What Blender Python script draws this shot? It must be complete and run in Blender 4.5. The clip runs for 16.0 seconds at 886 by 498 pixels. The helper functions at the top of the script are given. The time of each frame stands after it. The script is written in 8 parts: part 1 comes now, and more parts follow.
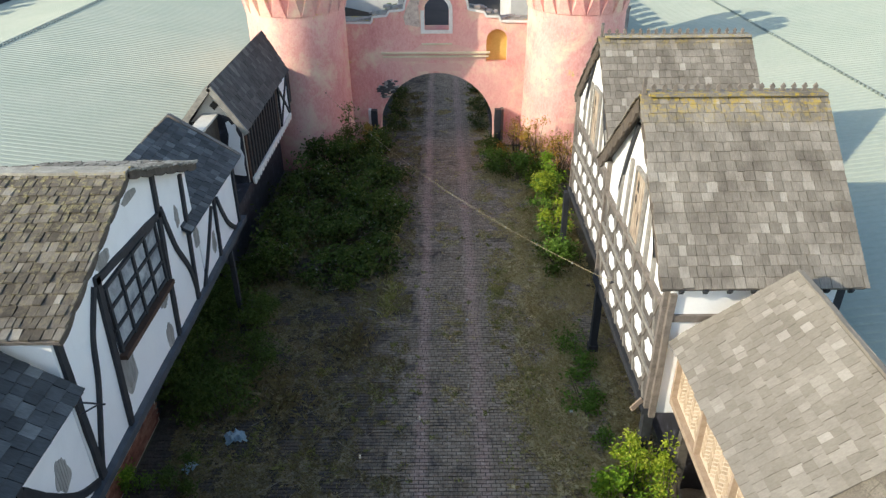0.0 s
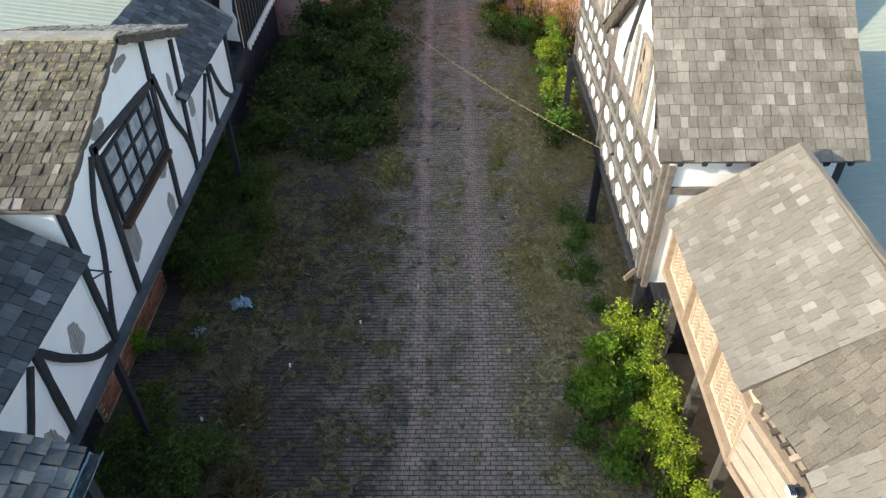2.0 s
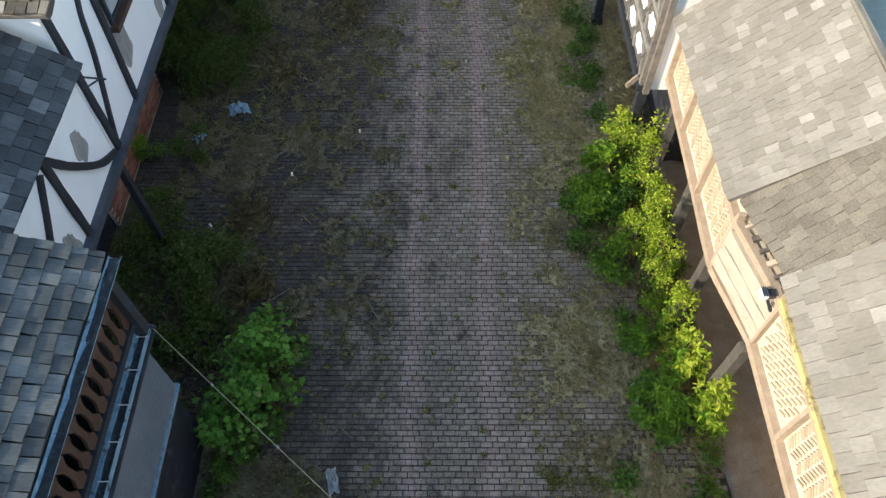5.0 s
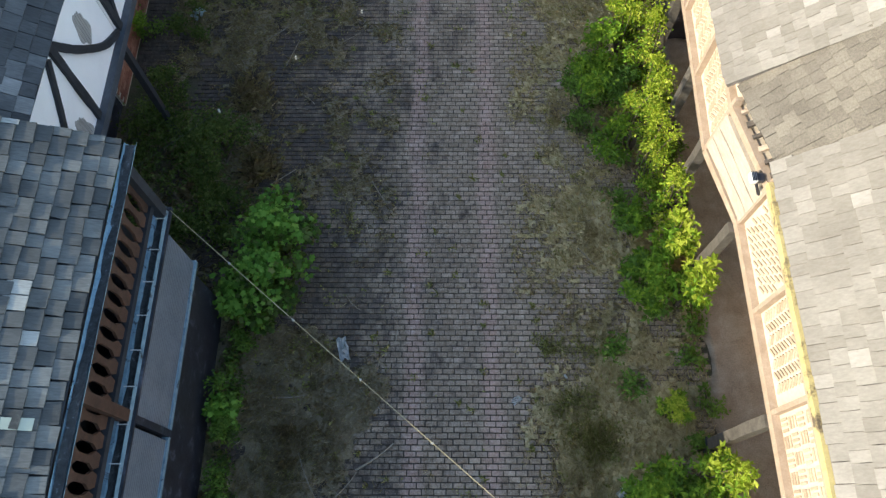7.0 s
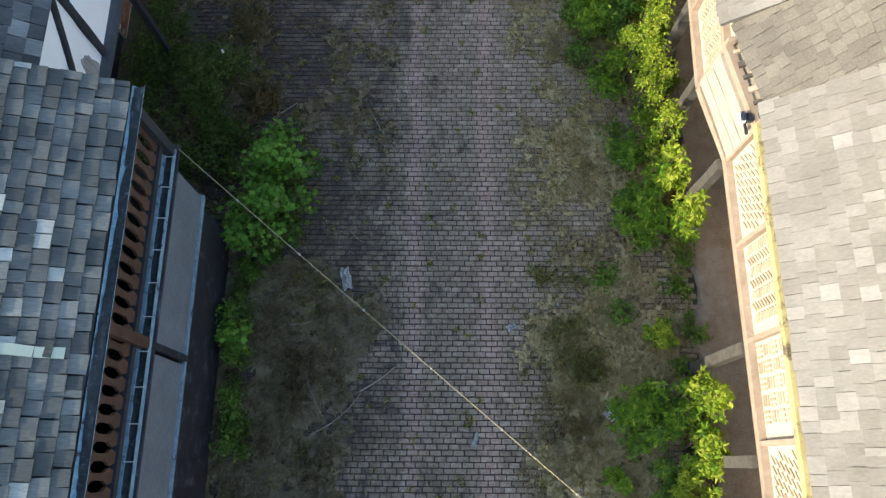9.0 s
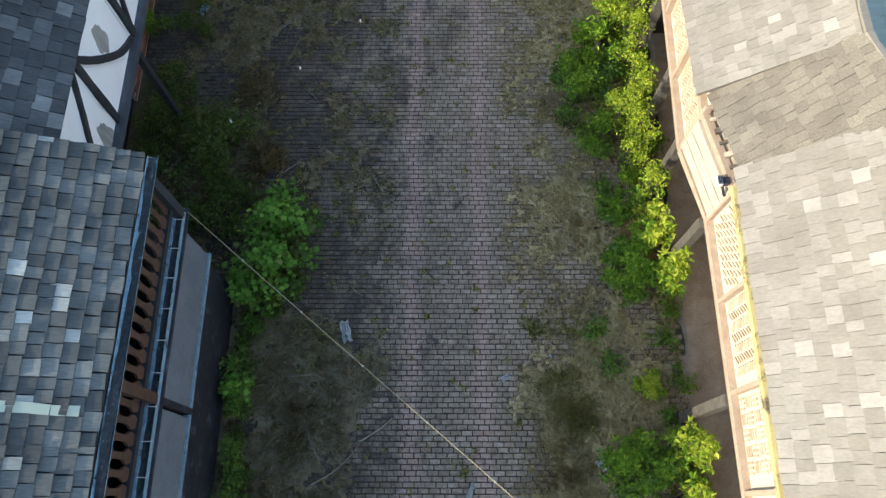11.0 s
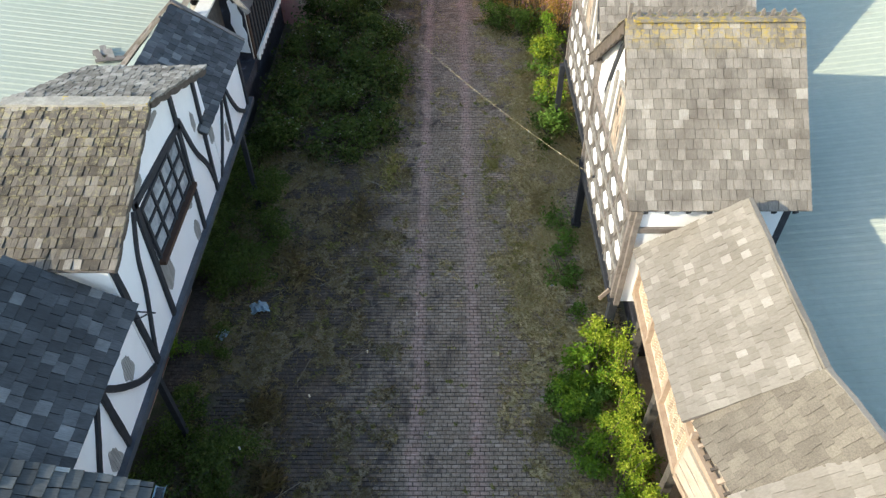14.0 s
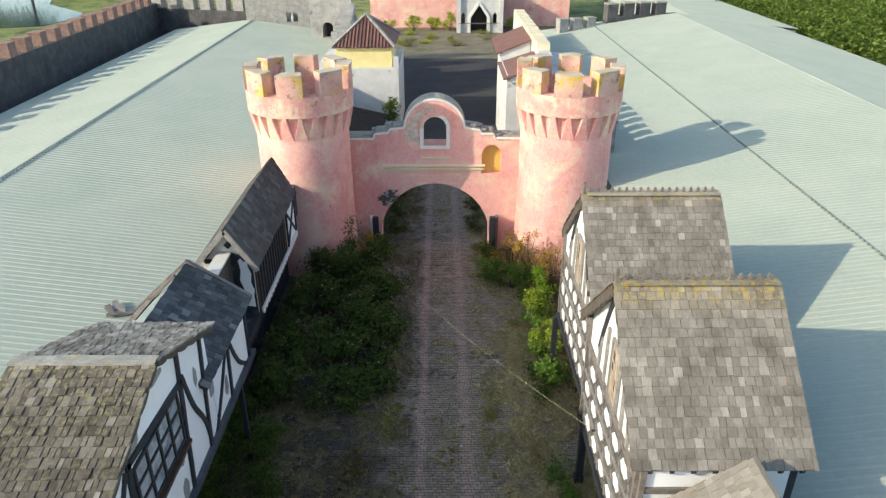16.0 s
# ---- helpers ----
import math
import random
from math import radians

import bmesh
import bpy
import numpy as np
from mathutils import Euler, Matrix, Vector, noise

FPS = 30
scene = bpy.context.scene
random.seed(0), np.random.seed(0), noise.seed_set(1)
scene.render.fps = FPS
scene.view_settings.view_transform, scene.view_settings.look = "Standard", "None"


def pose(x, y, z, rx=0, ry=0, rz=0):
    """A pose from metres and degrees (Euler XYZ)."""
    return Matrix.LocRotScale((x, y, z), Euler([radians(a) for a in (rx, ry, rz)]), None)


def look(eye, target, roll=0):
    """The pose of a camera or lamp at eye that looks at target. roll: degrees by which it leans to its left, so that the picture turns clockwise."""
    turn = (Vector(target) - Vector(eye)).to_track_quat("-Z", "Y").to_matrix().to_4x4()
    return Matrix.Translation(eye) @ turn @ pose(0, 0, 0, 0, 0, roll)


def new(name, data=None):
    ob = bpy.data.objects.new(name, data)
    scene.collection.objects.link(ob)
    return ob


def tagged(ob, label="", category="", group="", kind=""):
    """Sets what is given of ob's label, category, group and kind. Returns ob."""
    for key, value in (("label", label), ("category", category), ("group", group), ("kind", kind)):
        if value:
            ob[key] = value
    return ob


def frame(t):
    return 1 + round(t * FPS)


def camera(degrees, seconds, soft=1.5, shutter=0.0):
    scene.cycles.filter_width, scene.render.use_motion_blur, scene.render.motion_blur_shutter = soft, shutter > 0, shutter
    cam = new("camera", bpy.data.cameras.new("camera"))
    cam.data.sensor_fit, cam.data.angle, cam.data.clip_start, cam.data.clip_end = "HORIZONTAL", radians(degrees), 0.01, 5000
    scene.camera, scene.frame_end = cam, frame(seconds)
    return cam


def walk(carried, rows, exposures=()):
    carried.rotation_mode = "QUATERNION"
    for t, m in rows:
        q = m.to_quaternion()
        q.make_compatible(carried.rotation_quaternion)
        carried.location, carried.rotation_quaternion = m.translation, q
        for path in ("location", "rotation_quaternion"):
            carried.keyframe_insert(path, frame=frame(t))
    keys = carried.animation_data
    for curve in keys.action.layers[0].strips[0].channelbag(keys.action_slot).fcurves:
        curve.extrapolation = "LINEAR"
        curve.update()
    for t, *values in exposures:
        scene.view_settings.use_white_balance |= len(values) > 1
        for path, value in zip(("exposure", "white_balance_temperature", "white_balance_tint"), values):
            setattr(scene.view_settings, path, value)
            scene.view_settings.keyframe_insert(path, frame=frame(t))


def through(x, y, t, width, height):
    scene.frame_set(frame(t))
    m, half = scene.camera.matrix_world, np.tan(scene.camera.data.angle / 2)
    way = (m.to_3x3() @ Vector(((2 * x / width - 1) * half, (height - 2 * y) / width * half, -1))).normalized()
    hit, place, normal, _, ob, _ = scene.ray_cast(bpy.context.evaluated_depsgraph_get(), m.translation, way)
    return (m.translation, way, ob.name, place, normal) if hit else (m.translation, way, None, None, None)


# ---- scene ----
cam = camera(64.4, 16.0, soft=1.35)
PATH = [
    (0, (0.209, -0.042, 11.457), (0.213, 1.695, 10.465), -0.4),
    (0.5, (0.259, -0.04, 11.459), (0.256, 1.654, 10.396), -0.4),
    (1, (0.285, -0.053, 11.453), (0.279, 1.59, 10.313), -0.4),
    (1.5, (0.271, -0.068, 11.46), (0.267, 1.52, 10.243), -0.4),
    (2, (0.274, -0.063, 11.481), (0.27, 1.464, 10.19), -0.3),
    (2.5, (0.292, -0.031, 11.492), (0.289, 1.437, 10.134), -0.2),
    (3, (0.315, -0.024, 11.491), (0.314, 1.381, 10.067), -0.2),
    (3.5, (0.316, -0.023, 11.499), (0.316, 1.313, 10.01), -0.1),
    (4, (0.302, -0.035, 11.505), (0.3, 1.229, 9.955), -0.2),
    (4.2, (0.302, -0.037, 11.517), (0.3, 1.198, 9.943), -0.1),
    (6.3, (0.319, -0.187, 11.995), (0.303, 0.72, 10.213), -0.9),
    (6.5, (0.314, -0.191, 12.017), (0.301, 0.687, 10.22), -0.8),
    (7, (0.313, -0.162, 12.128), (0.299, 0.631, 10.292), -0.8),
    (7.5, (0.306, -0.145, 12.248), (0.292, 0.558, 10.376), -0.9),
    (8, (0.309, -0.154, 12.376), (0.296, 0.465, 10.475), -1.0),
    (8.2, (0.309, -0.167, 12.409), (0.296, 0.424, 10.498), -0.9),
    (10.3, (0.42, -0.075, 13.048), (0.403, 0.508, 11.135), -1.5),
    (10.5, (0.419, -0.077, 13.081), (0.403, 0.526, 11.174), -1.3),
    (11, (0.414, -0.057, 13.214), (0.401, 0.637, 11.338), -1.0),
    (11.5, (0.419, -0.058, 13.358), (0.403, 0.749, 11.528), -1.0),
    (12, (0.427, -0.078, 13.497), (0.411, 0.844, 11.722), -0.8),
    (12.5, (0.44, -0.101, 13.638), (0.424, 0.926, 11.922), -0.8),
    (13, (0.457, -0.116, 13.78), (0.438, 1.033, 12.144), -0.8),
    (13.5, (0.466, -0.101, 13.905), (0.448, 1.175, 12.365), -0.7),
    (14, (0.434, -0.105, 14.028), (0.421, 1.297, 12.602), -0.5),
    (14.5, (0.385, -0.128, 14.157), (0.38, 1.393, 12.858), -0.4),
    (15, (0.348, -0.161, 14.271), (0.349, 1.459, 13.1), -0.3),
    (15.5, (0.336, -0.147, 14.379), (0.341, 1.574, 13.359), -0.1),
    (16, (0.324, -0.11, 14.459), (0.33, 1.684, 13.576), -0.1),
]
EXPOSE = [(t, e, 6750, 4) for t, e in ((0.0, 1.02), (1.5, 1.2), (3.5, 1.26), (7.0, 1.57), (11.0, 1.6), (12.5, 1.52), (13.5, 1.5), (14.3, 1.38), (15.0, 1.23), (16.0, 0.97))]
walk(cam, [(t, look(eye, target, roll)) for t, eye, target, roll in PATH], EXPOSE)

# ---- light ----
SUN_FROM = radians(246.5)
SUN_UP = radians(24.5)
world = bpy.data.worlds.new("sky")
scene.world = world
world.use_nodes = True
wn = world.node_tree
sky = wn.nodes.new("ShaderNodeTexSky")
sky.sky_type = 'NISHITA'
sky.sun_disc = False
sky.sun_elevation = SUN_UP
sky.sun_rotation = SUN_FROM
wn.links.new(sky.outputs[0], wn.nodes["Background"].inputs[0])
wn.nodes["Background"].inputs[1].default_value = 0.15
sun_data = bpy.data.lights.new("sun", 'SUN')
sun_data.energy = 2.6
sun_data.angle = radians(0.6)
sun_data.color = (1.0, 0.9, 0.74)
sun = new("sun", sun_data)
sun.matrix_world = look((math.sin(SUN_FROM) * 40, math.cos(SUN_FROM) * 40, math.tan(SUN_UP) * 40), (0, 0, 0))


# ---- materials ----
def shader(name, rough=0.8, metal=0.0):
    m = bpy.data.materials.new(name)
    m.use_nodes = True
    b = m.node_tree.nodes["Principled BSDF"]
    b.inputs["Roughness"].default_value = rough
    b.inputs["Metallic"].default_value = metal
    return m, m.node_tree.nodes, m.node_tree.links, b


def ramp(nodes, links, src, stops):
    r = nodes.new("ShaderNodeValToRGB")
    while len(r.color_ramp.elements) < len(stops):
        r.color_ramp.elements.new(0.5)
    for e, (p, c) in zip(r.color_ramp.elements, stops):
        e.position = p
        e.color = (*c, 1) if len(c) == 3 else c
    links.new(src, r.inputs[0])
    return r.outputs[0]


def place(nodes, links, stretch=(1, 1, 1), turn=(0, 0, 0)):
    """World position, stretched."""
    g = nodes.new("ShaderNodeNewGeometry")
    mp = nodes.new("ShaderNodeMapping")
    mp.inputs["Scale"].default_value = stretch
    mp.inputs["Rotation"].default_value = turn
    links.new(g.outputs["Position"], mp.inputs[0])
    return mp.outputs[0]


def noise_tex(nodes, links, vec, scale, detail=6.0, rough=0.6, distort=0.0):
    n = nodes.new("ShaderNodeTexNoise")
    n.inputs["Scale"].default_value = scale
    n.inputs["Detail"].default_value = detail
    n.inputs["Roughness"].default_value = rough
    n.inputs["Distortion"].default_value = distort
    links.new(vec, n.inputs["Vector"])
    return n.outputs[0]


def mixed(nodes, links, fac, a, b, kind='MIX'):
    m = nodes.new("ShaderNodeMix")
    m.data_type, m.blend_type = 'RGBA', kind
    for s, v in ((m.inputs[0], fac), (m.inputs[6], a), (m.inputs[7], b)):
        if isinstance(v, (int, float)):
            s.default_value = v
        elif isinstance(v, tuple):
            s.default_value = (*v, 1)
        else:
            links.new(v, s)
    return m.outputs[2]


def bump(nodes, links, b, height, strength, dist):
    bp = nodes.new("ShaderNodeBump")
    bp.inputs["Strength"].default_value = strength
    bp.inputs["Distance"].default_value = dist
    links.new(height, bp.inputs["Height"])
    links.new(bp.outputs[0], b.inputs["Normal"])


def piece_random(nodes, links):
    """One value for each piece, be it an object or an island of a joined mesh."""
    o = nodes.new("ShaderNodeObjectInfo")
    g = nodes.new("ShaderNodeNewGeometry")
    a = nodes.new("ShaderNodeMath")
    links.new(o.outputs["Random"], a.inputs[0])
    links.new(g.outputs["Random Per Island"], a.inputs[1])
    f = nodes.new("ShaderNodeMath")
    f.operation = 'FRACT'
    links.new(a.outputs[0], f.inputs[0])
    return f.outputs[0]


def surface(name, stops, rough=0.85, scale=2.0, fine=30.0, grain=0.35, stretch=(1, 1, 1), bump_d=0.004, bump_s=0.5, metal=0.0,
            patches=None, spot_scale=1.2, turn=(0, 0, 0), sheen=None):
    """Weathered surface: a broad stain ramp, a fine grain, and optional patches (colour, low, high)."""
    m, n, l, b = shader(name, rough, metal)
    vec = place(n, l, stretch, turn)
    col = ramp(n, l, noise_tex(n, l, vec, scale, 8, 0.65, 0.4), stops)
    g = noise_tex(n, l, vec, fine, 5, 0.7)
    col = mixed(n, l, grain, col, ramp(n, l, g, [(0.25, (0.25, 0.25, 0.25)), (0.75, (0.95, 0.95, 0.95))]), 'SOFT_LIGHT')
    for i, (c, lo, hi) in enumerate(patches or []):
        pn = noise_tex(n, l, place(n, l, (1 + 0.17 * i,) * 3, (0.3 * i, 0.2, 0.5 * i)), spot_scale * (1 + 0.6 * i), 9, 0.72, 0.2)
        col = mixed(n, l, ramp(n, l, pn, [(lo, (0, 0, 0)), (hi, (1, 1, 1))]), col, c)
    l.new(col, b.inputs["Base Color"])
    bump(n, l, b, g, bump_s, bump_d)
    return m


def tile(name, stops, rough=0.8, lichen=None, streak=(40, 40, 40), bump_d=0.003, spec=0.5, lichen_z=None, broad=0.65, grainy=0.55):
    """Shingle or slate: a colour of its own for each piece, streaks, lichen."""
    m, n, l, b = shader(name, rough)
    r = piece_random(n, l)
    col = ramp(n, l, r, stops)
    vec = place(n, l, (1, 1, 1))
    gr = noise_tex(n, l, place(n, l, streak), 1.0, 6, 0.7)
    big = noise_tex(n, l, vec, 1.3, 6, 0.6)
    col = mixed(n, l, grainy, col, ramp(n, l, gr, [(0.3, (0.2, 0.2, 0.2)), (0.7, (0.85, 0.85, 0.85))]), 'SOFT_LIGHT')
    col = mixed(n, l, broad, col, ramp(n, l, big, [(0.3, (0.14, 0.13, 0.12)), (0.7, (0.86, 0.86, 0.84))]), 'SOFT_LIGHT')
    if lichen:
        c, lo, hi, ls = lichen
        ln = noise_tex(n, l, vec, ls, 9, 0.75)
        fac = ramp(n, l, ln, [(lo, (0, 0, 0)), (hi, (1, 1, 1))])
        if lichen_z:
            sep = n.new("ShaderNodeSeparateXYZ")
            l.new(place(n, l), sep.inputs[0])
            mr = n.new("ShaderNodeMapRange")
            mr.inputs[1].default_value, mr.inputs[2].default_value = lichen_z
            l.new(sep.outputs[2], mr.inputs[0])
            mu = n.new("ShaderNodeMath")
            mu.operation = 'MULTIPLY'
            l.new(mr.outputs[0], mu.inputs[0])
            l.new(fac, mu.inputs[1])
            fac = mu.outputs[0]
        col = mixed(n, l, fac, col, c)
    l.new(col, b.inputs["Base Color"])
    b.inputs["Specular IOR Level"].default_value = spec
    bump(n, l, b, gr, 0.5, bump_d)
    return m


def leaf_mat(name, stops, rough=0.55, through=0.35, glow=(0.35, 0.45, 0.04)):
    m, n, l, b = shader(name, rough)
    r = piece_random(n, l)
    col = ramp(n, l, r, stops)
    l.new(col, b.inputs["Base Color"])
    b.inputs["Specular IOR Level"].default_value = 0.12
    t = n.new("ShaderNodeBsdfTranslucent")
    l.new(mixed(n, l, 0.5, col, glow), t.inputs[0])
    mx = n.new("ShaderNodeMixShader")
    mx.inputs[0].default_value = through
    l.new(b.outputs[0], mx.inputs[1])
    l.new(t.outputs[0], mx.inputs[2])
    l.new(mx.outputs[0], n["Material Output"].inputs[0])
    return m


SHINGLE_GREY = tile("weathered_shingle", [(0.0, (0.16, 0.141, 0.121)), (0.35, (0.19, 0.168, 0.146)), (0.8, (0.225, 0.2, 0.175)), (0.95, (0.265, 0.238, 0.21)), (1.0, (0.34, 0.312, 0.28))],
                    lichen=((0.42, 0.3, 0.05), 0.48, 0.6, 8.0), lichen_z=(7.1, 7.5), rough=0.9, streak=(75, 9, 9))
SHINGLE_PALE = tile("bleached_shingle", [(0.0, (0.182, 0.163, 0.14)), (0.4, (0.203, 0.183, 0.16)), (0.82, (0.228, 0.208, 0.184)), (0.92, (0.26, 0.238, 0.212)), (1.0, (0.305, 0.282, 0.255))], rough=0.9,
                    lichen=((0.27, 0.24, 0.2), 0.66, 0.85, 2.2), streak=(14, 34, 14), bump_d=0.001, broad=0.25, grainy=0.28)
SHINGLE_BROWN = tile("brown_shingle", [(0.0, (0.118, 0.103, 0.086)), (0.6, (0.138, 0.121, 0.101)), (1.0, (0.165, 0.146, 0.122))], rough=0.92, broad=0.35)
SHINGLE_MOSSY = tile("mossy_shingle", [(0.0, (0.07, 0.058, 0.047)), (0.45, (0.104, 0.089, 0.074)), (0.85, (0.138, 0.12, 0.101)), (0.96, (0.185, 0.165, 0.142)), (1.0, (0.3, 0.275, 0.245))], rough=0.93,
                     lichen=((0.33, 0.29, 0.15), 0.5, 0.64, 9.0), lichen_z=(5.6, 6.9), streak=(75, 9, 9), bump_d=0.012)
SLATE_BLUE = tile("blue_slate", [(0.0, (0.036, 0.038, 0.041)), (0.5, (0.058, 0.061, 0.066)), (0.9, (0.09, 0.094, 0.1)), (1.0, (0.18, 0.184, 0.188))], rough=0.6, streak=(9, 60, 9),
                  lichen=((0.1, 0.11, 0.11), 0.62, 0.75, 5.0), spec=0.3)
SLATE_GREY = tile("grey_slate", [(0.0, (0.05, 0.054, 0.056)), (0.35, (0.076, 0.081, 0.083)), (0.8, (0.113, 0.119, 0.119)), (0.95, (0.155, 0.162, 0.158)), (1.0, (0.36, 0.37, 0.36))], rough=0.62, streak=(9, 55, 9), bump_d=0.006,
                  lichen=((0.15, 0.155, 0.145), 0.6, 0.74, 3.0), spec=0.3)
SLATE_BLACK = tile("black_slate", [(0.0, (0.03, 0.027, 0.027)), (0.6, (0.055, 0.05, 0.05)), (1.0, (0.1, 0.092, 0.09))], rough=0.7)
CLAY_TILE = tile("red_clay_tile", [(0.0, (0.13, 0.062, 0.05)), (1.0, (0.22, 0.11, 0.09))], rough=0.85, broad=0.3)
WHITE = surface("white_render", [(0.2, (0.8, 0.8, 0.82)), (0.5, (0.87, 0.87, 0.89)), (0.8, (0.9, 0.9, 0.91))], scale=1.5, grain=0.25, bump_d=0.006,
                patches=[((0.4, 0.4, 0.38), 0.7, 0.78)], spot_scale=1.4)
BEAMBLUE = surface("slate_blue_paint", [(0.3, (0.04, 0.047, 0.06)), (0.65, (0.075, 0.087, 0.107)), (0.85, (0.14, 0.155, 0.18))], scale=4, fine=40, rough=0.55)
BARE = surface("bare_lath", [(0.3, (0.24, 0.235, 0.23)), (0.7, (0.4, 0.39, 0.375))], scale=14, stretch=(1, 1, 0.12), bump_d=0.01)
DARKWOOD = surface("black_timber", [(0.3, (0.012, 0.014, 0.019)), (0.65, (0.028, 0.031, 0.039)), (0.9, (0.075, 0.08, 0.09))], scale=5, fine=60, stretch=(1, 1, 1), rough=0.7)
GREYWOOD = surface("grey_timber", [(0.3, (0.1, 0.085, 0.075)), (0.7, (0.22, 0.19, 0.17))], scale=6, fine=60, rough=0.85)
BROWNWOOD = surface("brown_timber", [(0.3, (0.042, 0.021, 0.014)), (0.7, (0.095, 0.047, 0.03))], scale=7, fine=50, rough=0.7)
TANWOOD = surface("tan_timber", [(0.3, (0.3, 0.22, 0.16)), (0.7, (0.42, 0.325, 0.25))], scale=6, fine=50, rough=0.8)
PINK = surface("pink_render", [(0.25, (0.62, 0.24, 0.225)), (0.5, (0.74, 0.36, 0.33)), (0.75, (0.8, 0.49, 0.43))], scale=0.7, fine=14, grain=0.55, bump_d=0.018, bump_s=0.8, stretch=(1, 1, 0.6),
               patches=[((0.8, 0.62, 0.47), 0.49, 0.66), ((0.68, 0.5, 0.16), 0.63, 0.69), ((0.3, 0.2, 0.18), 0.66, 0.72)], spot_scale=0.75)
CREAM = surface("cream_render", [(0.2, (0.6, 0.5, 0.33)), (0.7, (0.76, 0.68, 0.5))], scale=1.2, patches=[((0.4, 0.37, 0.32), 0.62, 0.72)])
YELLOW = surface("yellow_render", [(0.2, (0.62, 0.5, 0.2)), (0.7, (0.75, 0.64, 0.32))], scale=1.0)
STONE = surface("grey_stone", [(0.2, (0.16, 0.15, 0.14)), (0.5, (0.3, 0.285, 0.27)), (0.8, (0.42, 0.4, 0.38))], scale=2.5, fine=16, bump_d=0.03,
                patches=[((0.5, 0.38, 0.05), 0.66, 0.71)])
CAPSTONE = surface("mossy_coping", [(0.2, (0.18, 0.17, 0.15)), (0.6, (0.34, 0.32, 0.28)), (0.85, (0.5, 0.47, 0.4))], scale=5, fine=25, bump_d=0.02,
                   patches=[((0.5, 0.35, 0.03), 0.58, 0.64)], spot_scale=2.5)
TRIMWHITE = surface("white_paint", [(0.2, (0.6, 0.59, 0.56)), (0.7, (0.78, 0.77, 0.75))], scale=6)
SHED = surface("green_metal_sheet", [(0.2, (0.345, 0.39, 0.318)), (0.55, (0.405, 0.435, 0.358)), (0.85, (0.458, 0.478, 0.398))], scale=0.35, fine=6, grain=0.2, rough=0.65, bump_d=0.002,
               patches=[((0.34, 0.33, 0.26), 0.64, 0.8)], spot_scale=0.4)
SHEDTRIM = surface("green_metal_trim", [(0.3, (0.14, 0.18, 0.17)), (0.7, (0.24, 0.28, 0.27))], scale=2, rough=0.5)
BRICK = tile("red_brick", [(0.0, (0.2, 0.07, 0.045)), (0.6, (0.32, 0.13, 0.085)), (1.0, (0.4, 0.2, 0.14))], rough=0.9)
BUFFBRICK = tile("buff_brick", [(0.0, (0.37, 0.285, 0.205)), (0.5, (0.44, 0.345, 0.255)), (1.0, (0.51, 0.41, 0.31))], rough=0.9, broad=0.2)
MORTAR = surface("pale_mortar", [(0.3, (0.52, 0.43, 0.335)), (0.7, (0.6, 0.51, 0.405))], scale=9)
BLUEPAINT = surface("faded_blue_paint", [(0.25, (0.09, 0.16, 0.22)), (0.5, (0.2, 0.31, 0.39)), (0.8, (0.36, 0.45, 0.5))], scale=9, fine=50, rough=0.5,
                    patches=[((0.03, 0.035, 0.04), 0.56, 0.62)], spot_scale=6)
SHUTTER = surface("grey_shutter_metal", [(0.25, (0.125, 0.15, 0.185)), (0.7, (0.2, 0.23, 0.28))], scale=1.6, fine=30, rough=0.4, metal=0.3)
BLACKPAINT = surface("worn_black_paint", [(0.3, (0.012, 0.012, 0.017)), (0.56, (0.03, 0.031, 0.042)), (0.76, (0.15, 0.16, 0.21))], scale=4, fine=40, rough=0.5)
# Near-black colour that stands in for the shade inside openings.
SHADOWED = surface("opening_shade", [(0.3, (0.015, 0.014, 0.013)), (0.7, (0.03, 0.028, 0.026))], scale=3)
SOIL = surface("soil_and_litter", [(0.2, (0.045, 0.038, 0.026)), (0.5, (0.085, 0.075, 0.05)), (0.8, (0.13, 0.115, 0.08))], scale=1.5, fine=28, grain=0.6, bump_d=0.04, bump_s=0.9,
               patches=[((0.055, 0.075, 0.022), 0.5, 0.64), ((0.16, 0.14, 0.1), 0.62, 0.7)], spot_scale=0.8)
MEADOW = surface("meadow", [(0.25, (0.07, 0.1, 0.02)), (0.5, (0.17, 0.2, 0.045)), (0.75, (0.32, 0.3, 0.1))], scale=0.2, fine=2.5, grain=0.9, bump_d=0.35, bump_s=1.0,
                 patches=[((0.05, 0.075, 0.02), 0.5, 0.62)], spot_scale=0.35)
VERGE = surface("stony_verge", [(0.2, (0.1, 0.09, 0.06)), (0.5, (0.16, 0.145, 0.1)), (0.8, (0.25, 0.23, 0.18))], scale=0.5, fine=5, grain=0.7, bump_d=0.1, bump_s=1.0,
                patches=[((0.11, 0.12, 0.04), 0.55, 0.66)], spot_scale=0.4)
# Dark stone; on the battlement walls it puts their shade into the colour.
DARKSTONE = surface("dark_stone", [(0.2, (0.035, 0.034, 0.036)), (0.5, (0.075, 0.072, 0.074)), (0.8, (0.15, 0.14, 0.135))], scale=1.2, fine=9, bump_d=0.04, bump_s=0.9)
# Near-black for the lean-to roof, whose shade is painted as colour.
ROOF_SHADE = surface("roof_shade_black", [(0.3, (0.012, 0.011, 0.012)), (0.7, (0.03, 0.028, 0.028))], scale=2, rough=0.95)
ASPHALT = surface("old_asphalt", [(0.2, (0.042, 0.043, 0.046)), (0.7, (0.07, 0.07, 0.071))], scale=0.4, fine=20, patches=[((0.08, 0.1, 0.04), 0.62, 0.7)], spot_scale=0.3)

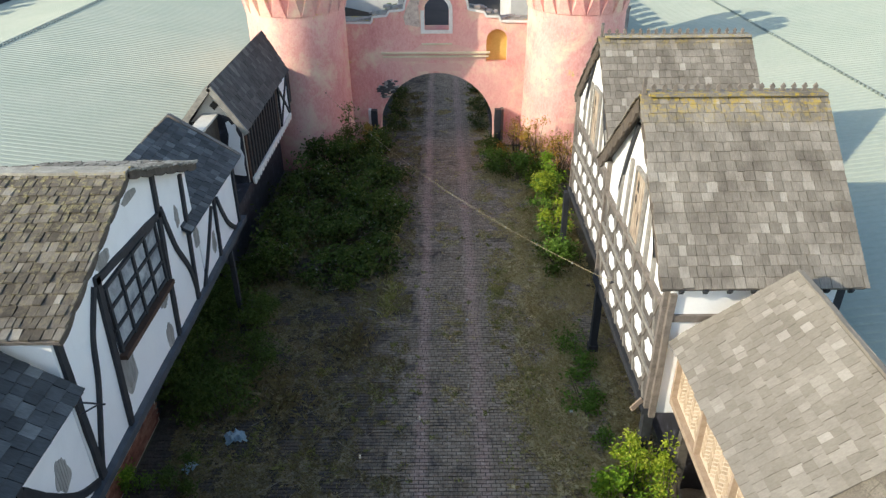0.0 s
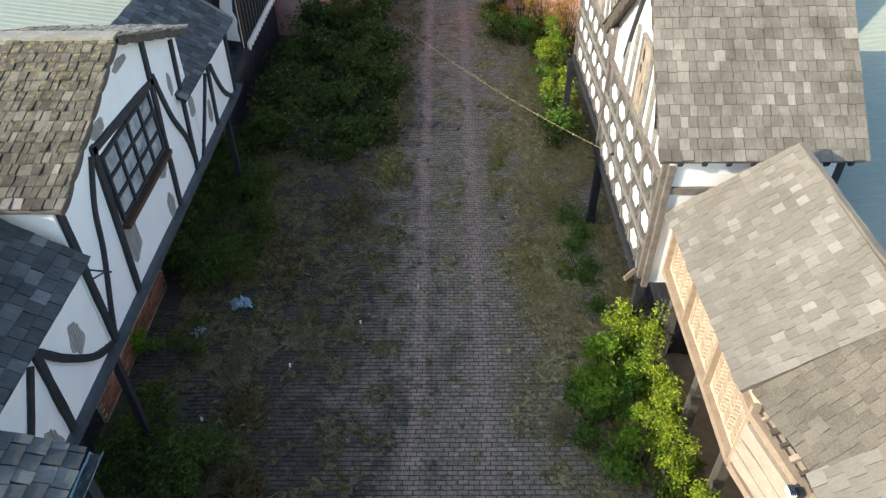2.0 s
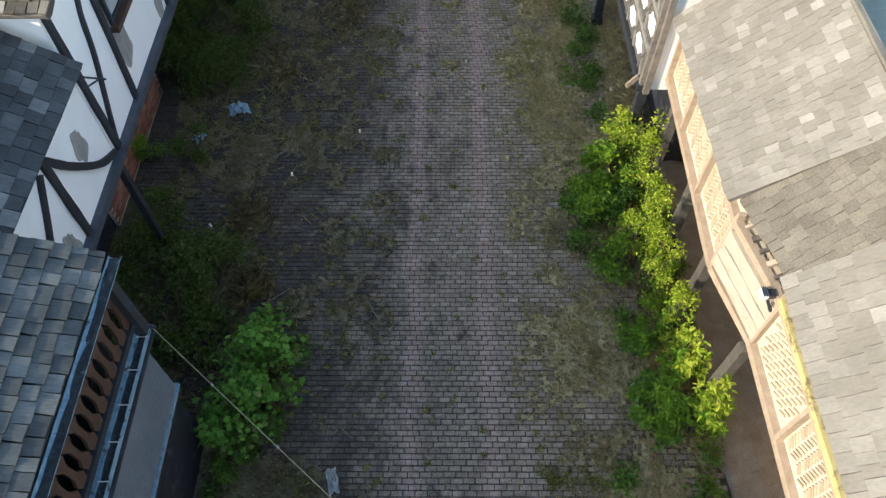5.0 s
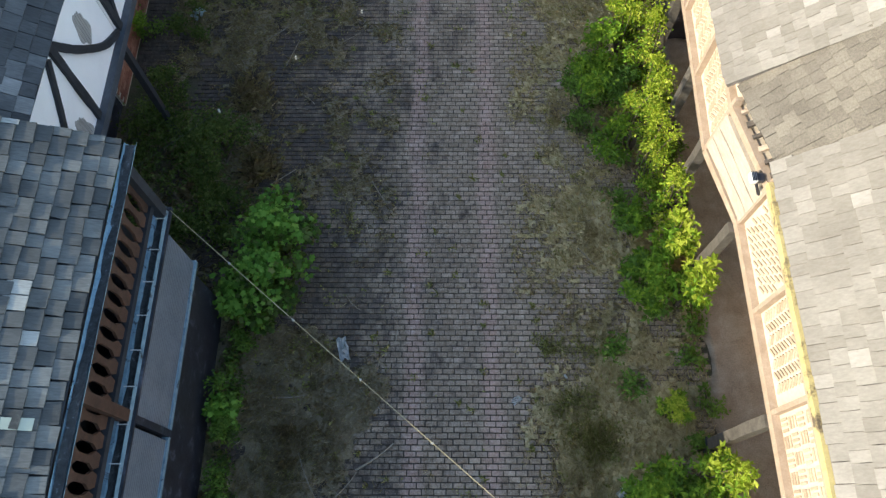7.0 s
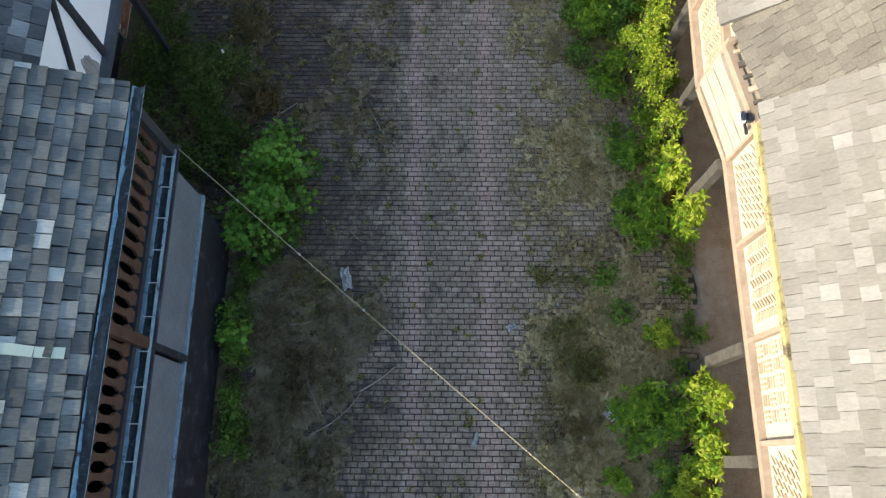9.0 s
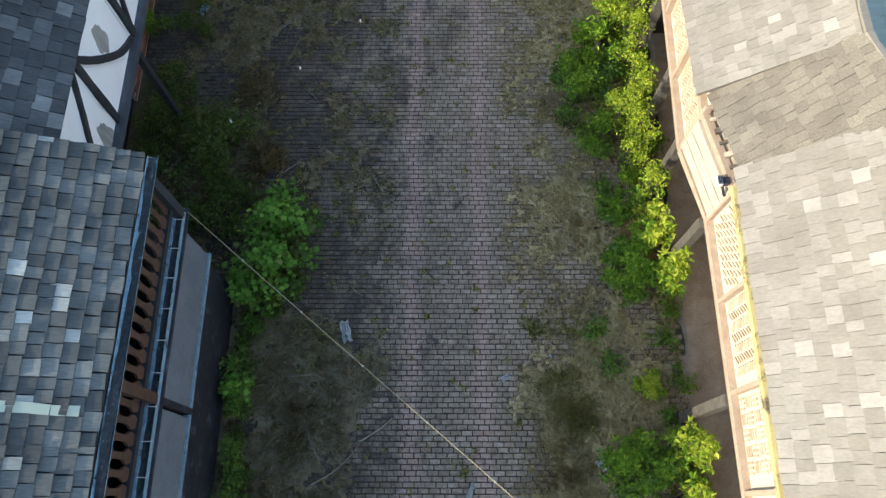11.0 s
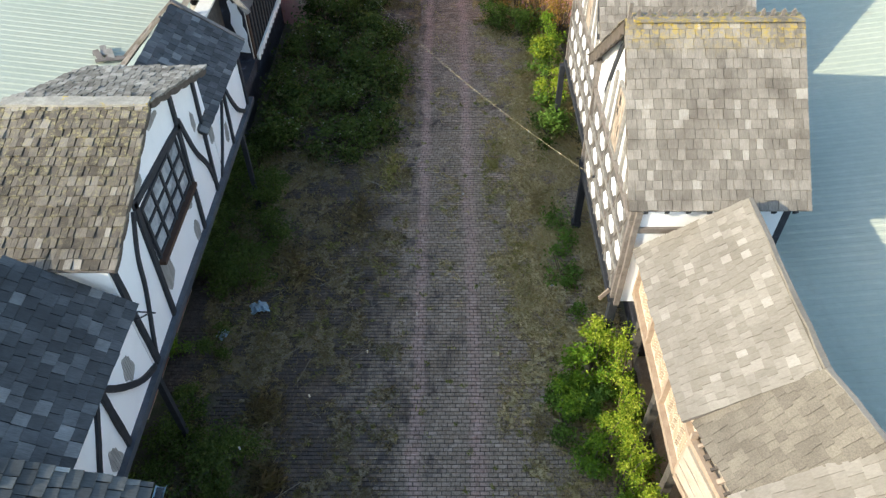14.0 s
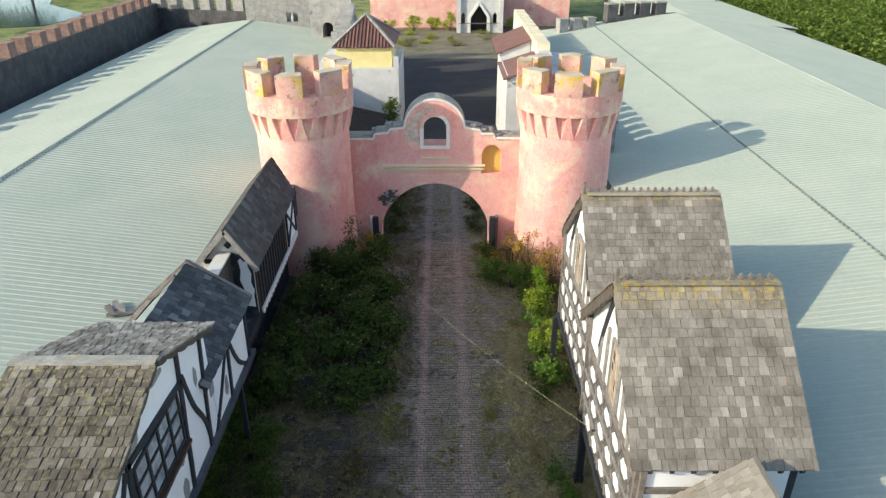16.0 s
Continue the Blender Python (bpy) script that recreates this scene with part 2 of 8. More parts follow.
for m_ in (ROOF_SHADE, ASPHALT):
    m_.node_tree.nodes["Principled BSDF"].inputs["Specular IOR Level"].default_value = 0.06


def paver_mat():
    """Paving block: pinkish grey, each its own, with two swept wheel tracks, dirt and moss between."""
    m, n, l, b = shader("paving_block", 0.85)
    col = ramp(n, l, piece_random(n, l), [(0.0, (0.238, 0.192, 0.148)), (0.5, (0.288, 0.235, 0.182)), (0.85, (0.32, 0.262, 0.205)), (1.0, (0.378, 0.312, 0.248))])
    vec = place(n, l)
    sep = n.new("ShaderNodeSeparateXYZ")
    l.new(vec, sep.inputs[0])
    wob = n.new("ShaderNodeMath")
    wob.operation = 'MULTIPLY_ADD'
    l.new(noise_tex(n, l, vec, 0.9, 5, 0.7), wob.inputs[0])
    wob.inputs[1].default_value = 0.5
    l.new(sep.outputs[0], wob.inputs[2])
    mr = n.new("ShaderNodeMapRange")
    mr.inputs[1].default_value, mr.inputs[2].default_value = -3.0, 4.0
    l.new(wob.outputs[0], mr.inputs[0])
    k = lambda x: (x + 0.25 + 3.0) / 7.0
    band = ramp(n, l, mr.outputs[0], [(k(-0.5), (0, 0, 0)), (k(-0.36), (1, 1, 1)), (k(-0.22), (1, 1, 1)), (k(-0.06), (0, 0, 0)), (k(0.86), (0, 0, 0)), (k(1.0), (1, 1, 1)), (k(1.14), (1, 1, 1)), (k(1.3), (0, 0, 0))])
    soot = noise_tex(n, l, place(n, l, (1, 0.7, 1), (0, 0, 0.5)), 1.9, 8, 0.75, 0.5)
    # Both dark masks grow towards the west and fade towards the east.
    west_bias = n.new("ShaderNodeMapRange")
    west_bias.inputs[1].default_value, west_bias.inputs[2].default_value, west_bias.inputs[3].default_value, west_bias.inputs[4].default_value = -3.0, 1.9, 0.17, -0.13
    l.new(wob.outputs[0], west_bias.inputs[0])
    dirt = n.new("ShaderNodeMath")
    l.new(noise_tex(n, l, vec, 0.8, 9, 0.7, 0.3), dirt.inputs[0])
    l.new(west_bias.outputs[0], dirt.inputs[1])
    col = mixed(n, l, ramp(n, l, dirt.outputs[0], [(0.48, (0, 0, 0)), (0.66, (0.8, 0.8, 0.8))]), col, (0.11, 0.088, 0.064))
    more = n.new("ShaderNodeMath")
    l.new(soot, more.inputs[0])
    l.new(west_bias.outputs[0], more.inputs[1])
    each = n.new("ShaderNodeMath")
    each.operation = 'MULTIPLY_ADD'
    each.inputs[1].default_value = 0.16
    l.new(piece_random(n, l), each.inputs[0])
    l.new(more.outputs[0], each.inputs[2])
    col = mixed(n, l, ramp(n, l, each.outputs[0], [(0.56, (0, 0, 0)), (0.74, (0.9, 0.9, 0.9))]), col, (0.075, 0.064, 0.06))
    oil = noise_tex(n, l, place(n, l, (1, 0.8, 1), (0, 0, 1.1)), 0.62, 7, 0.72, 0.8)
    col = mixed(n, l, ramp(n, l, oil, [(0.6, (0, 0, 0)), (0.68, (0.75, 0.75, 0.75))]), col, (0.05, 0.04, 0.036))
    worn = n.new("ShaderNodeMath")
    worn.operation = 'MULTIPLY'
    l.new(band, worn.inputs[0])
    l.new(ramp(n, l, noise_tex(n, l, vec, 2.5, 6, 0.7), [(0.3, (0.35, 0.35, 0.35)), (0.6, (1, 1, 1))]), worn.inputs[1])
    col = mixed(n, l, worn.outputs[0], col, mixed(n, l, 0.8, col, (0.42, 0.3, 0.26)))
    gr = noise_tex(n, l, vec, 42, 5, 0.75)
    col = mixed(n, l, 0.75, col, ramp(n, l, gr, [(0.3, (0.12, 0.12, 0.12)), (0.7, (0.9, 0.9, 0.9))]), 'SOFT_LIGHT')
    blot = noise_tex(n, l, vec, 7, 7, 0.75, 0.4)
    col = mixed(n, l, 0.6, col, ramp(n, l, blot, [(0.35, (0.16, 0.155, 0.15)), (0.65, (0.82, 0.82, 0.82))]), 'SOFT_LIGHT')
    l.new(col, b.inputs["Base Color"])
    b.inputs["Specular IOR Level"].default_value = 0.12
    bump(n, l, b, gr, 0.5, 0.004)
    return m


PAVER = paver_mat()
PALEWOOD = surface("bleached_boards", [(0.3, (0.36, 0.3, 0.24)), (0.7, (0.47, 0.41, 0.34))], scale=8, fine=50, stretch=(1, 0.3, 1))
BLEACHED = tile("bleached_mossy_shingle", [(0.0, (0.13, 0.118, 0.1)), (0.5, (0.19, 0.175, 0.153)), (1.0, (0.32, 0.3, 0.27))], rough=0.93, lichen=((0.38, 0.36, 0.32), 0.54, 0.68, 3.0), streak=(75, 9, 9))
JOINT = surface("joint_sand", [(0.3, (0.045, 0.037, 0.03)), (0.6, (0.085, 0.072, 0.058)), (0.8, (0.12, 0.115, 0.07))], scale=3, fine=40, bump_d=0.01)
PINK_TOP = surface("lichened_pink_render", [(0.25, (0.55, 0.22, 0.2)), (0.5, (0.66, 0.32, 0.29)), (0.75, (0.74, 0.46, 0.38))], scale=1.1, fine=22, grain=0.45, bump_d=0.018, bump_s=0.8,
                   patches=[((0.76, 0.62, 0.46), 0.48, 0.62), ((0.6, 0.4, 0.08), 0.6, 0.68), ((0.14, 0.115, 0.1), 0.6, 0.68)], spot_scale=1.0)
# Pale bluish blotches put sky reflections into the colour of the panes.
GLASS_DUST_SHEEN = surface("dusty_sheen_glass", [(0.3, (0.14, 0.15, 0.17)), (0.5, (0.36, 0.38, 0.41)), (0.75, (0.58, 0.6, 0.62))], scale=2.2, fine=9, rough=0.12, bump_d=0.001)
OCHRE = surface("ochre_board", [(0.2, (0.4, 0.31, 0.13)), (0.7, (0.53, 0.44, 0.2))], scale=3, patches=[((0.12, 0.09, 0.06), 0.5, 0.6)], spot_scale=3)
POSTWOOD = surface("weathered_post_timber", [(0.3, (0.055, 0.048, 0.042)), (0.7, (0.12, 0.105, 0.09))], scale=7, fine=60, rough=0.85)
DEBRIS = surface("gutter_debris", [(0.3, (0.02, 0.022, 0.025)), (0.6, (0.06, 0.065, 0.07)), (0.75, (0.3, 0.34, 0.38))], scale=14, fine=60, bump_d=0.03, bump_s=1.0)
# Litter tan is lightened to make up for missing light under the gallery.
LITTER = surface("leaf_litter", [(0.25, (0.2, 0.155, 0.115)), (0.5, (0.3, 0.245, 0.19)), (0.8, (0.4, 0.345, 0.285))], scale=3, fine=45, grain=0.7, bump_d=0.03, bump_s=1.0)
WIRE = surface("pale_cable", [(0.3, (0.3, 0.25, 0.14)), (0.7, (0.42, 0.36, 0.22))], scale=20)


# ---- building helpers ----
def part(name, bm, material, parent=None, label="", smooth=False):
    me = bpy.data.meshes.new(name)
    bm.to_mesh(me)
    bm.free()
    return part_mesh(name, me, material, parent, label, smooth)


def part_mesh(name, me, material, parent=None, label="", smooth=False):
    me.materials.append(material)
    if smooth:
        for p in me.polygons:
            p.use_smooth = True
    ob = new(name, me)
    if parent is not None:
        ob.parent = parent
        if parent.type == 'EMPTY':
            ob.matrix_parent_inverse = Matrix.Translation(-parent.location)
    if label:
        ob["label"] = label
    return ob


def thing(name, at, label, category, group="", kind=""):
    e = new(name)
    e.location = at
    return tagged(e, label, category, group, kind)


def box(bm, x0, x1, y0, y1, z0, z1):
    v = [bm.verts.new(p) for p in ((x0, y0, z0), (x1, y0, z0), (x1, y1, z0), (x0, y1, z0), (x0, y0, z1), (x1, y0, z1), (x1, y1, z1), (x0, y1, z1))]
    for f in ((3, 2, 1, 0), (4, 5, 6, 7), (0, 1, 5, 4), (1, 2, 6, 5), (2, 3, 7, 6), (3, 0, 4, 7)):
        bm.faces.new([v[i] for i in f])


def beam(bm, a, b, wide, thick, side=(0, 0, 1), steps=1, bow=0.0, wobble=0.0):
    """A squared timber from a to b; wide lies across, thick along side. It may bow across its length."""
    a, b, side = Vector(a), Vector(b), Vector(side)
    d = (b - a).normalized()
    n = (side - d * side.dot(d)).normalized()
    w = d.cross(n)
    rings = []
    for i in range(steps + 1):
        k = i / steps
        c = a.lerp(b, k) + w * (bow * 4 * k * (1 - k) + (wobble * random.uniform(-1, 1) if 0 < i < steps else 0))
        f = 1 + (random.uniform(-0.12, 0.12) if wobble else 0)
        rings.append([bm.verts.new(c + w * wide * f * p / 2 + n * thick * q / 2) for p, q in ((-1, -1), (1, -1), (1, 1), (-1, 1))])
    bm.faces.new(rings[0][::-1])
    bm.faces.new(rings[-1])
    for r, s in zip(rings, rings[1:]):
        for i in range(4):
            bm.faces.new((r[i], r[(i + 1) % 4], s[(i + 1) % 4], s[i]))


def prism(bm, outline, axis, lo, hi):
    """A polygon (in the two other axes, in order) pushed from lo to hi along an axis."""
    def at(p, q, h):
        return {"x": (h, p, q), "y": (p, h, q), "z": (p, q, h)}[axis]
    a = [bm.verts.new(at(p, q, lo)) for p, q in outline]
    b = [bm.verts.new(at(p, q, hi)) for p, q in outline]
    bm.faces.new(a[::-1])
    bm.faces.new(b)
    n = len(a)
    for i in range(n):
        bm.faces.new((a[i], a[(i + 1) % n], b[(i + 1) % n], b[i]))
    bmesh.ops.recalc_face_normals(bm, faces=bm.faces[:])


def grid_pieces(name, blocks, material, parent, label=""):
    """Many boxes (8 corners each) joined in one mesh, without undersides."""
    n = len(blocks)
    co = np.array(blocks, dtype=float).reshape(-1, 3)
    f = np.array([(4, 5, 6, 7), (0, 1, 5, 4), (1, 2, 6, 5), (2, 3, 7, 6), (3, 0, 4, 7)])
    faces = (f[None] + (np.arange(n) * 8)[:, None, None]).reshape(-1, 4)
    me = bpy.data.meshes.new(name)
    me.from_pydata(co.tolist(), [], faces.tolist())
    ob = part_mesh(name, me, material, parent, label)
    ob["kind"] = "stuff"
    return ob


UNIT = {}


def unit_piece(kind, material):
    """A thin wedge one wide, one long and one thick, shared by all pieces of a kind."""
    key = (kind, material.name)
    if key not in UNIT:
        me = bpy.data.meshes.new(kind)
        c = 0.04
        v = [(0, 0, 0), (1, 0, 0), (1, 1, -0.9), (0, 1, -0.9), (c * 0.4, c * 0.3, 1), (1 - c * 0.4, c * 0.3, 1), (1, 1, 0.1), (0, 1, 0.1)]
        me.from_pydata(v, [], [(4, 5, 6, 7), (0, 1, 5, 4), (1, 2, 6, 5), (2, 3, 7, 6), (3, 0, 4, 7)])
        me.materials.append(material)
        UNIT[key] = me
    return UNIT[key]


def shingles(parent, origin, u, up, rise, span, exposure, widths, material, kind="shingle", thick=0.014, loose=True, seed=1, lift=0.03, missing=0.0, ragged=0.018, uneven=(0.7, 1.6), gap=0.006):
    """Rows of single shingles. origin: a point of the eave; u: along the eave; up: up the slope; span(v): from and to along u at the height v."""
    rnd = random.Random(seed)
    o, u, up = Vector(origin), Vector(u).normalized(), Vector(up).normalized()
    nrm = u.cross(up).normalized()
    if nrm.z < 0:
        nrm = -nrm
    blocks = []
    rows = int(rise / exposure)
    made = 0
    exposure = rise / rows
    base = parent.location if parent.type == 'EMPTY' else Vector()
    for r in range(rows):
        v = r * exposure
        a, b = span(v + exposure * 0.5)
        p = a - rnd.uniform(0, 0.04)
        while p < b - 0.03:
            w = min(rnd.uniform(*widths), b + 0.02 - p)
            if b + 0.02 - p - w < widths[0] * 0.5:
                w = b + 0.02 - p
            ln = min(exposure * 1.35, rise - v + 0.02)
            t = thick * rnd.uniform(*uneven)
            pos = o + u * (p + rnd.uniform(0, 0.006)) + up * (v + rnd.uniform(-0.014, 0.014)) + nrm * lift
            skew = rnd.gauss(0, ragged)
            if rnd.random() >= missing:
                uu = (u + up * skew).normalized()
                vv = (up - u * skew).normalized()
                m = Matrix(((uu.x * (w - gap), vv.x * ln, nrm.x * t, pos.x), (uu.y * (w - gap), vv.y * ln, nrm.y * t, pos.y), (uu.z * (w - gap), vv.z * ln, nrm.z * t, pos.z), (0, 0, 0, 1)))
                if loose and made < 300:
                    made += 1
                    ob = new(kind, unit_piece(kind, material))
                    ob.parent = parent
                    ob.matrix_parent_inverse = Matrix.Translation(-base)
                    ob.matrix_basis = m
                else:
                    blocks.append([m @ Vector(q) for q in ((0, 0, 0), (1, 0, 0), (1, 1, -0.9), (0, 1, -0.9), (0.016, 0.012, 1), (0.984, 0.012, 1), (1, 1, 0.1), (0, 1, 0.1))])
            p += w
    if blocks:
        grid_pieces(kind + "_field", blocks, material, parent)


def slab(bm, pts, thick):
    """A flat slab under the polygon pts."""
    n = (Vector(pts[1]) - Vector(pts[0])).cross(Vector(pts[2]) - Vector(pts[0])).normalized()
    if n.z < 0:
        n = -n
    a = [bm.verts.new(p) for p in pts]
    b = [bm.verts.new(Vector(p) - n * thick) for p in pts]
    bm.faces.new(a)
    bm.faces.new(b[::-1])
    k = len(a)
    for i in range(k):
        bm.faces.new((a[i], b[i], b[(i + 1) % k], a[(i + 1) % k]))
    bmesh.ops.recalc_face_normals(bm, faces=bm.faces[:])


# ---- ground ----
def build_ground():
    xs = [-700, -300, -120, -60, -30, -25, -12, -7.5, 7.8, 12, 25, 30, 60, 120, 300, 700]
    ys = [-500, -200, -60, -20, 31, 40, 50, 60, 92, 120, 200, 400, 900, 1500]
    me = bpy.data.meshes.new("ground")
    v = [(x, y, -0.035) for y in ys for x in xs]
    k = len(xs)
    f = [(j * k + i, j * k + i + 1, (j + 1) * k + i + 1, (j + 1) * k + i) for j in range(len(ys) - 1) for i in range(k - 1)]
    me.from_pydata(v, [], f)
    g = part_mesh("ground", me, MEADOW)
    me.materials.append(SOIL)
    for p in me.polygons:
        if -8 < p.center.x < 8 and -20 < p.center.y < 40:
            p.material_index = 1
    return tagged(g, "weedy soil and rough meadow", "ground", kind="structure")


build_ground()
bm = bmesh.new()
box(bm, -9, 11, 30.4, 96, -0.3, -0.012)
tagged(part("courtyard", bm, ASPHALT), "dark old asphalt yard with weeds", "courtyard", kind="structure")
# water beyond the meadow
bm = bmesh.new()
prism(bm, [(-260, 90), (-160, 82), (-75, 88), (-52, 96), (-50, 106), (-62, 118), (-75, 150), (-140, 210), (-260, 230)], "z", -0.2, 0.03)
m_, n_, l_, b_ = shader("lake_water", 0.06)
b_.inputs["Base Color"].default_value = (0.03, 0.06, 0.09, 1)
bump(n_, l_, b_, noise_tex(n_, l_, place(n_, l_), 1.5, 4), 0.15, 0.05)
tagged(part("water", bm, m_), "pale blue lake reflecting the sky", "lake", kind="structure")


def build_sheds():
    """Two long low sheds in ribbed sheet metal on both sides of the street."""
    def ribbed(name, x0, z0, x1, z1, y0, y1, parent, pitch=0.25, h=0.018):
        ys, zs = [], []
        y = y0
        while y < y1:
            for d, q in ((0, 0), (0.5, 0), (0.62, 1), (0.88, 1)):
                ys.append(y + d * pitch)
                zs.append(q * h)
            y += pitch
        n = len(ys)
        v = [(x0, a, z0 + c) for a, c in zip(ys, zs)] + [(x1, a, z1 + c) for a, c in zip(ys, zs)]
        f = [(i, i + 1, n + i + 1, n + i) for i in range(n - 1)]
        me = bpy.data.meshes.new(name)
        me.from_pydata(v, [], f)
        return part_mesh(name, me, SHED, parent)
    for side in ("east", "west"):
        s = thing("shed", ((14 if side == "east" else -16), 20, 0), "long low shed with a pale green ribbed metal roof", "shed", "sheds beside the street")
        bm = bmesh.new()
        if side == "east":
            ribbed("roof", 7.5, 3.77, 14.05, 4.64, -30, 66, s)
            ribbed("roof", 6.3, 3.606, 7.62, 3.778, -30, 25, s)
            ribbed("roof", 13.97, 4.7, 21.6, 5.52, -30, 66, s)
            ribbed("roof", 21.6, 5.52, 31.4, 4.2, -30, 66, s)
            ribbed("roof", 24.0, 4.95, 33.0, 4.1, 66.1, 100, s)
            ribbed("roof", 24.0, 4.95, 20.0, 4.3, 68.0, 100, s)
            box(bm, 8.0, 31.2, -30, 66, 0, 3.7)
            box(bm, 22.5, 32.8, 66.2, 100, 0, 3.9)
            b2 = bmesh.new()
            beam(b2, (21.6, -30, 5.53), (21.6, 66, 5.53), 0.1, 0.03)
        else:
            ribbed("roof", -7.4, 3.85, -16.5, 5.06, -30, 66, s)
            ribbed("roof", -16.5, 5.06, -23.6, 4.2, -30, 66, s)
            box(bm, -23.4, -8.0, -30, 66, 0, 3.7)
            b2 = bmesh.new()
            beam(b2, (-16.5, -30, 5.085), (-16.5, 66, 5.085), 0.12, 0.03)
        part("wall", bm, STONE, s)
        part("ridge_cap", b2, SHED, s)
        # Dark blocks imitate the shade in open rib ends and along the ridge.
        dashes = []
        y = -30.0
        while y < 66:
            a, b, c, e = y + 0.02, y + 0.15, 4.625, 4.71
            xa, xb = 13.925, 13.985
            if side == "west":
                xa, xb, c, e = -16.43, -16.3, 5.0, 5.085
            dashes.append([(xa, a, c), (xb, a, c), (xb, b, c), (xa, b, c), (xa, a, e), (xb, a, e), (xb, b, e), (xa, b, e)])
            y += 0.25
        grid_pieces("rib_closers", dashes, SHEDTRIM, s, "dark blocks for the shade in the open rib ends")


build_sheds()


# ---- castle gate ----
def holed(bm, outer, holes, axis, lo, hi):
    """A wall of any outline with openings through it."""
    def at(p, q, h):
        return {"x": (h, p, q), "y": (p, h, q), "z": (p, q, h)}[axis]
    for h in (lo, hi):
        edges = []
        for loop in [outer] + holes:
            vs = [bm.verts.new(at(p, q, h)) for p, q in loop]
            edges += [bm.edges.new((vs[i], vs[(i + 1) % len(vs)])) for i in range(len(vs))]
        bmesh.ops.triangle_fill(bm, edges=edges, use_beauty=True)
    for loop in [outer] + holes:
        k = len(loop)
        for i in range(k):
            (p, q), (r, s) = loop[i], loop[(i + 1) % k]
            bm.faces.new([bm.verts.new(at(*c)) for c in ((p, q, lo), (r, s, lo), (r, s, hi), (p, q, hi))])
    bmesh.ops.remove_doubles(bm, verts=bm.verts[:], dist=0.0005)
    bmesh.ops.recalc_face_normals(bm, faces=bm.faces[:])


def arc(cx, cz, r, a0, a1, n, squash=1.0):
    return [(cx + r * math.cos(radians(a0 + (a1 - a0) * i / n)), cz + squash * r * math.sin(radians(a0 + (a1 - a0) * i / n))) for i in range(n + 1)]


GATE_Y = 29.4


NICHE = surface("ochre_niche_paint", [(0.2, (0.6, 0.36, 0.07)), (0.7, (0.74, 0.48, 0.14))], scale=3)


MERLON_CAP = surface("lichened_buff_cap", [(0.2, (0.3, 0.25, 0.2)), (0.5, (0.46, 0.39, 0.31)), (0.8, (0.58, 0.5, 0.4))], scale=2.5, fine=20, bump_d=0.02,
                     patches=[((0.58, 0.42, 0.06), 0.54, 0.62)], spot_scale=1.6)
MERLON_RENDER = surface("stained_merlon_render", [(0.25, (0.5, 0.24, 0.21)), (0.5, (0.64, 0.36, 0.31)), (0.75, (0.7, 0.5, 0.4))], scale=1.6, fine=20, grain=0.5, bump_d=0.02, bump_s=0.9,
                        patches=[((0.6, 0.42, 0.08), 0.5, 0.6), ((0.13, 0.1, 0.085), 0.55, 0.66)], spot_scale=1.3)
PALEPATCH = surface("faded_cream_wash", [(0.2, (0.7, 0.36, 0.32)), (0.7, (0.78, 0.52, 0.43))], scale=2.2, fine=18, bump_d=0.012)
FLAKED = surface("flaked_render", [(0.25, (0.24, 0.18, 0.16)), (0.45, (0.5, 0.4, 0.35)), (0.7, (0.7, 0.6, 0.52))], scale=5, fine=26, bump_d=0.02, bump_s=1.0)


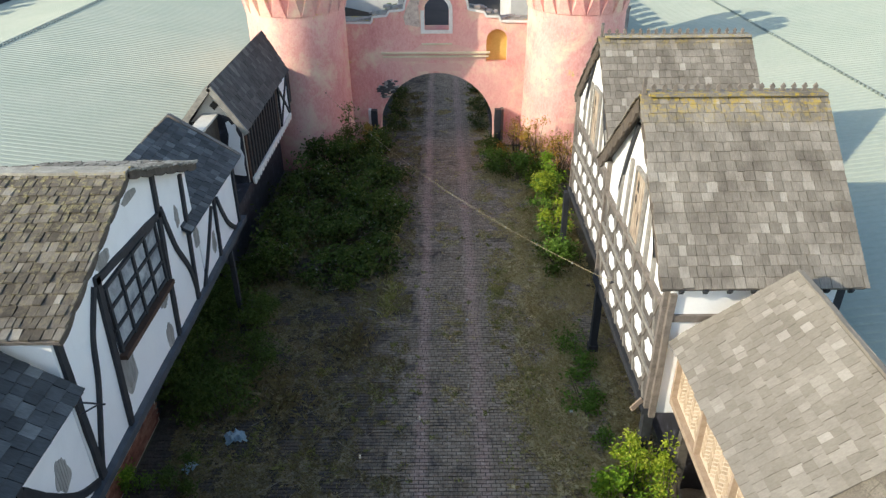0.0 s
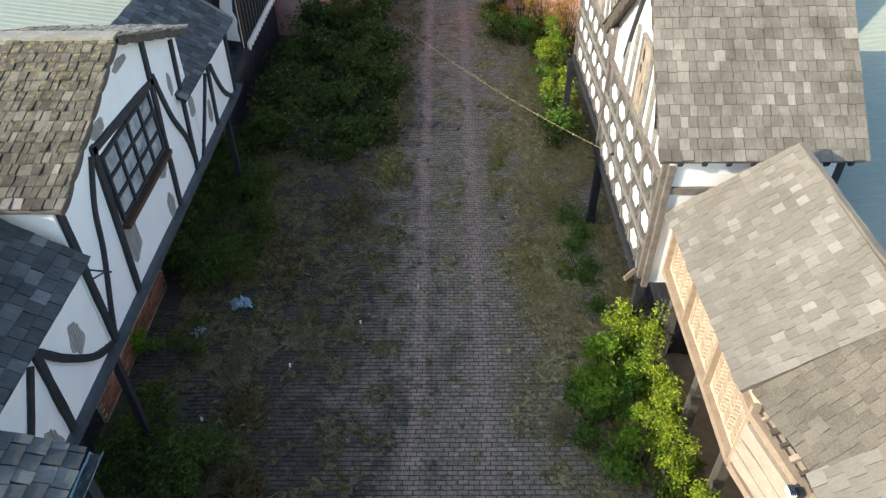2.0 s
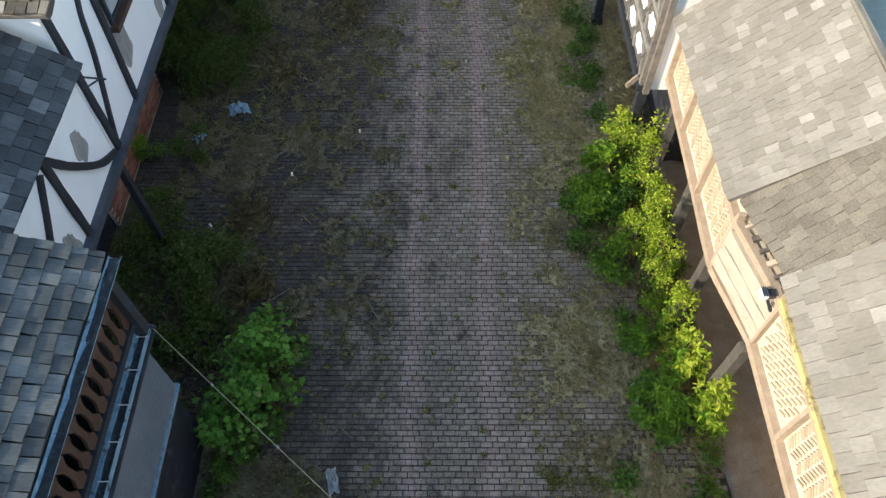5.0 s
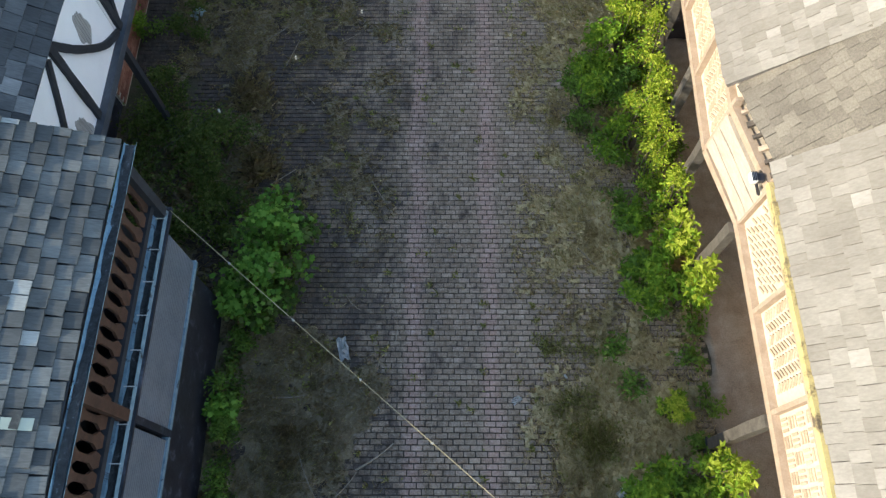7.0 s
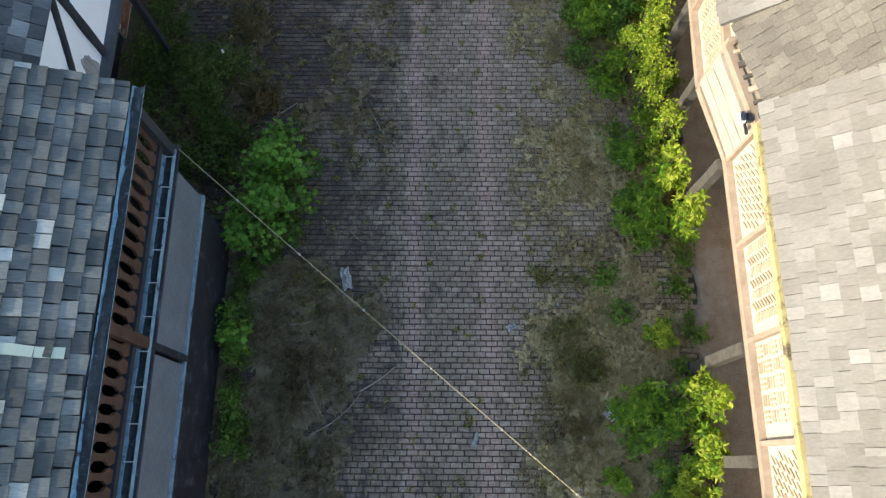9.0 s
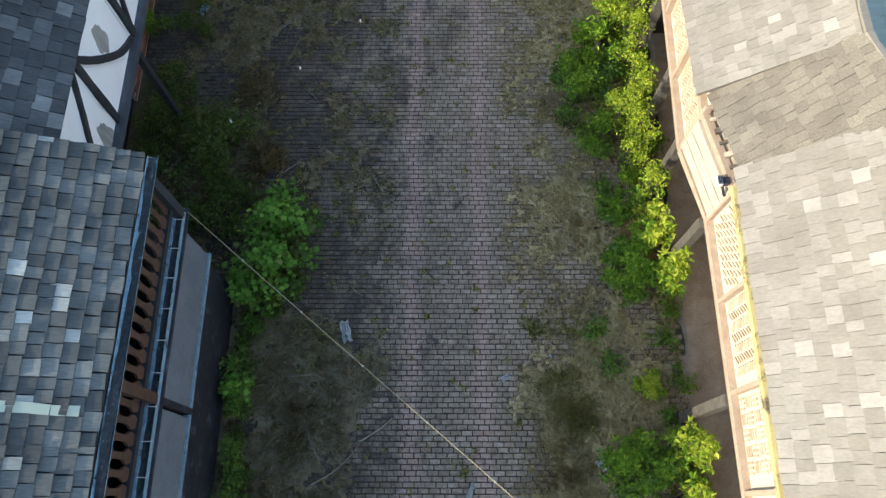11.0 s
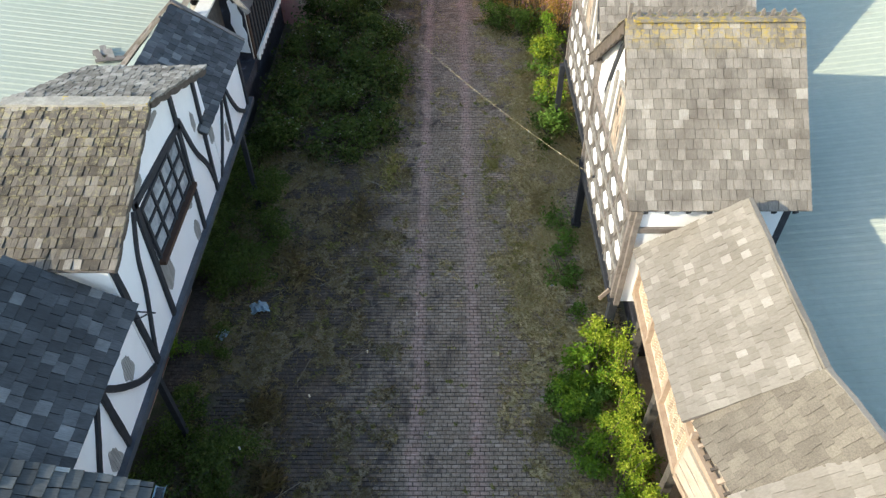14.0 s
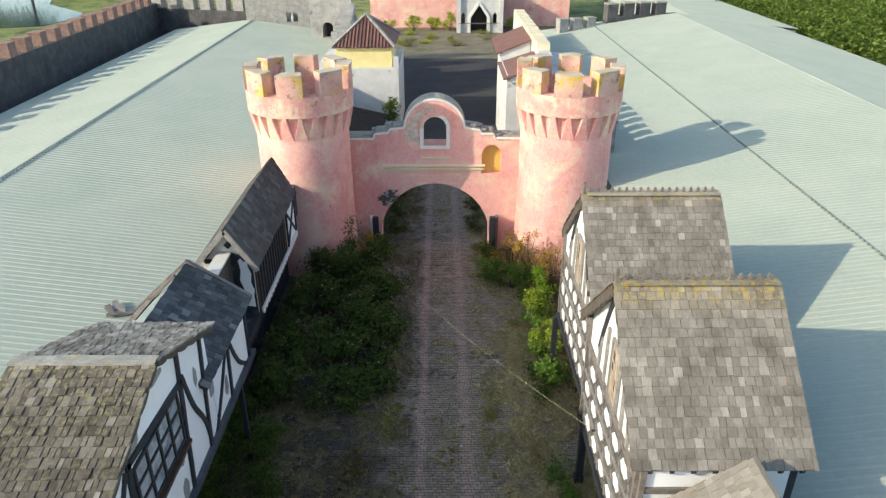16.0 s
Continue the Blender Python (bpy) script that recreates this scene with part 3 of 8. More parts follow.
def build_gate():
    g = thing("gatehouse_wall", (0, GATE_Y, 0), "pink rendered castle gate wall with a round arch and curved gable", "castle gate")
    top = [(-3.9, 5.28), (-2.58, 5.28), (-2.52, 5.5), (-1.95, 5.55), (-1.85, 5.72), (-1.32, 5.76)] + arc(0.06, 5.7, 1.3, 176, 4, 18) + [(1.48, 5.76), (2.0, 5.66), (2.1, 5.5), (2.62, 5.48), (2.68, 5.3), (3.9, 5.28)]
    outer = top[::-1] + [(-3.9, -0.2), (-2.42, -0.2)] + arc(0.06, 0.74, 2.46, 180, 0, 28) + [(2.54, -0.2), (3.9, -0.2)]
    win = [(-0.42, 4.97), (-0.42, 5.75)] + arc(0.08, 5.75, 0.5, 180, 0, 12) + [(0.58, 4.97)]
    niche = [(2.13, 3.66), (2.13, 4.55)] + arc(2.56, 4.55, 0.43, 180, 0, 10) + [(2.99, 3.66)]
    bm = bmesh.new()
    holed(bm, outer, [win, niche], "y", GATE_Y, GATE_Y + 0.9)
    part("wall", bm, PINK, g)
    bm = bmesh.new()
    prism(bm, niche, "y", GATE_Y + 0.25, GATE_Y + 0.35)
    part("niche_board", bm, NICHE, g, "ochre painted board in a round-headed niche")
    # coping along the top
    bm = bmesh.new()
    for (p, q), (r, s) in zip(top, top[1:]):
        if abs(r - p) > 0.04 or abs(s - q) > 0.1:
            beam(bm, (p, GATE_Y + 0.47, q + 0.02), (r, GATE_Y + 0.47, s + 0.02), 0.96, 0.09, side=(0, 0, 1) if abs(r - p) > 0.1 else (1, 0, 0))
    coping = part("coping", bm, CAPSTONE, g, "stained grey coping")
    bm = bmesh.new()
    for (p, q), (r, s) in zip(top, top[1:]):
        if abs(r - p) > 0.04 or abs(s - q) > 0.1:
            beam(bm, (p, GATE_Y - 0.035, q + 0.0), (r, GATE_Y - 0.035, s + 0.0), 0.07, 0.08, side=(0, 0, 1) if abs(r - p) > 0.1 else (1, 0, 0))
    part("lip", bm, TRIMWHITE, coping, "thin white painted lip")
    r2 = random.Random(62)
    for k in range(26):
        p = r2.choice((r2.uniform(-3.4, -1.4), r2.uniform(1.5, 3.5)))
        base = 5.34 if abs(p) > 2.6 else 5.6 if abs(p) > 2.0 else 5.8
        bm = bmesh.new()
        w, d, hh = r2.uniform(0.06, 0.16), r2.uniform(0.08, 0.2), r2.uniform(0.04, 0.13)
        yy = GATE_Y + r2.uniform(0.15, 0.75)
        prism(bm, [(p - w, yy - d), (p + w * 0.7, yy - d * 0.8), (p + w, yy + d * 0.6), (p - w * 0.6, yy + d)], "z", base - 0.02, base + hh)
        part("rubble", bm, STONE, coping)
    # faded wash over the arch and flaked render beside the window
    bm = bmesh.new()
    prism(bm, [(-0.98, 3.34), (-0.9, 3.27), (1.05, 3.27), (1.16, 3.36), (1.12, 3.54), (0.95, 3.6), (-0.85, 3.61), (-0.96, 3.5)], "y", GATE_Y - 0.012, GATE_Y + 0.01)
    part("faded_patch", bm, PALEPATCH, g, "faded cream wash over the arch")
    bm = bmesh.new()
    prism(bm, [(-2.0, 3.72), (-1.2, 3.68), (0.2, 3.74), (1.4, 3.69), (2.1, 3.75), (2.08, 3.86), (1.6, 4.2), (0.9, 4.36), (-0.6, 4.37), (-0.9, 4.16), (-1.95, 4.12)], "y", GATE_Y - 0.009, GATE_Y + 0.01)
    part("faded_patch", bm, PALEPATCH, g, "faded cream wash under the window")
    bm = bmesh.new()
    flake = [(-0.6, 5.1), (-0.86, 5.14), (-1.2, 5.2), (-1.26, 5.5), (-1.16, 5.8), (-1.02, 6.1), (-0.8, 6.34), (-0.55, 6.52), (-0.2, 6.66), (0.1, 6.62), (-0.1, 6.5), (-0.38, 6.42), (-0.58, 6.2), (-0.66, 5.9)]
    prism(bm, flake, "y", GATE_Y - 0.058, GATE_Y + 0.005)
    part("flaked_patch", bm, FLAKED, g, "flaked render beside the window")
    # bare stones where the render broke off at the arch
    r2 = random.Random(63)
    for k in range(95):
        a = r2.uniform(0, math.tau)
        q = math.sqrt(r2.random())
        p, z = -1.98 + 0.46 * q * math.cos(a), 2.55 + 0.36 * q * math.sin(a) + 0.12 * q * math.cos(a)
        if math.hypot(p - 0.06, z - 0.74) < 2.47:
            continue
        bm = bmesh.new()
        w, hh = r2.uniform(0.05, 0.1), r2.uniform(0.025, 0.05)
        prism(bm, [(p - w, z - hh), (p + w * 0.9, z - hh * 0.8), (p + w, z + hh * 0.7), (p - w * 0.8, z + hh)], "y", GATE_Y - r2.uniform(0.02, 0.05), GATE_Y + 0.02)
        part("bare_stone", bm, DARKSTONE if k % 3 else STONE, g)
    bm = bmesh.new()
    for z, w, d in ((4.02, 2.25, 0.12), (3.86, 2.2, 0.08)):
        box(bm, 0.03 - w, 0.03 + w, GATE_Y - d, GATE_Y + 0.02, z, z + 0.07)
    box(bm, -0.55, 0.72, GATE_Y - 0.08, GATE_Y + 0.02, 4.38, 4.44)
    part("moulding", bm, CREAM, g)
    # window surround
    bm = bmesh.new()
    o = [(-0.57, 4.83), (-0.57, 5.75)] + arc(0.08, 5.75, 0.65, 180, 0, 12) + [(0.73, 4.83)]
    holed(bm, o, [win], "y", GATE_Y - 0.05, GATE_Y + 0.06)
    part("window_surround", bm, TRIMWHITE, g, "chipped white window surround")
    bm = bmesh.new()
    o = [(0.06 + 1.32 * math.cos(radians(a)), 5.7 + 1.32 * math.sin(radians(a))) for a in range(6, 175, 8)]
    i_ = [(0.06 + 1.1 * math.cos(radians(a)), 5.7 + 1.1 * math.sin(radians(a))) for a in range(174, 5, -8)]
    prism(bm, o + i_, "y", GATE_Y - 0.05, GATE_Y + 0.02)
    part("gable_band", bm, PINK, g)
    # gate posts
    for x in (-2.62, 2.66):
        p = thing("gate_post", (x, 28.9, 0), "dark weathered timber gate post beside the arch", "post", "gate posts")
        bm = bmesh.new()
        beam(bm, (x, 28.95, -0.1), (x, 28.95, 1.75), 0.26, 0.26, side=(0, 1, 0), steps=3, wobble=0.01)
        part("shaft", bm, DARKWOOD, p)
        bm = bmesh.new()
        beam(bm, (x + 0.2 * (1 if x > 0 else -1), 29.2, -0.1), (x + 0.2 * (1 if x > 0 else -1), 29.2, 1.7), 0.12, 0.3, side=(0, 1, 0))
        part("jamb_board", bm, TRIMWHITE if x < 0 else GREYWOOD, p)


def build_tower(x, y, seed, first):
    rnd = random.Random(seed)
    t = thing("castle_tower", (x, y, 0), "round pink rendered tower with corbels and lichened battlements", "tower", "gate towers")
    n = 48
    prof = [(2.02, -0.2), (1.97, 1.0), (1.92, 3.0), (1.9, 5.0), (1.9, 6.9)]
    bm = bmesh.new()
    rings = []
    for r, z in prof:
        rings.append([bm.verts.new((x + (r + rnd.uniform(-0.012, 0.012)) * math.cos(i * math.tau / n), y + (r + rnd.uniform(-0.012, 0.012)) * math.sin(i * math.tau / n), z)) for i in range(n)])
    for a, b in zip(rings, rings[1:]):
        for i in range(n):
            bm.faces.new((a[i], a[(i + 1) % n], b[(i + 1) % n], b[i]))
    part("shaft", bm, PINK, t, smooth=True)
    # parapet ring
    bm = bmesh.new()
    prof = [(1.62, 6.98), (1.62, 7.78), (2.15, 7.78), (2.14, 6.97), (1.7, 6.92)]
    rings = [[bm.verts.new((x + r * math.cos(i * math.tau / n), y + r * math.sin(i * math.tau / n), z)) for i in range(n)] for r, z in prof]
    for a, b in zip(rings, rings[1:]):
        for i in range(n):
            bm.faces.new((a[i], b[i], b[(i + 1) % n], a[(i + 1) % n]))
    part("parapet", bm, PINK_TOP, t)
    bm = bmesh.new()
    bmesh.ops.create_circle(bm, cap_ends=True, radius=1.8, segments=n, matrix=Matrix.Translation((x, y, 7.0)))
    part("deck", bm, DARKSTONE, t, "dark grey tower deck")
    # corbels: wedges that widen upwards
    k = 22
    for i in range(k):
        a = i * math.tau / k
        bm = bmesh.new()
        pts = []
        for r, z, w in ((1.75, 6.0, 0.27), (1.75, 6.98, 0.075), (2.135, 6.98, 0.075), (2.1, 6.78, 0.08), (2.02, 6.45, 0.15), (1.93, 6.05, 0.265)):
            pts.append((r, z, w))
        sides = []
        for sgn in (-1, 1):
            sides.append([bm.verts.new((x + r * math.cos(a) - sgn * w * math.sin(a), y + r * math.sin(a) + sgn * w * math.cos(a), z)) for r, z, w in pts])
        bm.faces.new(sides[0])
        bm.faces.new(sides[1][::-1])
        for j in range(len(pts)):
            q = (j + 1) % len(pts)
            bm.faces.new((sides[0][j], sides[0][q], sides[1][q], sides[1][j]))
        bmesh.ops.recalc_face_normals(bm, faces=bm.faces[:])
        part("corbel", bm, PINK, t)
    # merlons
    for i in range(8):
        mid = radians(first + 45 * i + rnd.uniform(-1, 1))
        wide = radians(28.5 + rnd.uniform(-1.5, 1.5))
        a0, a1 = mid - wide / 2, mid + wide / 2
        bm = bmesh.new()
        h = 8.62 + rnd.uniform(-0.05, 0.05)
        st = 5
        ang = [a0 + (a1 - a0) * j / st for j in range(st + 1)]
        ol = [(x + 2.16 * math.cos(a), y + 2.16 * math.sin(a)) for a in ang] + [(x + 1.61 * math.cos(a), y + 1.61 * math.sin(a)) for a in ang[::-1]]
        prism(bm, ol, "z", 7.76, h)
        mer = part("merlon", bm, MERLON_RENDER, t, "stained pink merlon with ochre lichen")
        bm = bmesh.new()
        ol = [(x + 2.175 * math.cos(a), y + 2.175 * math.sin(a)) for a in ang] + [(x + 1.595 * math.cos(a), y + 1.595 * math.sin(a)) for a in ang[::-1]]
        prism(bm, ol, "z", h, h + 0.07)
        for v in bm.verts:
            if v.co.z > h + 0.03:
                v.co.z += rnd.uniform(-0.025, 0.03)
        part("cap", bm, MERLON_CAP, mer, "weathered buff cap yellow with lichen")


build_gate()
build_tower(-5.42, 28.6, 3, 1.0)
build_tower(5.6, 28.6, 4, 34.5)


# ---- houses ----
PLY = surface("rotten_plywood", [(0.3, (0.14, 0.105, 0.08)), (0.5, (0.32, 0.25, 0.19)), (0.7, (0.52, 0.45, 0.37))], scale=5, fine=30, stretch=(1, 2.5, 0.6))
PANELGREY = surface("weathered_panel", [(0.3, (0.06, 0.054, 0.052)), (0.7, (0.13, 0.117, 0.11))], scale=8, fine=60, stretch=(1, 1, 0.3))
LATHGREY = surface("bleached_lath", [(0.3, (0.15, 0.142, 0.132)), (0.7, (0.3, 0.283, 0.26))], scale=7, fine=50)

def gable_roof_x(h, x0, x1, y0, yr, y1, z0, zr, z1, material, wood, exposure, widths, seed, kind="shingle", near_loose=True, far_loose=False, thick=0.016, far_mat=None, **more):
    """A roof whose ridge runs along x."""
    bm = bmesh.new()
    slab(bm, [(x0, y0, z0), (x1, y0, z0), (x1, yr, zr), (x0, yr, zr)], 0.07)
    slab(bm, [(x0, yr, zr), (x1, yr, zr), (x1, y1, z1), (x0, y1, z1)], 0.07)
    part("roof", bm, wood, h)
    L = math.hypot(yr - y0, zr - z0)
    shingles(h, (x0, y0, z0), (1, 0, 0), (0, yr - y0, zr - z0), L, lambda v: (-0.03, x1 - x0 + 0.03), exposure, widths, material, kind, seed=seed, loose=near_loose, thick=thick, **more)
    L = math.hypot(y1 - yr, z1 - zr)
    shingles(h, (x0, y1, z1), (1, 0, 0), (0, yr - y1, zr - z1), L, lambda v: (-0.03, x1 - x0 + 0.03), exposure, widths, far_mat or material, kind, seed=seed + 9, loose=far_loose, thick=thick, **more)


def gable_wall(bm, x, y0, yr, y1, zb, z0, zr, z1, thick):
    prism(bm, [(y0, zb), (y1, zb), (y1, z1), (yr, zr), (y0, z0)], "x", min(x, x + thick), max(x, x + thick))


def lattice(h, x, y0, y1, z0, z1, seed):
    """Grey timber panel with white lobed infill set in staggered rows between rails and raking strips, facing -x."""
    rnd = random.Random(seed)
    bm = bmesh.new()
    box(bm, x - 0.05, x + 0.01, y0, y1, z0, z1)
    part("lattice_panel", bm, PANELGREY, h, "weathered grey timber panel")
    nz = 3
    dz = (z1 - z0) / nz
    ny = round((y1 - y0) / 0.8)
    dy = (y1 - y0) / ny
    for j in range(nz):
        off = 0.5 if j % 2 else 0.0
        for i in range(ny + 1):
            cy, cz = y0 + (i + off) * dy, z0 + (j + 0.5) * dz
            if cy < y0 + 0.2 or cy > y1 - 0.2:
                continue
            bm = bmesh.new()
            pts = []
            for k in range(36):
                a = k * math.tau / 36
                r = (0.9 + 0.1 * math.cos(6 * a)) * rnd.uniform(0.94, 1.05)
                pts.append((cy + 0.27 * r * math.cos(a), cz + 0.19 * r * math.sin(a)))
            prism(bm, pts, "x", x - 0.062, x - 0.045)
            part("infill", bm, WHITE, h)
    for j in range(1, nz):
        bm = bmesh.new()
        z = z0 + j * dz
        beam(bm, (x - 0.065, y0, z), (x - 0.065, y1, z), 0.08, 0.05, side=(1, 0, 0), steps=8, wobble=0.008)
        part("lattice_rail", bm, LATHGREY, h)
    for j in range(nz):
        off = 0.5 if j % 2 else 0.0
        for i in range(ny + 1):
            for sgn in (1, -1):
                ya, yb = y0 + (i + off + 0.5) * dy - sgn * 0.13, y0 + (i + off + 0.5) * dy + sgn * 0.13
                if min(ya, yb) < y0 or max(ya, yb) > y1:
                    continue
                bm = bmesh.new()
                beam(bm, (x - 0.06, ya, z0 + j * dz), (x - 0.06, yb, z0 + (j + 1) * dz), 0.05 if sgn == 1 else 0.035, 0.03, side=(1, 0, 0), steps=3, wobble=0.006)
                part("lattice_strip", bm, LATHGREY if sgn == 1 else GREYWOOD, h)


def ridge_comb(h, x0, x1, y, z):
    bm = bmesh.new()
    beam(bm, (x0, y, z), (x1, y, z), 0.3, 0.05)
    part("ridge_tiles", bm, SHINGLE_GREY, h, "ridge tiles yellow with lichen")
    n = int((x1 - x0) / 0.19)
    for i in range(n):
        x = x0 + 0.1 + i * (x1 - x0 - 0.1) / n
        bm = bmesh.new()
        prism(bm, [(x - 0.07, z + 0.01), (x + 0.07, z + 0.01), (x + 0.025, z + 0.07), (x + 0.05, z + 0.11), (x, z + 0.18), (x - 0.05, z + 0.11), (x - 0.025, z + 0.07)], "y", y - 0.015, y + 0.015)
        part("crest", bm, GREYWOOD, h)


DARKBOARD = surface("dark_brown_board", [(0.3, (0.045, 0.036, 0.03)), (0.7, (0.11, 0.088, 0.072))], scale=6, fine=50, rough=0.85)


def scalloped(bm, x0, x1, a, b, depth, lobes):
    """A raking board, straight above and lobed below, in the plane of a gable."""
    a, b = Vector(a), Vector(b)
    d = (b - a).normalized()
    down = Vector((d.y, -d.x))
    if down.y > 0:
        down = -down
    low = []
    for i in range(lobes * 6 + 1):
        k = 1 - i / (lobes * 6)
        low.append(a.lerp(b, k) + down * depth * (0.72 + 0.28 * abs(math.sin(math.pi * k * lobes)) ** 0.6))
    prism(bm, [tuple(p) for p in [a, b] + low], "x", x0, x1)


def east_house(yr, x0, x1, zr, half, ze, label, seed, wall_x, side_wall):
    h = thing("timber_framed_house", (5.5, yr, 0), label, "house", "houses beside the street")
    y0, y1 = yr - half, yr + half
    gable_roof_x(h, x0, x1, y0, yr, y1, ze, zr, ze, SHINGLE_GREY, GREYWOOD, 0.188, (0.12, 0.21), seed)
    bm = bmesh.new()
    wy0, wy1 = y0 + 0.33, y1 - 0.33
    wz = ze + (zr - ze) * 0.33 / half - 0.09
    gable_wall(bm, wall_x, wy0, yr, wy1, 2.15, wz, zr - 0.1, wz, 0.2)
    part("front_wall", bm, WHITE, h)
    bm = bmesh.new()
    box(bm, wall_x + 0.2, x1 - 0.25, wy0, wy0 + 0.2, 2.15, wz)
    part("side_wall", bm, WHITE, h)
    bm = bmesh.new()
    box(bm, wall_x + 0.2, x1 - 0.25, wy1 - 0.2, wy1, 2.15, wz)
    part("side_wall", bm, WHITE, h)
    bm = bmesh.new()
    gable_wall(bm, x1 - 0.25, wy0, yr, wy1, 0, wz, zr - 0.1, wz, 0.15)
    part("rear_wall", bm, BLACKPAINT, h)
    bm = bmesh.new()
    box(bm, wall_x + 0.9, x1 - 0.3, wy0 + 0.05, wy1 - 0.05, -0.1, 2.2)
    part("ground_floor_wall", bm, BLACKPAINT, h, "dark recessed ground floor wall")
    lattice(h, wall_x, wy0 + 0.03, wy1 - 0.03, 2.2, 4.45, seed)
    # frame: sill, rail, corner posts, gable timbers
    for a, b, w, t in (((wall_x - 0.05, wy0, 2.18), (wall_x - 0.05, wy1, 2.18), 0.16, 0.16), ((wall_x - 0.04, wy0, 4.5), (wall_x - 0.04, wy1, 4.5), 0.09, 0.1)):
        bm = bmesh.new()
        beam(bm, a, b, w, t, side=(1, 0, 0), steps=6, wobble=0.01)
        part("rail", bm, DARKWOOD if a[2] < 3 else GREYWOOD, h)
    for yy in (wy0 + 0.06, wy1 - 0.06):
        bm = bmesh.new()
        beam(bm, (wall_x - 0.03, yy, 2.1), (wall_x - 0.03, yy, wz - 0.05), 0.1, 0.14, side=(1, 0, 0), steps=3, wobble=0.008)
        part("corner_post", bm, GREYWOOD, h)
    for dy, top in ((-1.5, 0.9), (-0.95, 1.4), (0.75, 1.5), (1.35, 0.95)):
        bm = bmesh.new()
        beam(bm, (wall_x - 0.02, yr + dy, 4.5), (wall_x - 0.02, yr + dy * 0.92, 4.5 + top), 0.12, 0.08, side=(1, 0, 0), steps=3, wobble=0.008)
        part("stud", bm, LATHGREY, h)
    for dy, ey in ((-1.5, -0.6), (1.4, 0.6)):
        bm = bmesh.new()
        beam(bm, (wall_x - 0.025, yr + dy, 5.0), (wall_x - 0.025, yr + ey, zr - 0.75), 0.11, 0.07, side=(1, 0, 0), steps=4, bow=0.06)
        part("brace", bm, DARKWOOD, h)
    # boarded window
    win = bmesh.new()
    box(win, wall_x - 0.05, wall_x + 0.01, yr - 0.45, yr + 0.2, 4.6, 6.0)
    w = part("window", win, PLY, h, "window boarded with rotten plywood")
    for a, b in (((yr - 0.48, 4.55), (yr - 0.48, 6.05)), ((yr + 0.23, 4.55), (yr + 0.23, 6.05)), ((yr - 0.48, 4.57), (yr + 0.23, 4.57)), ((yr - 0.48, 6.03), (yr + 0.23, 6.03))):
        bm = bmesh.new()
        beam(bm, (wall_x - 0.05, *a), (wall_x - 0.05, *b), 0.07, 0.06, side=(1, 0, 0))
        part("frame", bm, LATHGREY, w)
    # Holes are thin near-black plates, their inner shade put into the colour.
    for yy, zz, ww, hh in ((yr + 0.02, 5.7, 0.14, 0.24), (yr + 0.08, 5.42, 0.12, 0.18), (yr - 0.2, 5.1, 0.06, 0.3)):
        bm = bmesh.new()
        prism(bm, [(yy - ww / 2, zz - hh / 2), (yy + ww / 2, zz - hh * 0.4), (yy + ww * 0.4, zz + hh / 2), (yy - ww * 0.3, zz + hh * 0.45)], "x", wall_x - 0.054, wall_x - 0.046)
        part("hole", bm, SHADOWED, w)
    # barge boards
    for yy, zz in ((y0, ze), (y1, ze)):
        bm = bmesh.new()
        scalloped(bm, x0 - 0.01, x0 + 0.045, (yy, zz + 0.02), (yr, zr + 0.04), 0.25, 8)
        part("barge_board", bm, DARKBOARD, h, "scalloped dark brown barge board")
    bm = bmesh.new()
    beam(bm, (x0 + 0.03, yr, zr - 0.3), (x0 + 0.03, yr, zr + 0.35), 0.06, 0.06, side=(1, 0, 0))
    part("finial", bm, GREYWOOD, h)
    ridge_comb(h, x0 + 0.1, x1, yr, zr + 0.05)
    if side_wall:
        bm = bmesh.new()
        beam(bm, (wall_x + 0.1, wy0 - 0.03, 4.35), (x1 - 0.6, wy0 - 0.03, 4.35), 0.13, 0.06, side=(0, 1, 0))
        part("rail", bm, GREYWOOD, h)
        bm = bmesh.new()
        beam(bm, (wall_x + 0.04, wy0 - 0.03, 2.1), (wall_x + 0.04, wy0 - 0.03, 4.85), 0.11, 0.1, side=(0, 1, 0), steps=4, wobble=0.01)
        part("corner_post", bm, GREYWOOD, h)
        for k in range(8):
            x = x0 + 0.3 + k * 0.4
            bm = bmesh.new()
            beam(bm, (x, y0 + 0.02, ze - 0.08), (x, wy0 + 0.05, ze + 0.18), 0.07, 0.1)
            part("rafter_end", bm, DARKWOOD, h)
    return h


def street_post(x, y, z, wood=DARKWOOD, w=0.17, lean=0.0):
    p = thing("timber_post", (x, y, 0), "square dark timber post carrying the jettied floor", "post", "posts under the houses")
    bm = bmesh.new()
    beam(bm, (x, y, -0.05), (x + lean, y, z), w, w, side=(0, 1, 0), steps=4, wobble=0.006)
    part("shaft", bm, wood, p)
    bm = bmesh.new()
    box(bm, x - w * 0.7, x + w * 0.7, y - w * 0.7, y + w * 0.7, -0.05, 0.22)
    part("foot", bm, BLACKPAINT, p)


east_house(12.39, 3.86, 7.17, 7.52, 2.77, 5.13, "white house with black lattice timbering and mossy shingle roof", 11, 4.1, True)
east_house(17.72, 4.2, 7.9, 7.32, 2.6, 5.0, "far white lattice-timbered house with a brown shingle roof", 23, 4.3, False)
for yy in (10.05, 14.6, 19.8):
    street_post(4.12, yy, 2.15)


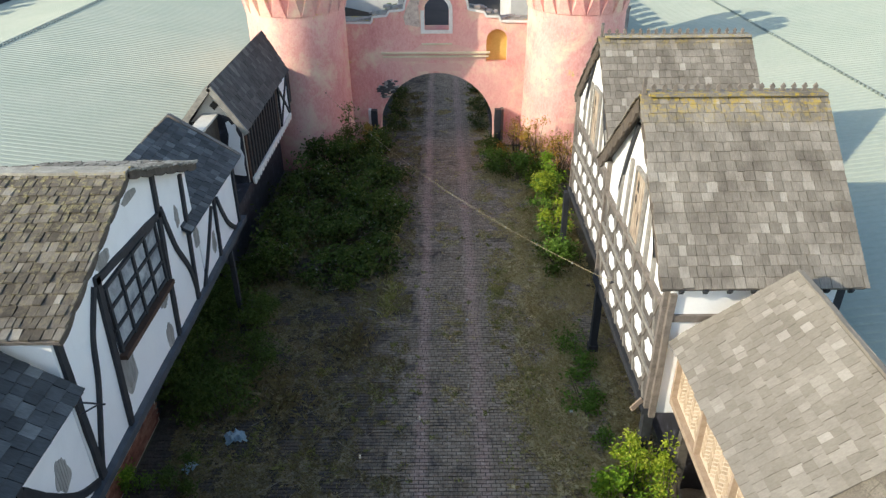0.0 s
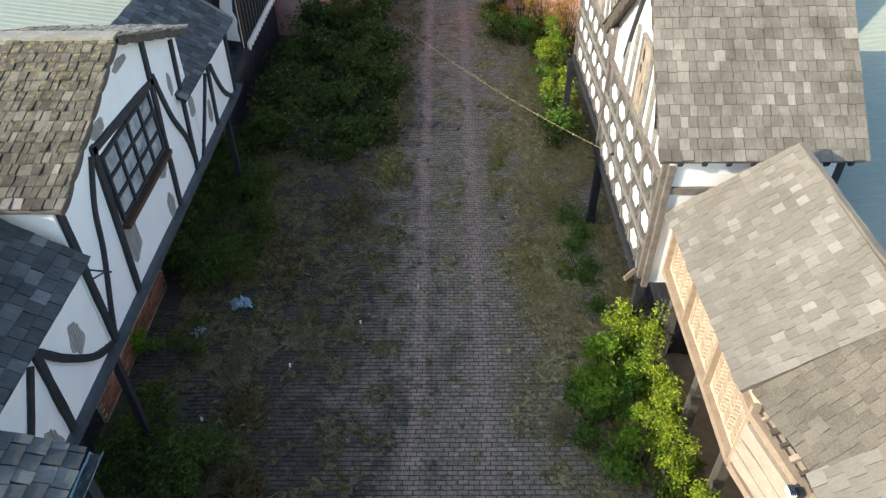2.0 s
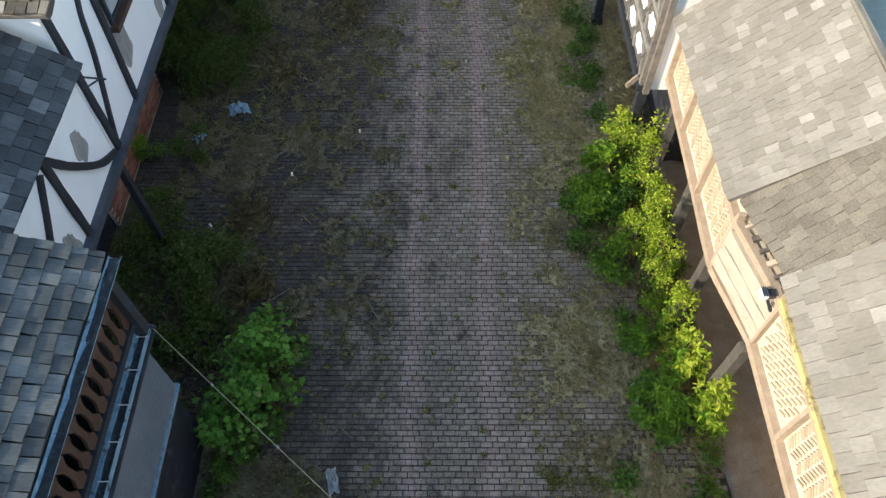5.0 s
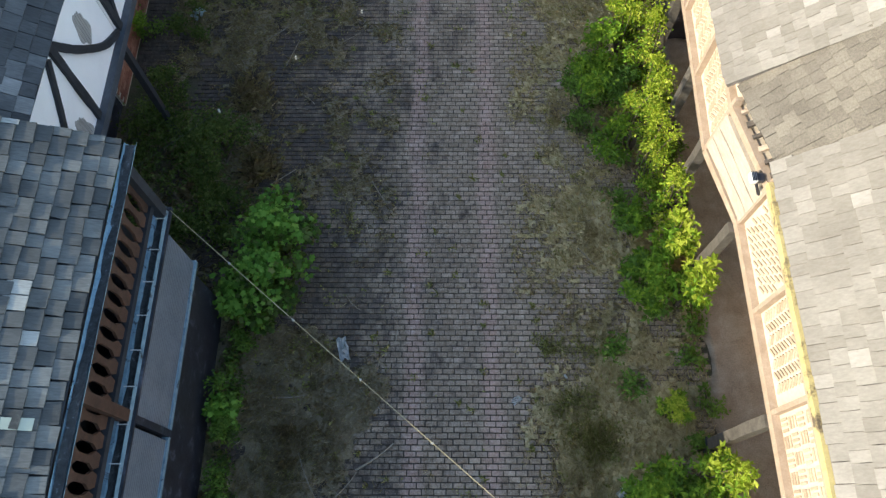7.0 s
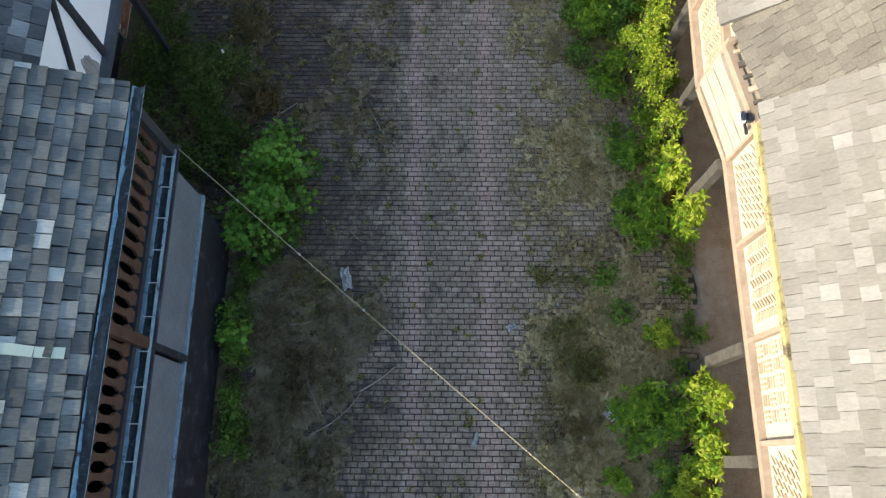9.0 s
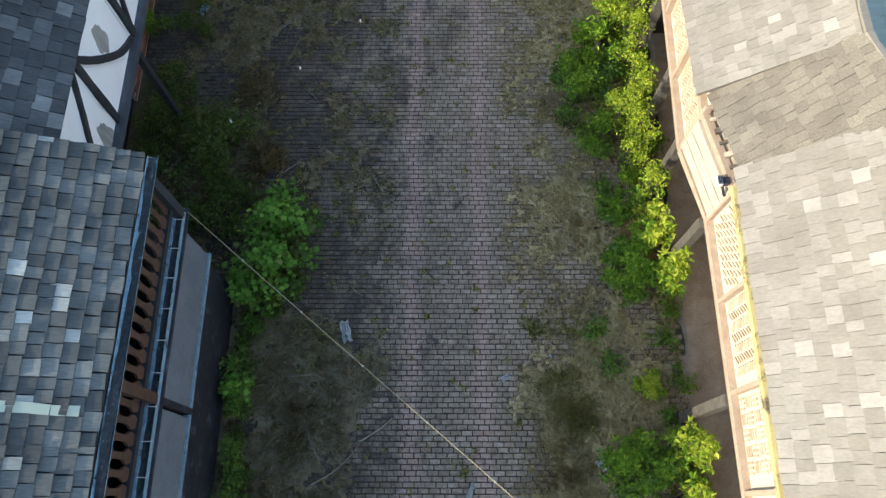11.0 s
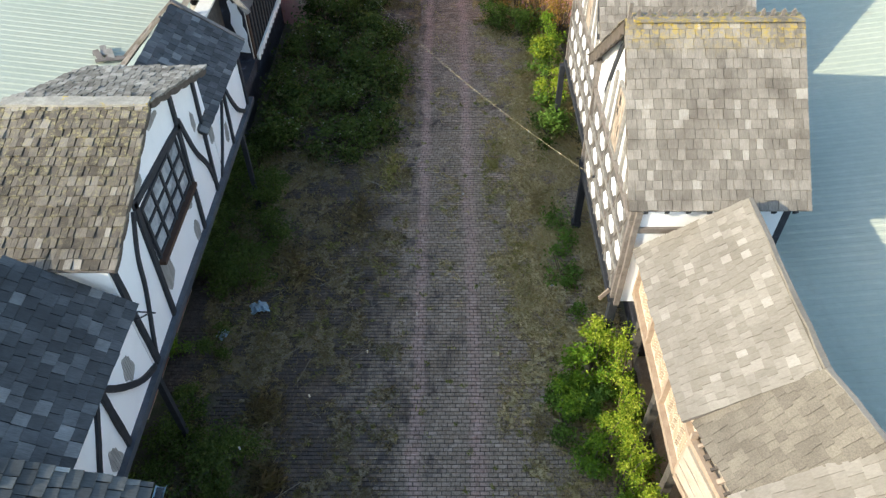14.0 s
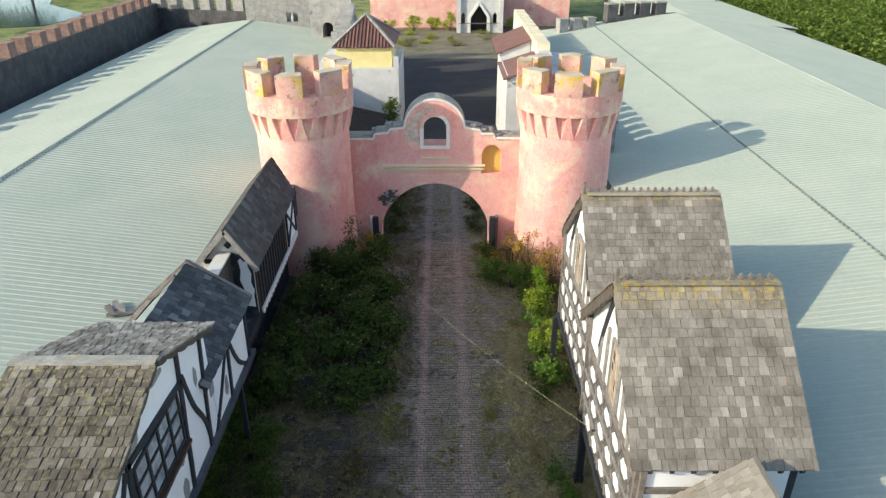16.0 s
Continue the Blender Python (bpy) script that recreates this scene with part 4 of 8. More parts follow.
def build_gallery():
    """The gallery building with brick-nogged panels, whose front bends twice."""
    g = thing("gallery_building", (5.5, 3, 0), "jettied gallery with brick panels and bleached shingle roof", "building")
    E = [(4.16, 9.75), (4.21, 5.88), (4.6, 4.6), (4.58, -9.0)]
    R = [(5.9, 9.45), (5.9, 5.78), (6.27, 4.55), (6.27, -9.0)]
    ZE, ZR = 3.95, 5.56
    W = [(4.54, 9.9), (4.46, 5.72), (4.75, 4.42), (4.75, -9.0)]
    mats = [SHINGLE_PALE, SHINGLE_BROWN, SHINGLE_PALE]
    for i in range(3):
        (ax, ay), (bx, by) = E[i], E[i + 1]
        if i == 1:
            ax, bx = ax + 0.16, bx + 0.1
        (cx, cy), (dx, dy) = R[i], R[i + 1]
        bm = bmesh.new()
        slab(bm, [(ax, ay, ZE), (bx, by, ZE), (dx, dy, ZR), (cx, cy, ZR)], 0.06)
        part("roof", bm, GREYWOOD, g)
        e0, e1 = Vector((ax, ay, ZE)), Vector((bx, by, ZE))
        u = (e1 - e0).normalized()
        s = Vector((cx, cy, ZR)) - e0
        up = s - u * s.dot(u)
        L = up.length
        k0, k1 = s.dot(u), (Vector((dx, dy, ZR)) - e0).dot(u)
        n = (e1 - e0).length
        if i == 2:
            far = 4.6
            shingles(g, e0, u, up, L, lambda v: (k0 * v / L, far), 0.2, (0.13, 0.24), mats[i], seed=31 + i, thick=0.013, uneven=(0.94, 1.08), gap=0.0045, ragged=0.006)
            shingles(g, e0, u, up, L, lambda v: (far + 0.02, n), 0.2, (0.13, 0.24), mats[i], seed=41 + i, loose=False, thick=0.013, uneven=(0.94, 1.08), gap=0.0045, ragged=0.006)
        else:
            shingles(g, e0, u, up, L, lambda v: (k0 * v / L, n + (k1 - n) * v / L), 0.165, (0.11, 0.21), mats[i], seed=31 + i, thick=0.013 if i != 1 else 0.008, uneven=(0.85, 1.2), gap=0.0045, ragged=0.014)
        # rear slope
        bm = bmesh.new()
        slab(bm, [(cx, cy, ZR), (dx, dy, ZR), (dx + 0.5, dy, ZR - 1.75), (cx + 0.5, cy, ZR - 1.75)], 0.06)
        part("roof", bm, SHINGLE_BROWN, g)
        bm = bmesh.new()
        beam(bm, (cx, cy, ZR + 0.015), (dx, dy, ZR + 0.015), 0.09, 0.05, steps=10, wobble=0.012)
        part("ridge_tiles", bm, SHINGLE_PALE, g)
        # wall behind the panels, sill, top plate
        (px, py), (qx, qy) = W[i], W[i + 1]
        low = 2.52
        a, b = Vector((px, py, 0)), Vector((qx, qy, 0))
        d = (b - a).normalized()
        out = Vector((d.y, -d.x, 0))
        if out.x > 0:
            out = -out
        bm = bmesh.new()
        pts = [(px, py), (qx, qy), (qx + 1.9, qy), (px + 1.9, py)]
        if i == 1:
            pts = [(px, py), (qx, qy), (qx + 1.9, qy), (px + 1.9, py)]
        prism(bm, pts, "z", low, ZE - 0.06 if i != 1 else 3.7)
        part("upper_wall", bm, MORTAR, g)
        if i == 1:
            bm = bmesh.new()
            # Near-black sheet over the wall top, painted shade between the rafters.
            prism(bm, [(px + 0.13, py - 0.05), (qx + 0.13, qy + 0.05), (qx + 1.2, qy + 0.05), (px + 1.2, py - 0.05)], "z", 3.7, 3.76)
            part("loft_floor", bm, SHADOWED, g, "near-black sheet for the shade inside the broken eaves")
        for z, w, mt in ((low, 0.13, TANWOOD), (3.66, 0.12, TANWOOD)) + (((2.78, 0.26, PALEWOOD), (3.06, 0.26, PALEWOOD), (3.36, 0.29, PALEWOOD)) if i == 1 else ()):
            bm = bmesh.new()
            beam(bm, a + out * 0.05 + Vector((0, 0, z)), b + out * 0.05 + Vector((0, 0, z)), w, 0.12, side=out, steps=6, wobble=0.006)
            part("rail", bm, mt, g)
        length = (b - a).length
        cnt = 3 if i == 0 else (1 if i == 1 else 9)
        for k in range(cnt + 1):
            if i == 2:
                c = a + d * (k * 1.42)
            else:
                c = a + d * (length * k / cnt)
            bm = bmesh.new()
            beam(bm, c + out * 0.05 + Vector((0, 0, low)), c + out * 0.05 + Vector((0, 0, 3.86 if i != 1 else 3.7)), 0.07, 0.11, side=out)
            part("stud", bm, TANWOOD, g)
        # bricks of the panels
        for k in range(cnt):
            c0 = a + d * ((k * 1.42) if i == 2 else length * k / cnt)
            pl = 1.42 if i == 2 else length / cnt
            if i == 2 and k > 4 or i == 1:
                continue
            brick_panel(g, c0 + d * 0.06, d, out, pl - 0.12, low + 0.08, 3.59, 1 if i == 0 else (k + 3) % 3)
    # gable wall to the neighbour and the dark base
    bm = bmesh.new()
    prism(bm, [(6.0, 9.6), (6.0, 4.6), (6.15, 4.0), (6.15, -9), (6.6, -9), (6.6, 9.6)], "z", -0.1, 2.5)
    part("ground_floor_wall", bm, TANWOOD, g, "shaded boarded ground floor wall")
    bm = bmesh.new()
    prism(bm, [(W[0][0], W[0][1]), (W[1][0], W[1][1]), (W[2][0], W[2][1]), (W[3][0], W[3][1]), (6.6, -9), (6.6, 9.9)], "z", 2.42, 2.53)
    part("floor_soffit", bm, GREYWOOD, g)
    # exposed rafters at the bend
    for k in range(6):
        y = 5.5 - k * 0.2
        x = 4.22 + 0.28 * (5.72 - y) / 1.22
        bm = bmesh.new()
        beam(bm, (x + 0.14, y, ZE - 0.12), (x + 0.5, y + 0.03, ZE + 0.1), 0.045 + 0.03 * (k % 2), 0.06)
        part("rafter_end", bm, DARKBOARD if k % 3 else TANWOOD, g)
    # eaves board
    bm = bmesh.new()
    beam(bm, (4.58, 4.35, 3.88), (4.56, -9, 3.88), 0.1, 0.07, side=(1, 0, 0), steps=30, wobble=0.006)
    part("eaves_board", bm, OCHRE, g, "yellow lichened eaves board")
    for i, (x, y) in enumerate([(4.42, 9.1), (4.44, 7.4), (4.46, 6.0), (4.58, 4.39), (4.62, 1.5), (4.6, -0.08), (4.62, -1.6), (4.62, -3.1)]):
        street_post(x + 0.06, y, 2.45, POSTWOOD)


BRICK_MESH = {}


def brick_panel(parent, o, d, out, w, z0, z1, style):
    """Bricks laid slantwise, in zigzag or basket work in one timber panel."""
    h = z1 - z0
    key = "brick"
    if key not in BRICK_MESH:
        bm = bmesh.new()
        box(bm, -0.078, 0.078, -0.019, 0.019, 0, 0.022)
        bmesh.ops.bevel(bm, geom=bm.edges[:], offset=0.004, segments=1, affect='EDGES')
        me = bpy.data.meshes.new("brick")
        bm.to_mesh(me)
        bm.free()
        me.materials.append(BUFFBRICK)
        BRICK_MESH[key] = me
    spots = []
    if style == 0:
        for i in range(-4, int(w / 0.2) + 5):
            for j in range(-8, int(h / 0.075) + 9):
                spots.append((i * 0.22 + (j % 2) * 0.11, j * 0.075, 38))
        spots = [(p * math.cos(radians(38)) - q * math.sin(radians(38)) + w * 0.4, p * math.sin(radians(38)) + q * math.cos(radians(38)), 38) for p, q, a in spots]
    elif style == 1:
        for i in range(int(w / 0.155)):
            for j in range(int(h / 0.082) + 1):
                spots.append((0.08 + i * 0.165, 0.05 + j * 0.085, 40 if i % 2 else -40))
    else:
        for i in range(int(w / 0.225)):
            for j in range(int(h / 0.225)):
                for k in range(3):
                    if (i + j) % 2:
                        spots.append((0.12 + i * 0.225, 0.05 + j * 0.225 + k * 0.072, 0))
                    else:
                        spots.append((0.05 + i * 0.225 + k * 0.072, 0.12 + j * 0.225, 90))
    up = Vector((0, 0, 1))
    for p, q, a in spots:
        ca, sa = abs(math.cos(radians(a))), abs(math.sin(radians(a)))
        if p - 0.1 * ca < 0 or p + 0.1 * ca > w or q - 0.1 * sa < 0 or q + 0.1 * sa > h:
            continue
        x = d * math.cos(radians(a)) + up * math.sin(radians(a))
        y = out.cross(x)
        c = o + d * p + up * (z0 + q) + out * 0.002
        ob = new("brick", BRICK_MESH[key])
        ob.parent = parent
        ob.matrix_parent_inverse = Matrix.Translation(-parent.location)
        ob.matrix_basis = Matrix(((x.x, y.x, out.x, c.x), (x.y, y.y, out.y, c.y), (x.z, y.z, out.z, c.z), (0, 0, 0, 1)))


build_gallery()


# ---- west side houses ----
WX = -5.2
ZB = 2.75


def timber(h, pts, w=0.13, t=0.08, bow=0.0, x=WX, name="timber", mat=DARKWOOD):
    (y0, z0), (y1, z1) = pts
    bm = bmesh.new()
    beam(bm, (x + 0.02, y0, z0), (x + 0.02, y1, z1), w * 0.8, t, side=(1, 0, 0), steps=8, bow=bow, wobble=0.006)
    part(name, bm, mat, h)


def timber_curve(h, pts, w=0.1, t=0.07, x=WX, mat=DARKWOOD):
    """A bent timber through several points of the front."""
    bm = bmesh.new()
    p = [Vector((0, *q)) for q in pts]
    p = [p[0] * 2 - p[1]] + p + [p[-1] * 2 - p[-2]]
    line = []
    for k in range(1, len(p) - 2):
        for i in range(6):
            u = i / 6
            a, b, c, d = p[k - 1], p[k], p[k + 1], p[k + 2]
            line.append(0.5 * ((2 * b) + (c - a) * u + (2 * a - 5 * b + 4 * c - d) * u * u + (3 * b - a - 3 * c + d) * u ** 3))
    line.append(p[-2])
    rings = []
    for k, c in enumerate(line):
        d = (line[min(k + 1, len(line) - 1)] - line[max(k - 1, 0)]).normalized()
        n = Vector((0, -d.z, d.y)) * w / 2 * random.uniform(0.92, 1.08)
        rings.append([bm.verts.new(c + n + Vector((x - 0.02, 0, 0))), bm.verts.new(c - n + Vector((x - 0.02, 0, 0))), bm.verts.new(c - n + Vector((x + t * 0.75, 0, 0))), bm.verts.new(c + n + Vector((x + t * 0.75, 0, 0)))])
    for r, q in zip(rings, rings[1:]):
        for i in range(4):
            bm.faces.new((r[i], r[(i + 1) % 4], q[(i + 1) % 4], q[i]))
    bm.faces.new(rings[0][::-1])
    bm.faces.new(rings[-1])
    bmesh.ops.recalc_face_normals(bm, faces=bm.faces[:])
    part("timber", bm, mat, h)


def lath_patch(h, y, z, w, hgt, seed, x=WX):
    """A hole in the plaster with bare laths behind, ragged at its ends."""
    rnd = random.Random(seed)
    bm = bmesh.new()
    p1, p2, lean = rnd.uniform(0, 6), rnd.uniform(0, 6), rnd.uniform(-0.15, 0.15)
    outline = []
    for k in range(28):
        a = k * math.tau / 28
        r = 1 + 0.16 * math.sin(2 * a + p1) + 0.1 * math.sin(5 * a + p2) + rnd.uniform(-0.03, 0.03)
        zz = hgt / 2 * r * math.sin(a)
        outline.append((y + w / 2 * r * math.cos(a) * (1.15 - 0.5 * zz / hgt) + lean * zz, z + zz))
    prism(bm, outline, "x", x - 0.02, x + 0.006)
    slats = max(3, int(w / 0.05))
    for k in range(slats):
        q = y - w / 2 + (k + 0.5) * w / slats
        span = hgt / 2 * math.sqrt(max(0.05, 1 - (2 * (q - y) / w) ** 2)) * 0.9
        beam(bm, (x + 0.008, q, z - span), (x + 0.008, q + lean * span, z + span), 0.032, 0.012, side=(1, 0, 0))
    part("bare_patch", bm, BARE, h, "bare laths where the plaster has fallen off")["kind"] = "stuff"


def build_west_gable():
    h = thing("timber_framed_house", (-6.4, 10.7, 0), "white timber-framed house with big leaded window and mossy roof", "house", "houses beside the street")
    gable_roof_x(h, -7.6, -4.97, 7.6, 10.7, 13.8, 5.69, 6.83, 5.69, SHINGLE_MOSSY, GREYWOOD, 0.185, (0.09, 0.17), 51, near_loose=True, far_loose=False, thick=0.03, far_mat=BLEACHED, ragged=0.04, uneven=(0.4, 1.7), gap=0.012)
    bm = bmesh.new()
    gable_wall(bm, WX, 7.75, 10.7, 13.65, ZB, 5.62, 6.7, 5.62, -0.2)
    part("front_wall", bm, WHITE, h)
    bm = bmesh.new()
    box(bm, -7.5, WX - 0.2, 7.75, 7.95, ZB, 5.6)
    part("side_wall", bm, WHITE, h)
    bm = bmesh.new()
    box(bm, -7.5, WX - 0.2, 13.45, 13.65, ZB, 5.6)
    part("side_wall", bm, WHITE, h)
    bm = bmesh.new()
    gable_wall(bm, -7.5, 7.75, 10.7, 13.65, 0, 5.6, 6.7, 5.6, 0.2)
    part("rear_wall", bm, STONE, h)
    bm = bmesh.new()
    box(bm, -7.4, -6.4, 8.3, 12.2, -0.1, ZB)
    part("ground_floor_wall", bm, WHITE, h, "stained white recessed ground floor wall")
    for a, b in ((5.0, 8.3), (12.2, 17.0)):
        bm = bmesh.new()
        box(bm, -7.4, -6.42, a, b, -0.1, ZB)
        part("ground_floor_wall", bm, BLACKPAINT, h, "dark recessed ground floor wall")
    bm = bmesh.new()
    box(bm, -6.4, -6.36, 8.3, 12.2, -0.1, 0.56)
    plinth = part("plinth", bm, MORTAR, h, "red brick plinth")
    unit = bmesh.new()
    box(unit, 0, 0.02, 0.006, 0.219, 0.005, 0.07)
    me = bpy.data.meshes.new("brick")
    unit.to_mesh(me)
    unit.free()
    me.materials.append(BRICK)
    for j in range(7):
        for i in range(17):
            ob = new("brick", me)
            ob.parent = plinth
            ob.matrix_basis = Matrix.Translation((-6.362, 8.3 + i * 0.225 + (0.112 if j % 2 else 0), 0.02 + j * 0.076))
    bm = bmesh.new()
    beam(bm, (-7.65, 10.7, 6.86), (-4.95, 10.7, 6.86), 0.26, 0.05, steps=8, wobble=0.01)
    part("ridge_tiles", bm, CAPSTONE, h, "ridge with yellow lichen")
    for y, z in ((7.6, 5.63), (13.8, 5.63)):
        bm = bmesh.new()
        scalloped(bm, -5.01, -4.96, (y, z + 0.08), (10.7, 6.87), 0.17, 6)
        part("barge_board", bm, DARKBOARD, h, "scalloped grey-brown barge board")
    # window
    win = bmesh.new()
    y0, y1, z0, z1 = 9.36, 11.68, 4.12, 5.42
    box(win, WX - 0.06, WX + 0.015, y0, y1, z0, z1)
    w = part("window", win, BLACKPAINT, h, "large window with many small dusty panes, sky sheen in their colour")
    ny, nz = 4, 3
    for i in range(ny):
        for j in range(nz):
            bm = bmesh.new()
            a, b = y0 + 0.09 + i * (y1 - y0 - 0.1) / ny, y0 + 0.09 + (i + 1) * (y1 - y0 - 0.1) / ny - 0.07
            c, e = z0 + 0.09 + j * (z1 - z0 - 0.1) / nz, z0 + 0.09 + (j + 1) * (z1 - z0 - 0.1) / nz - 0.07
            prism(bm, [(a, c), (b, c), (b, e), (a, e)], "x", WX + 0.012, WX + 0.02)
            part("pane", bm, GLASS_DUST_SHEEN, w)
    for i in range(ny + 1):
        bm = bmesh.new()
        y = y0 + 0.055 + i * (y1 - y0 - 0.1) / ny
        beam(bm, (WX + 0.03, y, z0), (WX + 0.03, y, z1), 0.07, 0.06, side=(1, 0, 0))
        part("mullion", bm, DARKWOOD, w)
    for j in range(nz + 1):
        bm = bmesh.new()
        z = z0 + 0.055 + j * (z1 - z0 - 0.1) / nz
        beam(bm, (WX + 0.025, y0, z), (WX + 0.025, y1, z), 0.06, 0.05, side=(1, 0, 0))
        part("glazing_bar", bm, DARKWOOD, w)
    bm = bmesh.new()
    box(bm, WX, WX + 0.14, y0 - 0.05, y1 + 0.05, z0 - 0.1, z0 - 0.01)
    part("sill", bm, BROWNWOOD, w, "rotten brown sill")
    # frame
    timber(h, [(9.2, 5.62), (12.1, 5.42)], 0.15)
    timber(h, [(9.05, ZB), (9.28, 5.7)], 0.16)
    timber(h, [(11.64, ZB), (12.0, 6.2)], 0.15)
    timber(h, [(7.87, ZB), (7.87, 5.55)], 0.17)
    timber(h, [(12.95, ZB), (13.3, 5.65)], 0.14)
    timber_curve(h, [(9.15, 5.58), (8.72, 4.9), (8.5, 4.2), (7.98, 3.1), (7.93, 2.8)], 0.09)
    timber_curve(h, [(12.05, 5.5), (12.39, 4.46), (12.85, 3.65), (13.05, 2.72)], 0.11)
    for y, z, ww, hh, s in ((9.65, 5.78, 0.4, 0.28, 1), (9.5, 3.75, 0.5, 0.95, 2), (11.38, 3.9, 0.28, 0.5, 3), (11.3, 3.08, 0.26, 0.6, 4), (12.78, 4.95, 0.2, 0.45, 5), (11.0, 6.25, 0.6, 0.16, 6)):
        lath_patch(h, y, z, ww, hh, s)
    b = thing("iron_bracket", (WX, 7.8, 4.4), "small scrolled wrought iron sign bracket on the corner", "bracket")
    for a, c in (((WX + 0.08, 7.75, 4.5), (WX + 0.5, 7.75, 4.45)), ((WX + 0.08, 7.75, 4.25), (WX + 0.38, 7.75, 4.44)), ((WX + 0.2, 7.75, 4.33), (WX + 0.2, 7.75, 4.48))):
        bm = bmesh.new()
        beam(bm, a, c, 0.02, 0.02)
        part("bar", bm, BLACKPAINT, b)


def build_west_low():
    h = thing("timber_framed_house", (-6.0, 6, 0), "low white timber-framed house with blue slate roof", "house", "houses beside the street")
    bm = bmesh.new()
    slab(bm, [(-4.82, 4.3, 4.86), (-4.82, 7.55, 4.86), (-6.6, 7.55, 6.06), (-6.6, 4.3, 6.06)], 0.06)
    slab(bm, [(-6.6, 4.3, 6.06), (-6.6, 7.55, 6.06), (-7.6, 7.55, 5.0), (-7.6, 4.3, 5.0)], 0.06)
    part("roof", bm, DARKWOOD, h)
    shingles(h, (-4.82, 4.3, 4.86), (0, 1, 0), (-1.78, 0, 1.2), 2.147, lambda v: (0, 3.27), 0.19, (0.18, 0.27), SLATE_BLUE, "slate", thick=0.015, seed=61, ragged=0.025, gap=0.008)
    bm = bmesh.new()
    box(bm, WX - 0.2, WX, 4.2, 7.73, ZB, 4.98)
    part("front_wall", bm, WHITE, h)
    bm = bmesh.new()
    box(bm, -7.4, WX - 0.2, 4.3, 4.5, 2.7, 5.05)
    part("side_wall", bm, WHITE, h)
    timber(h, [(6.12, ZB), (6.2, 4.9)], 0.17)
    timber_curve(h, [(6.25, 4.35), (6.55, 3.9), (6.93, 3.45), (7.3, 3.1), (7.75, 2.86)], 0.12)
    timber_curve(h, [(6.0, 4.35), (5.6, 3.85), (5.3, 3.5), (4.75, 2.8)], 0.1)
    lath_patch(h, 7.06, 3.75, 0.3, 0.6, 11)
    lath_patch(h, 5.69, 3.05, 0.3, 0.6, 12)


def build_west_slope():
    h = thing("timber_framed_house", (-6.0, 15, 0), "narrow white house with a blue slate roof and broken rear slope", "house", "houses beside the street")
    ex, ez, rx, rz = -5.0, 4.5, -6.7, 5.56
    bm = bmesh.new()
    slab(bm, [(ex, 12.9, ez), (ex, 17.0, ez), (rx, 17.15, rz), (rx, 12.9, rz)], 0.06)
    part("roof", bm, DARKWOOD, h)
    L = math.hypot(ex - rx, rz - ez)
    shingles(h, (ex, 12.9, ez), (0, 1, 0), (rx - ex, 0, rz - ez), L, lambda v: (0, 4.12), 0.19, (0.17, 0.26), SLATE_BLUE, "slate", thick=0.015, seed=71, ragged=0.025, gap=0.008)
    bm = bmesh.new()
    prism(bm, [(-5.2, ZB), (-5.2, 4.55), (rx, 5.45), (-8.3, 3.95), (-8.3, ZB)], "y", 16.7, 16.85)
    part("gable_wall", bm, WHITE, h)
    bm = bmesh.new()
    box(bm, WX - 0.2, WX, 13.7, 16.9, ZB, 4.5)
    part("front_wall", bm, WHITE, h)
    bm = bmesh.new()
    slab(bm, [(rx, 13.9, rz - 0.1), (rx, 17.1, rz - 0.1), (-8.4, 17.1, 3.95), (-8.4, 13.9, 3.95)], 0.05)
    part("rear_slope", bm, SHEDTRIM, h, "stripped rear slope with boarding")
    for a, b in (((rx, 17.2, rz + 0.03), (-8.6, 17.2, 3.85)), ((rx - 0.15, 16.6, rz - 0.1), (-8.45, 16.6, 3.95)), ((-7.3, 17.2, 5.0), (-7.9, 16.0, 4.45)), ((rx, 17.2, rz + 0.03), (ex, 17.05, ez + 0.03))):
        bm = bmesh.new()
        beam(bm, a, b, 0.12, 0.08, steps=4, wobble=0.01)
        part("rafter", bm, GREYWOOD, h)
    timber(h, [(16.66, ZB), (16.7, 4.45)], 0.15)
    timber(h, [(14.83, ZB), (15.0, 4.3)], 0.14)
    timber_curve(h, [(15.2, 4.2), (15.45, 3.7), (15.81, 3.2), (16.45, 2.72)], 0.11)
    timber_curve(h, [(14.77, 4.2), (14.1, 3.45), (13.4, 2.76)], 0.09)
    lath_patch(h, 14.6, 3.35, 0.22, 0.6, 21)
    lath_patch(h, 13.6, 4.05, 0.3, 0.5, 22)


DULLCREAM = surface("dull_cream_render", [(0.2, (0.5, 0.47, 0.42)), (0.7, (0.64, 0.61, 0.56))], scale=1.4, patches=[((0.3, 0.28, 0.25), 0.6, 0.7)])


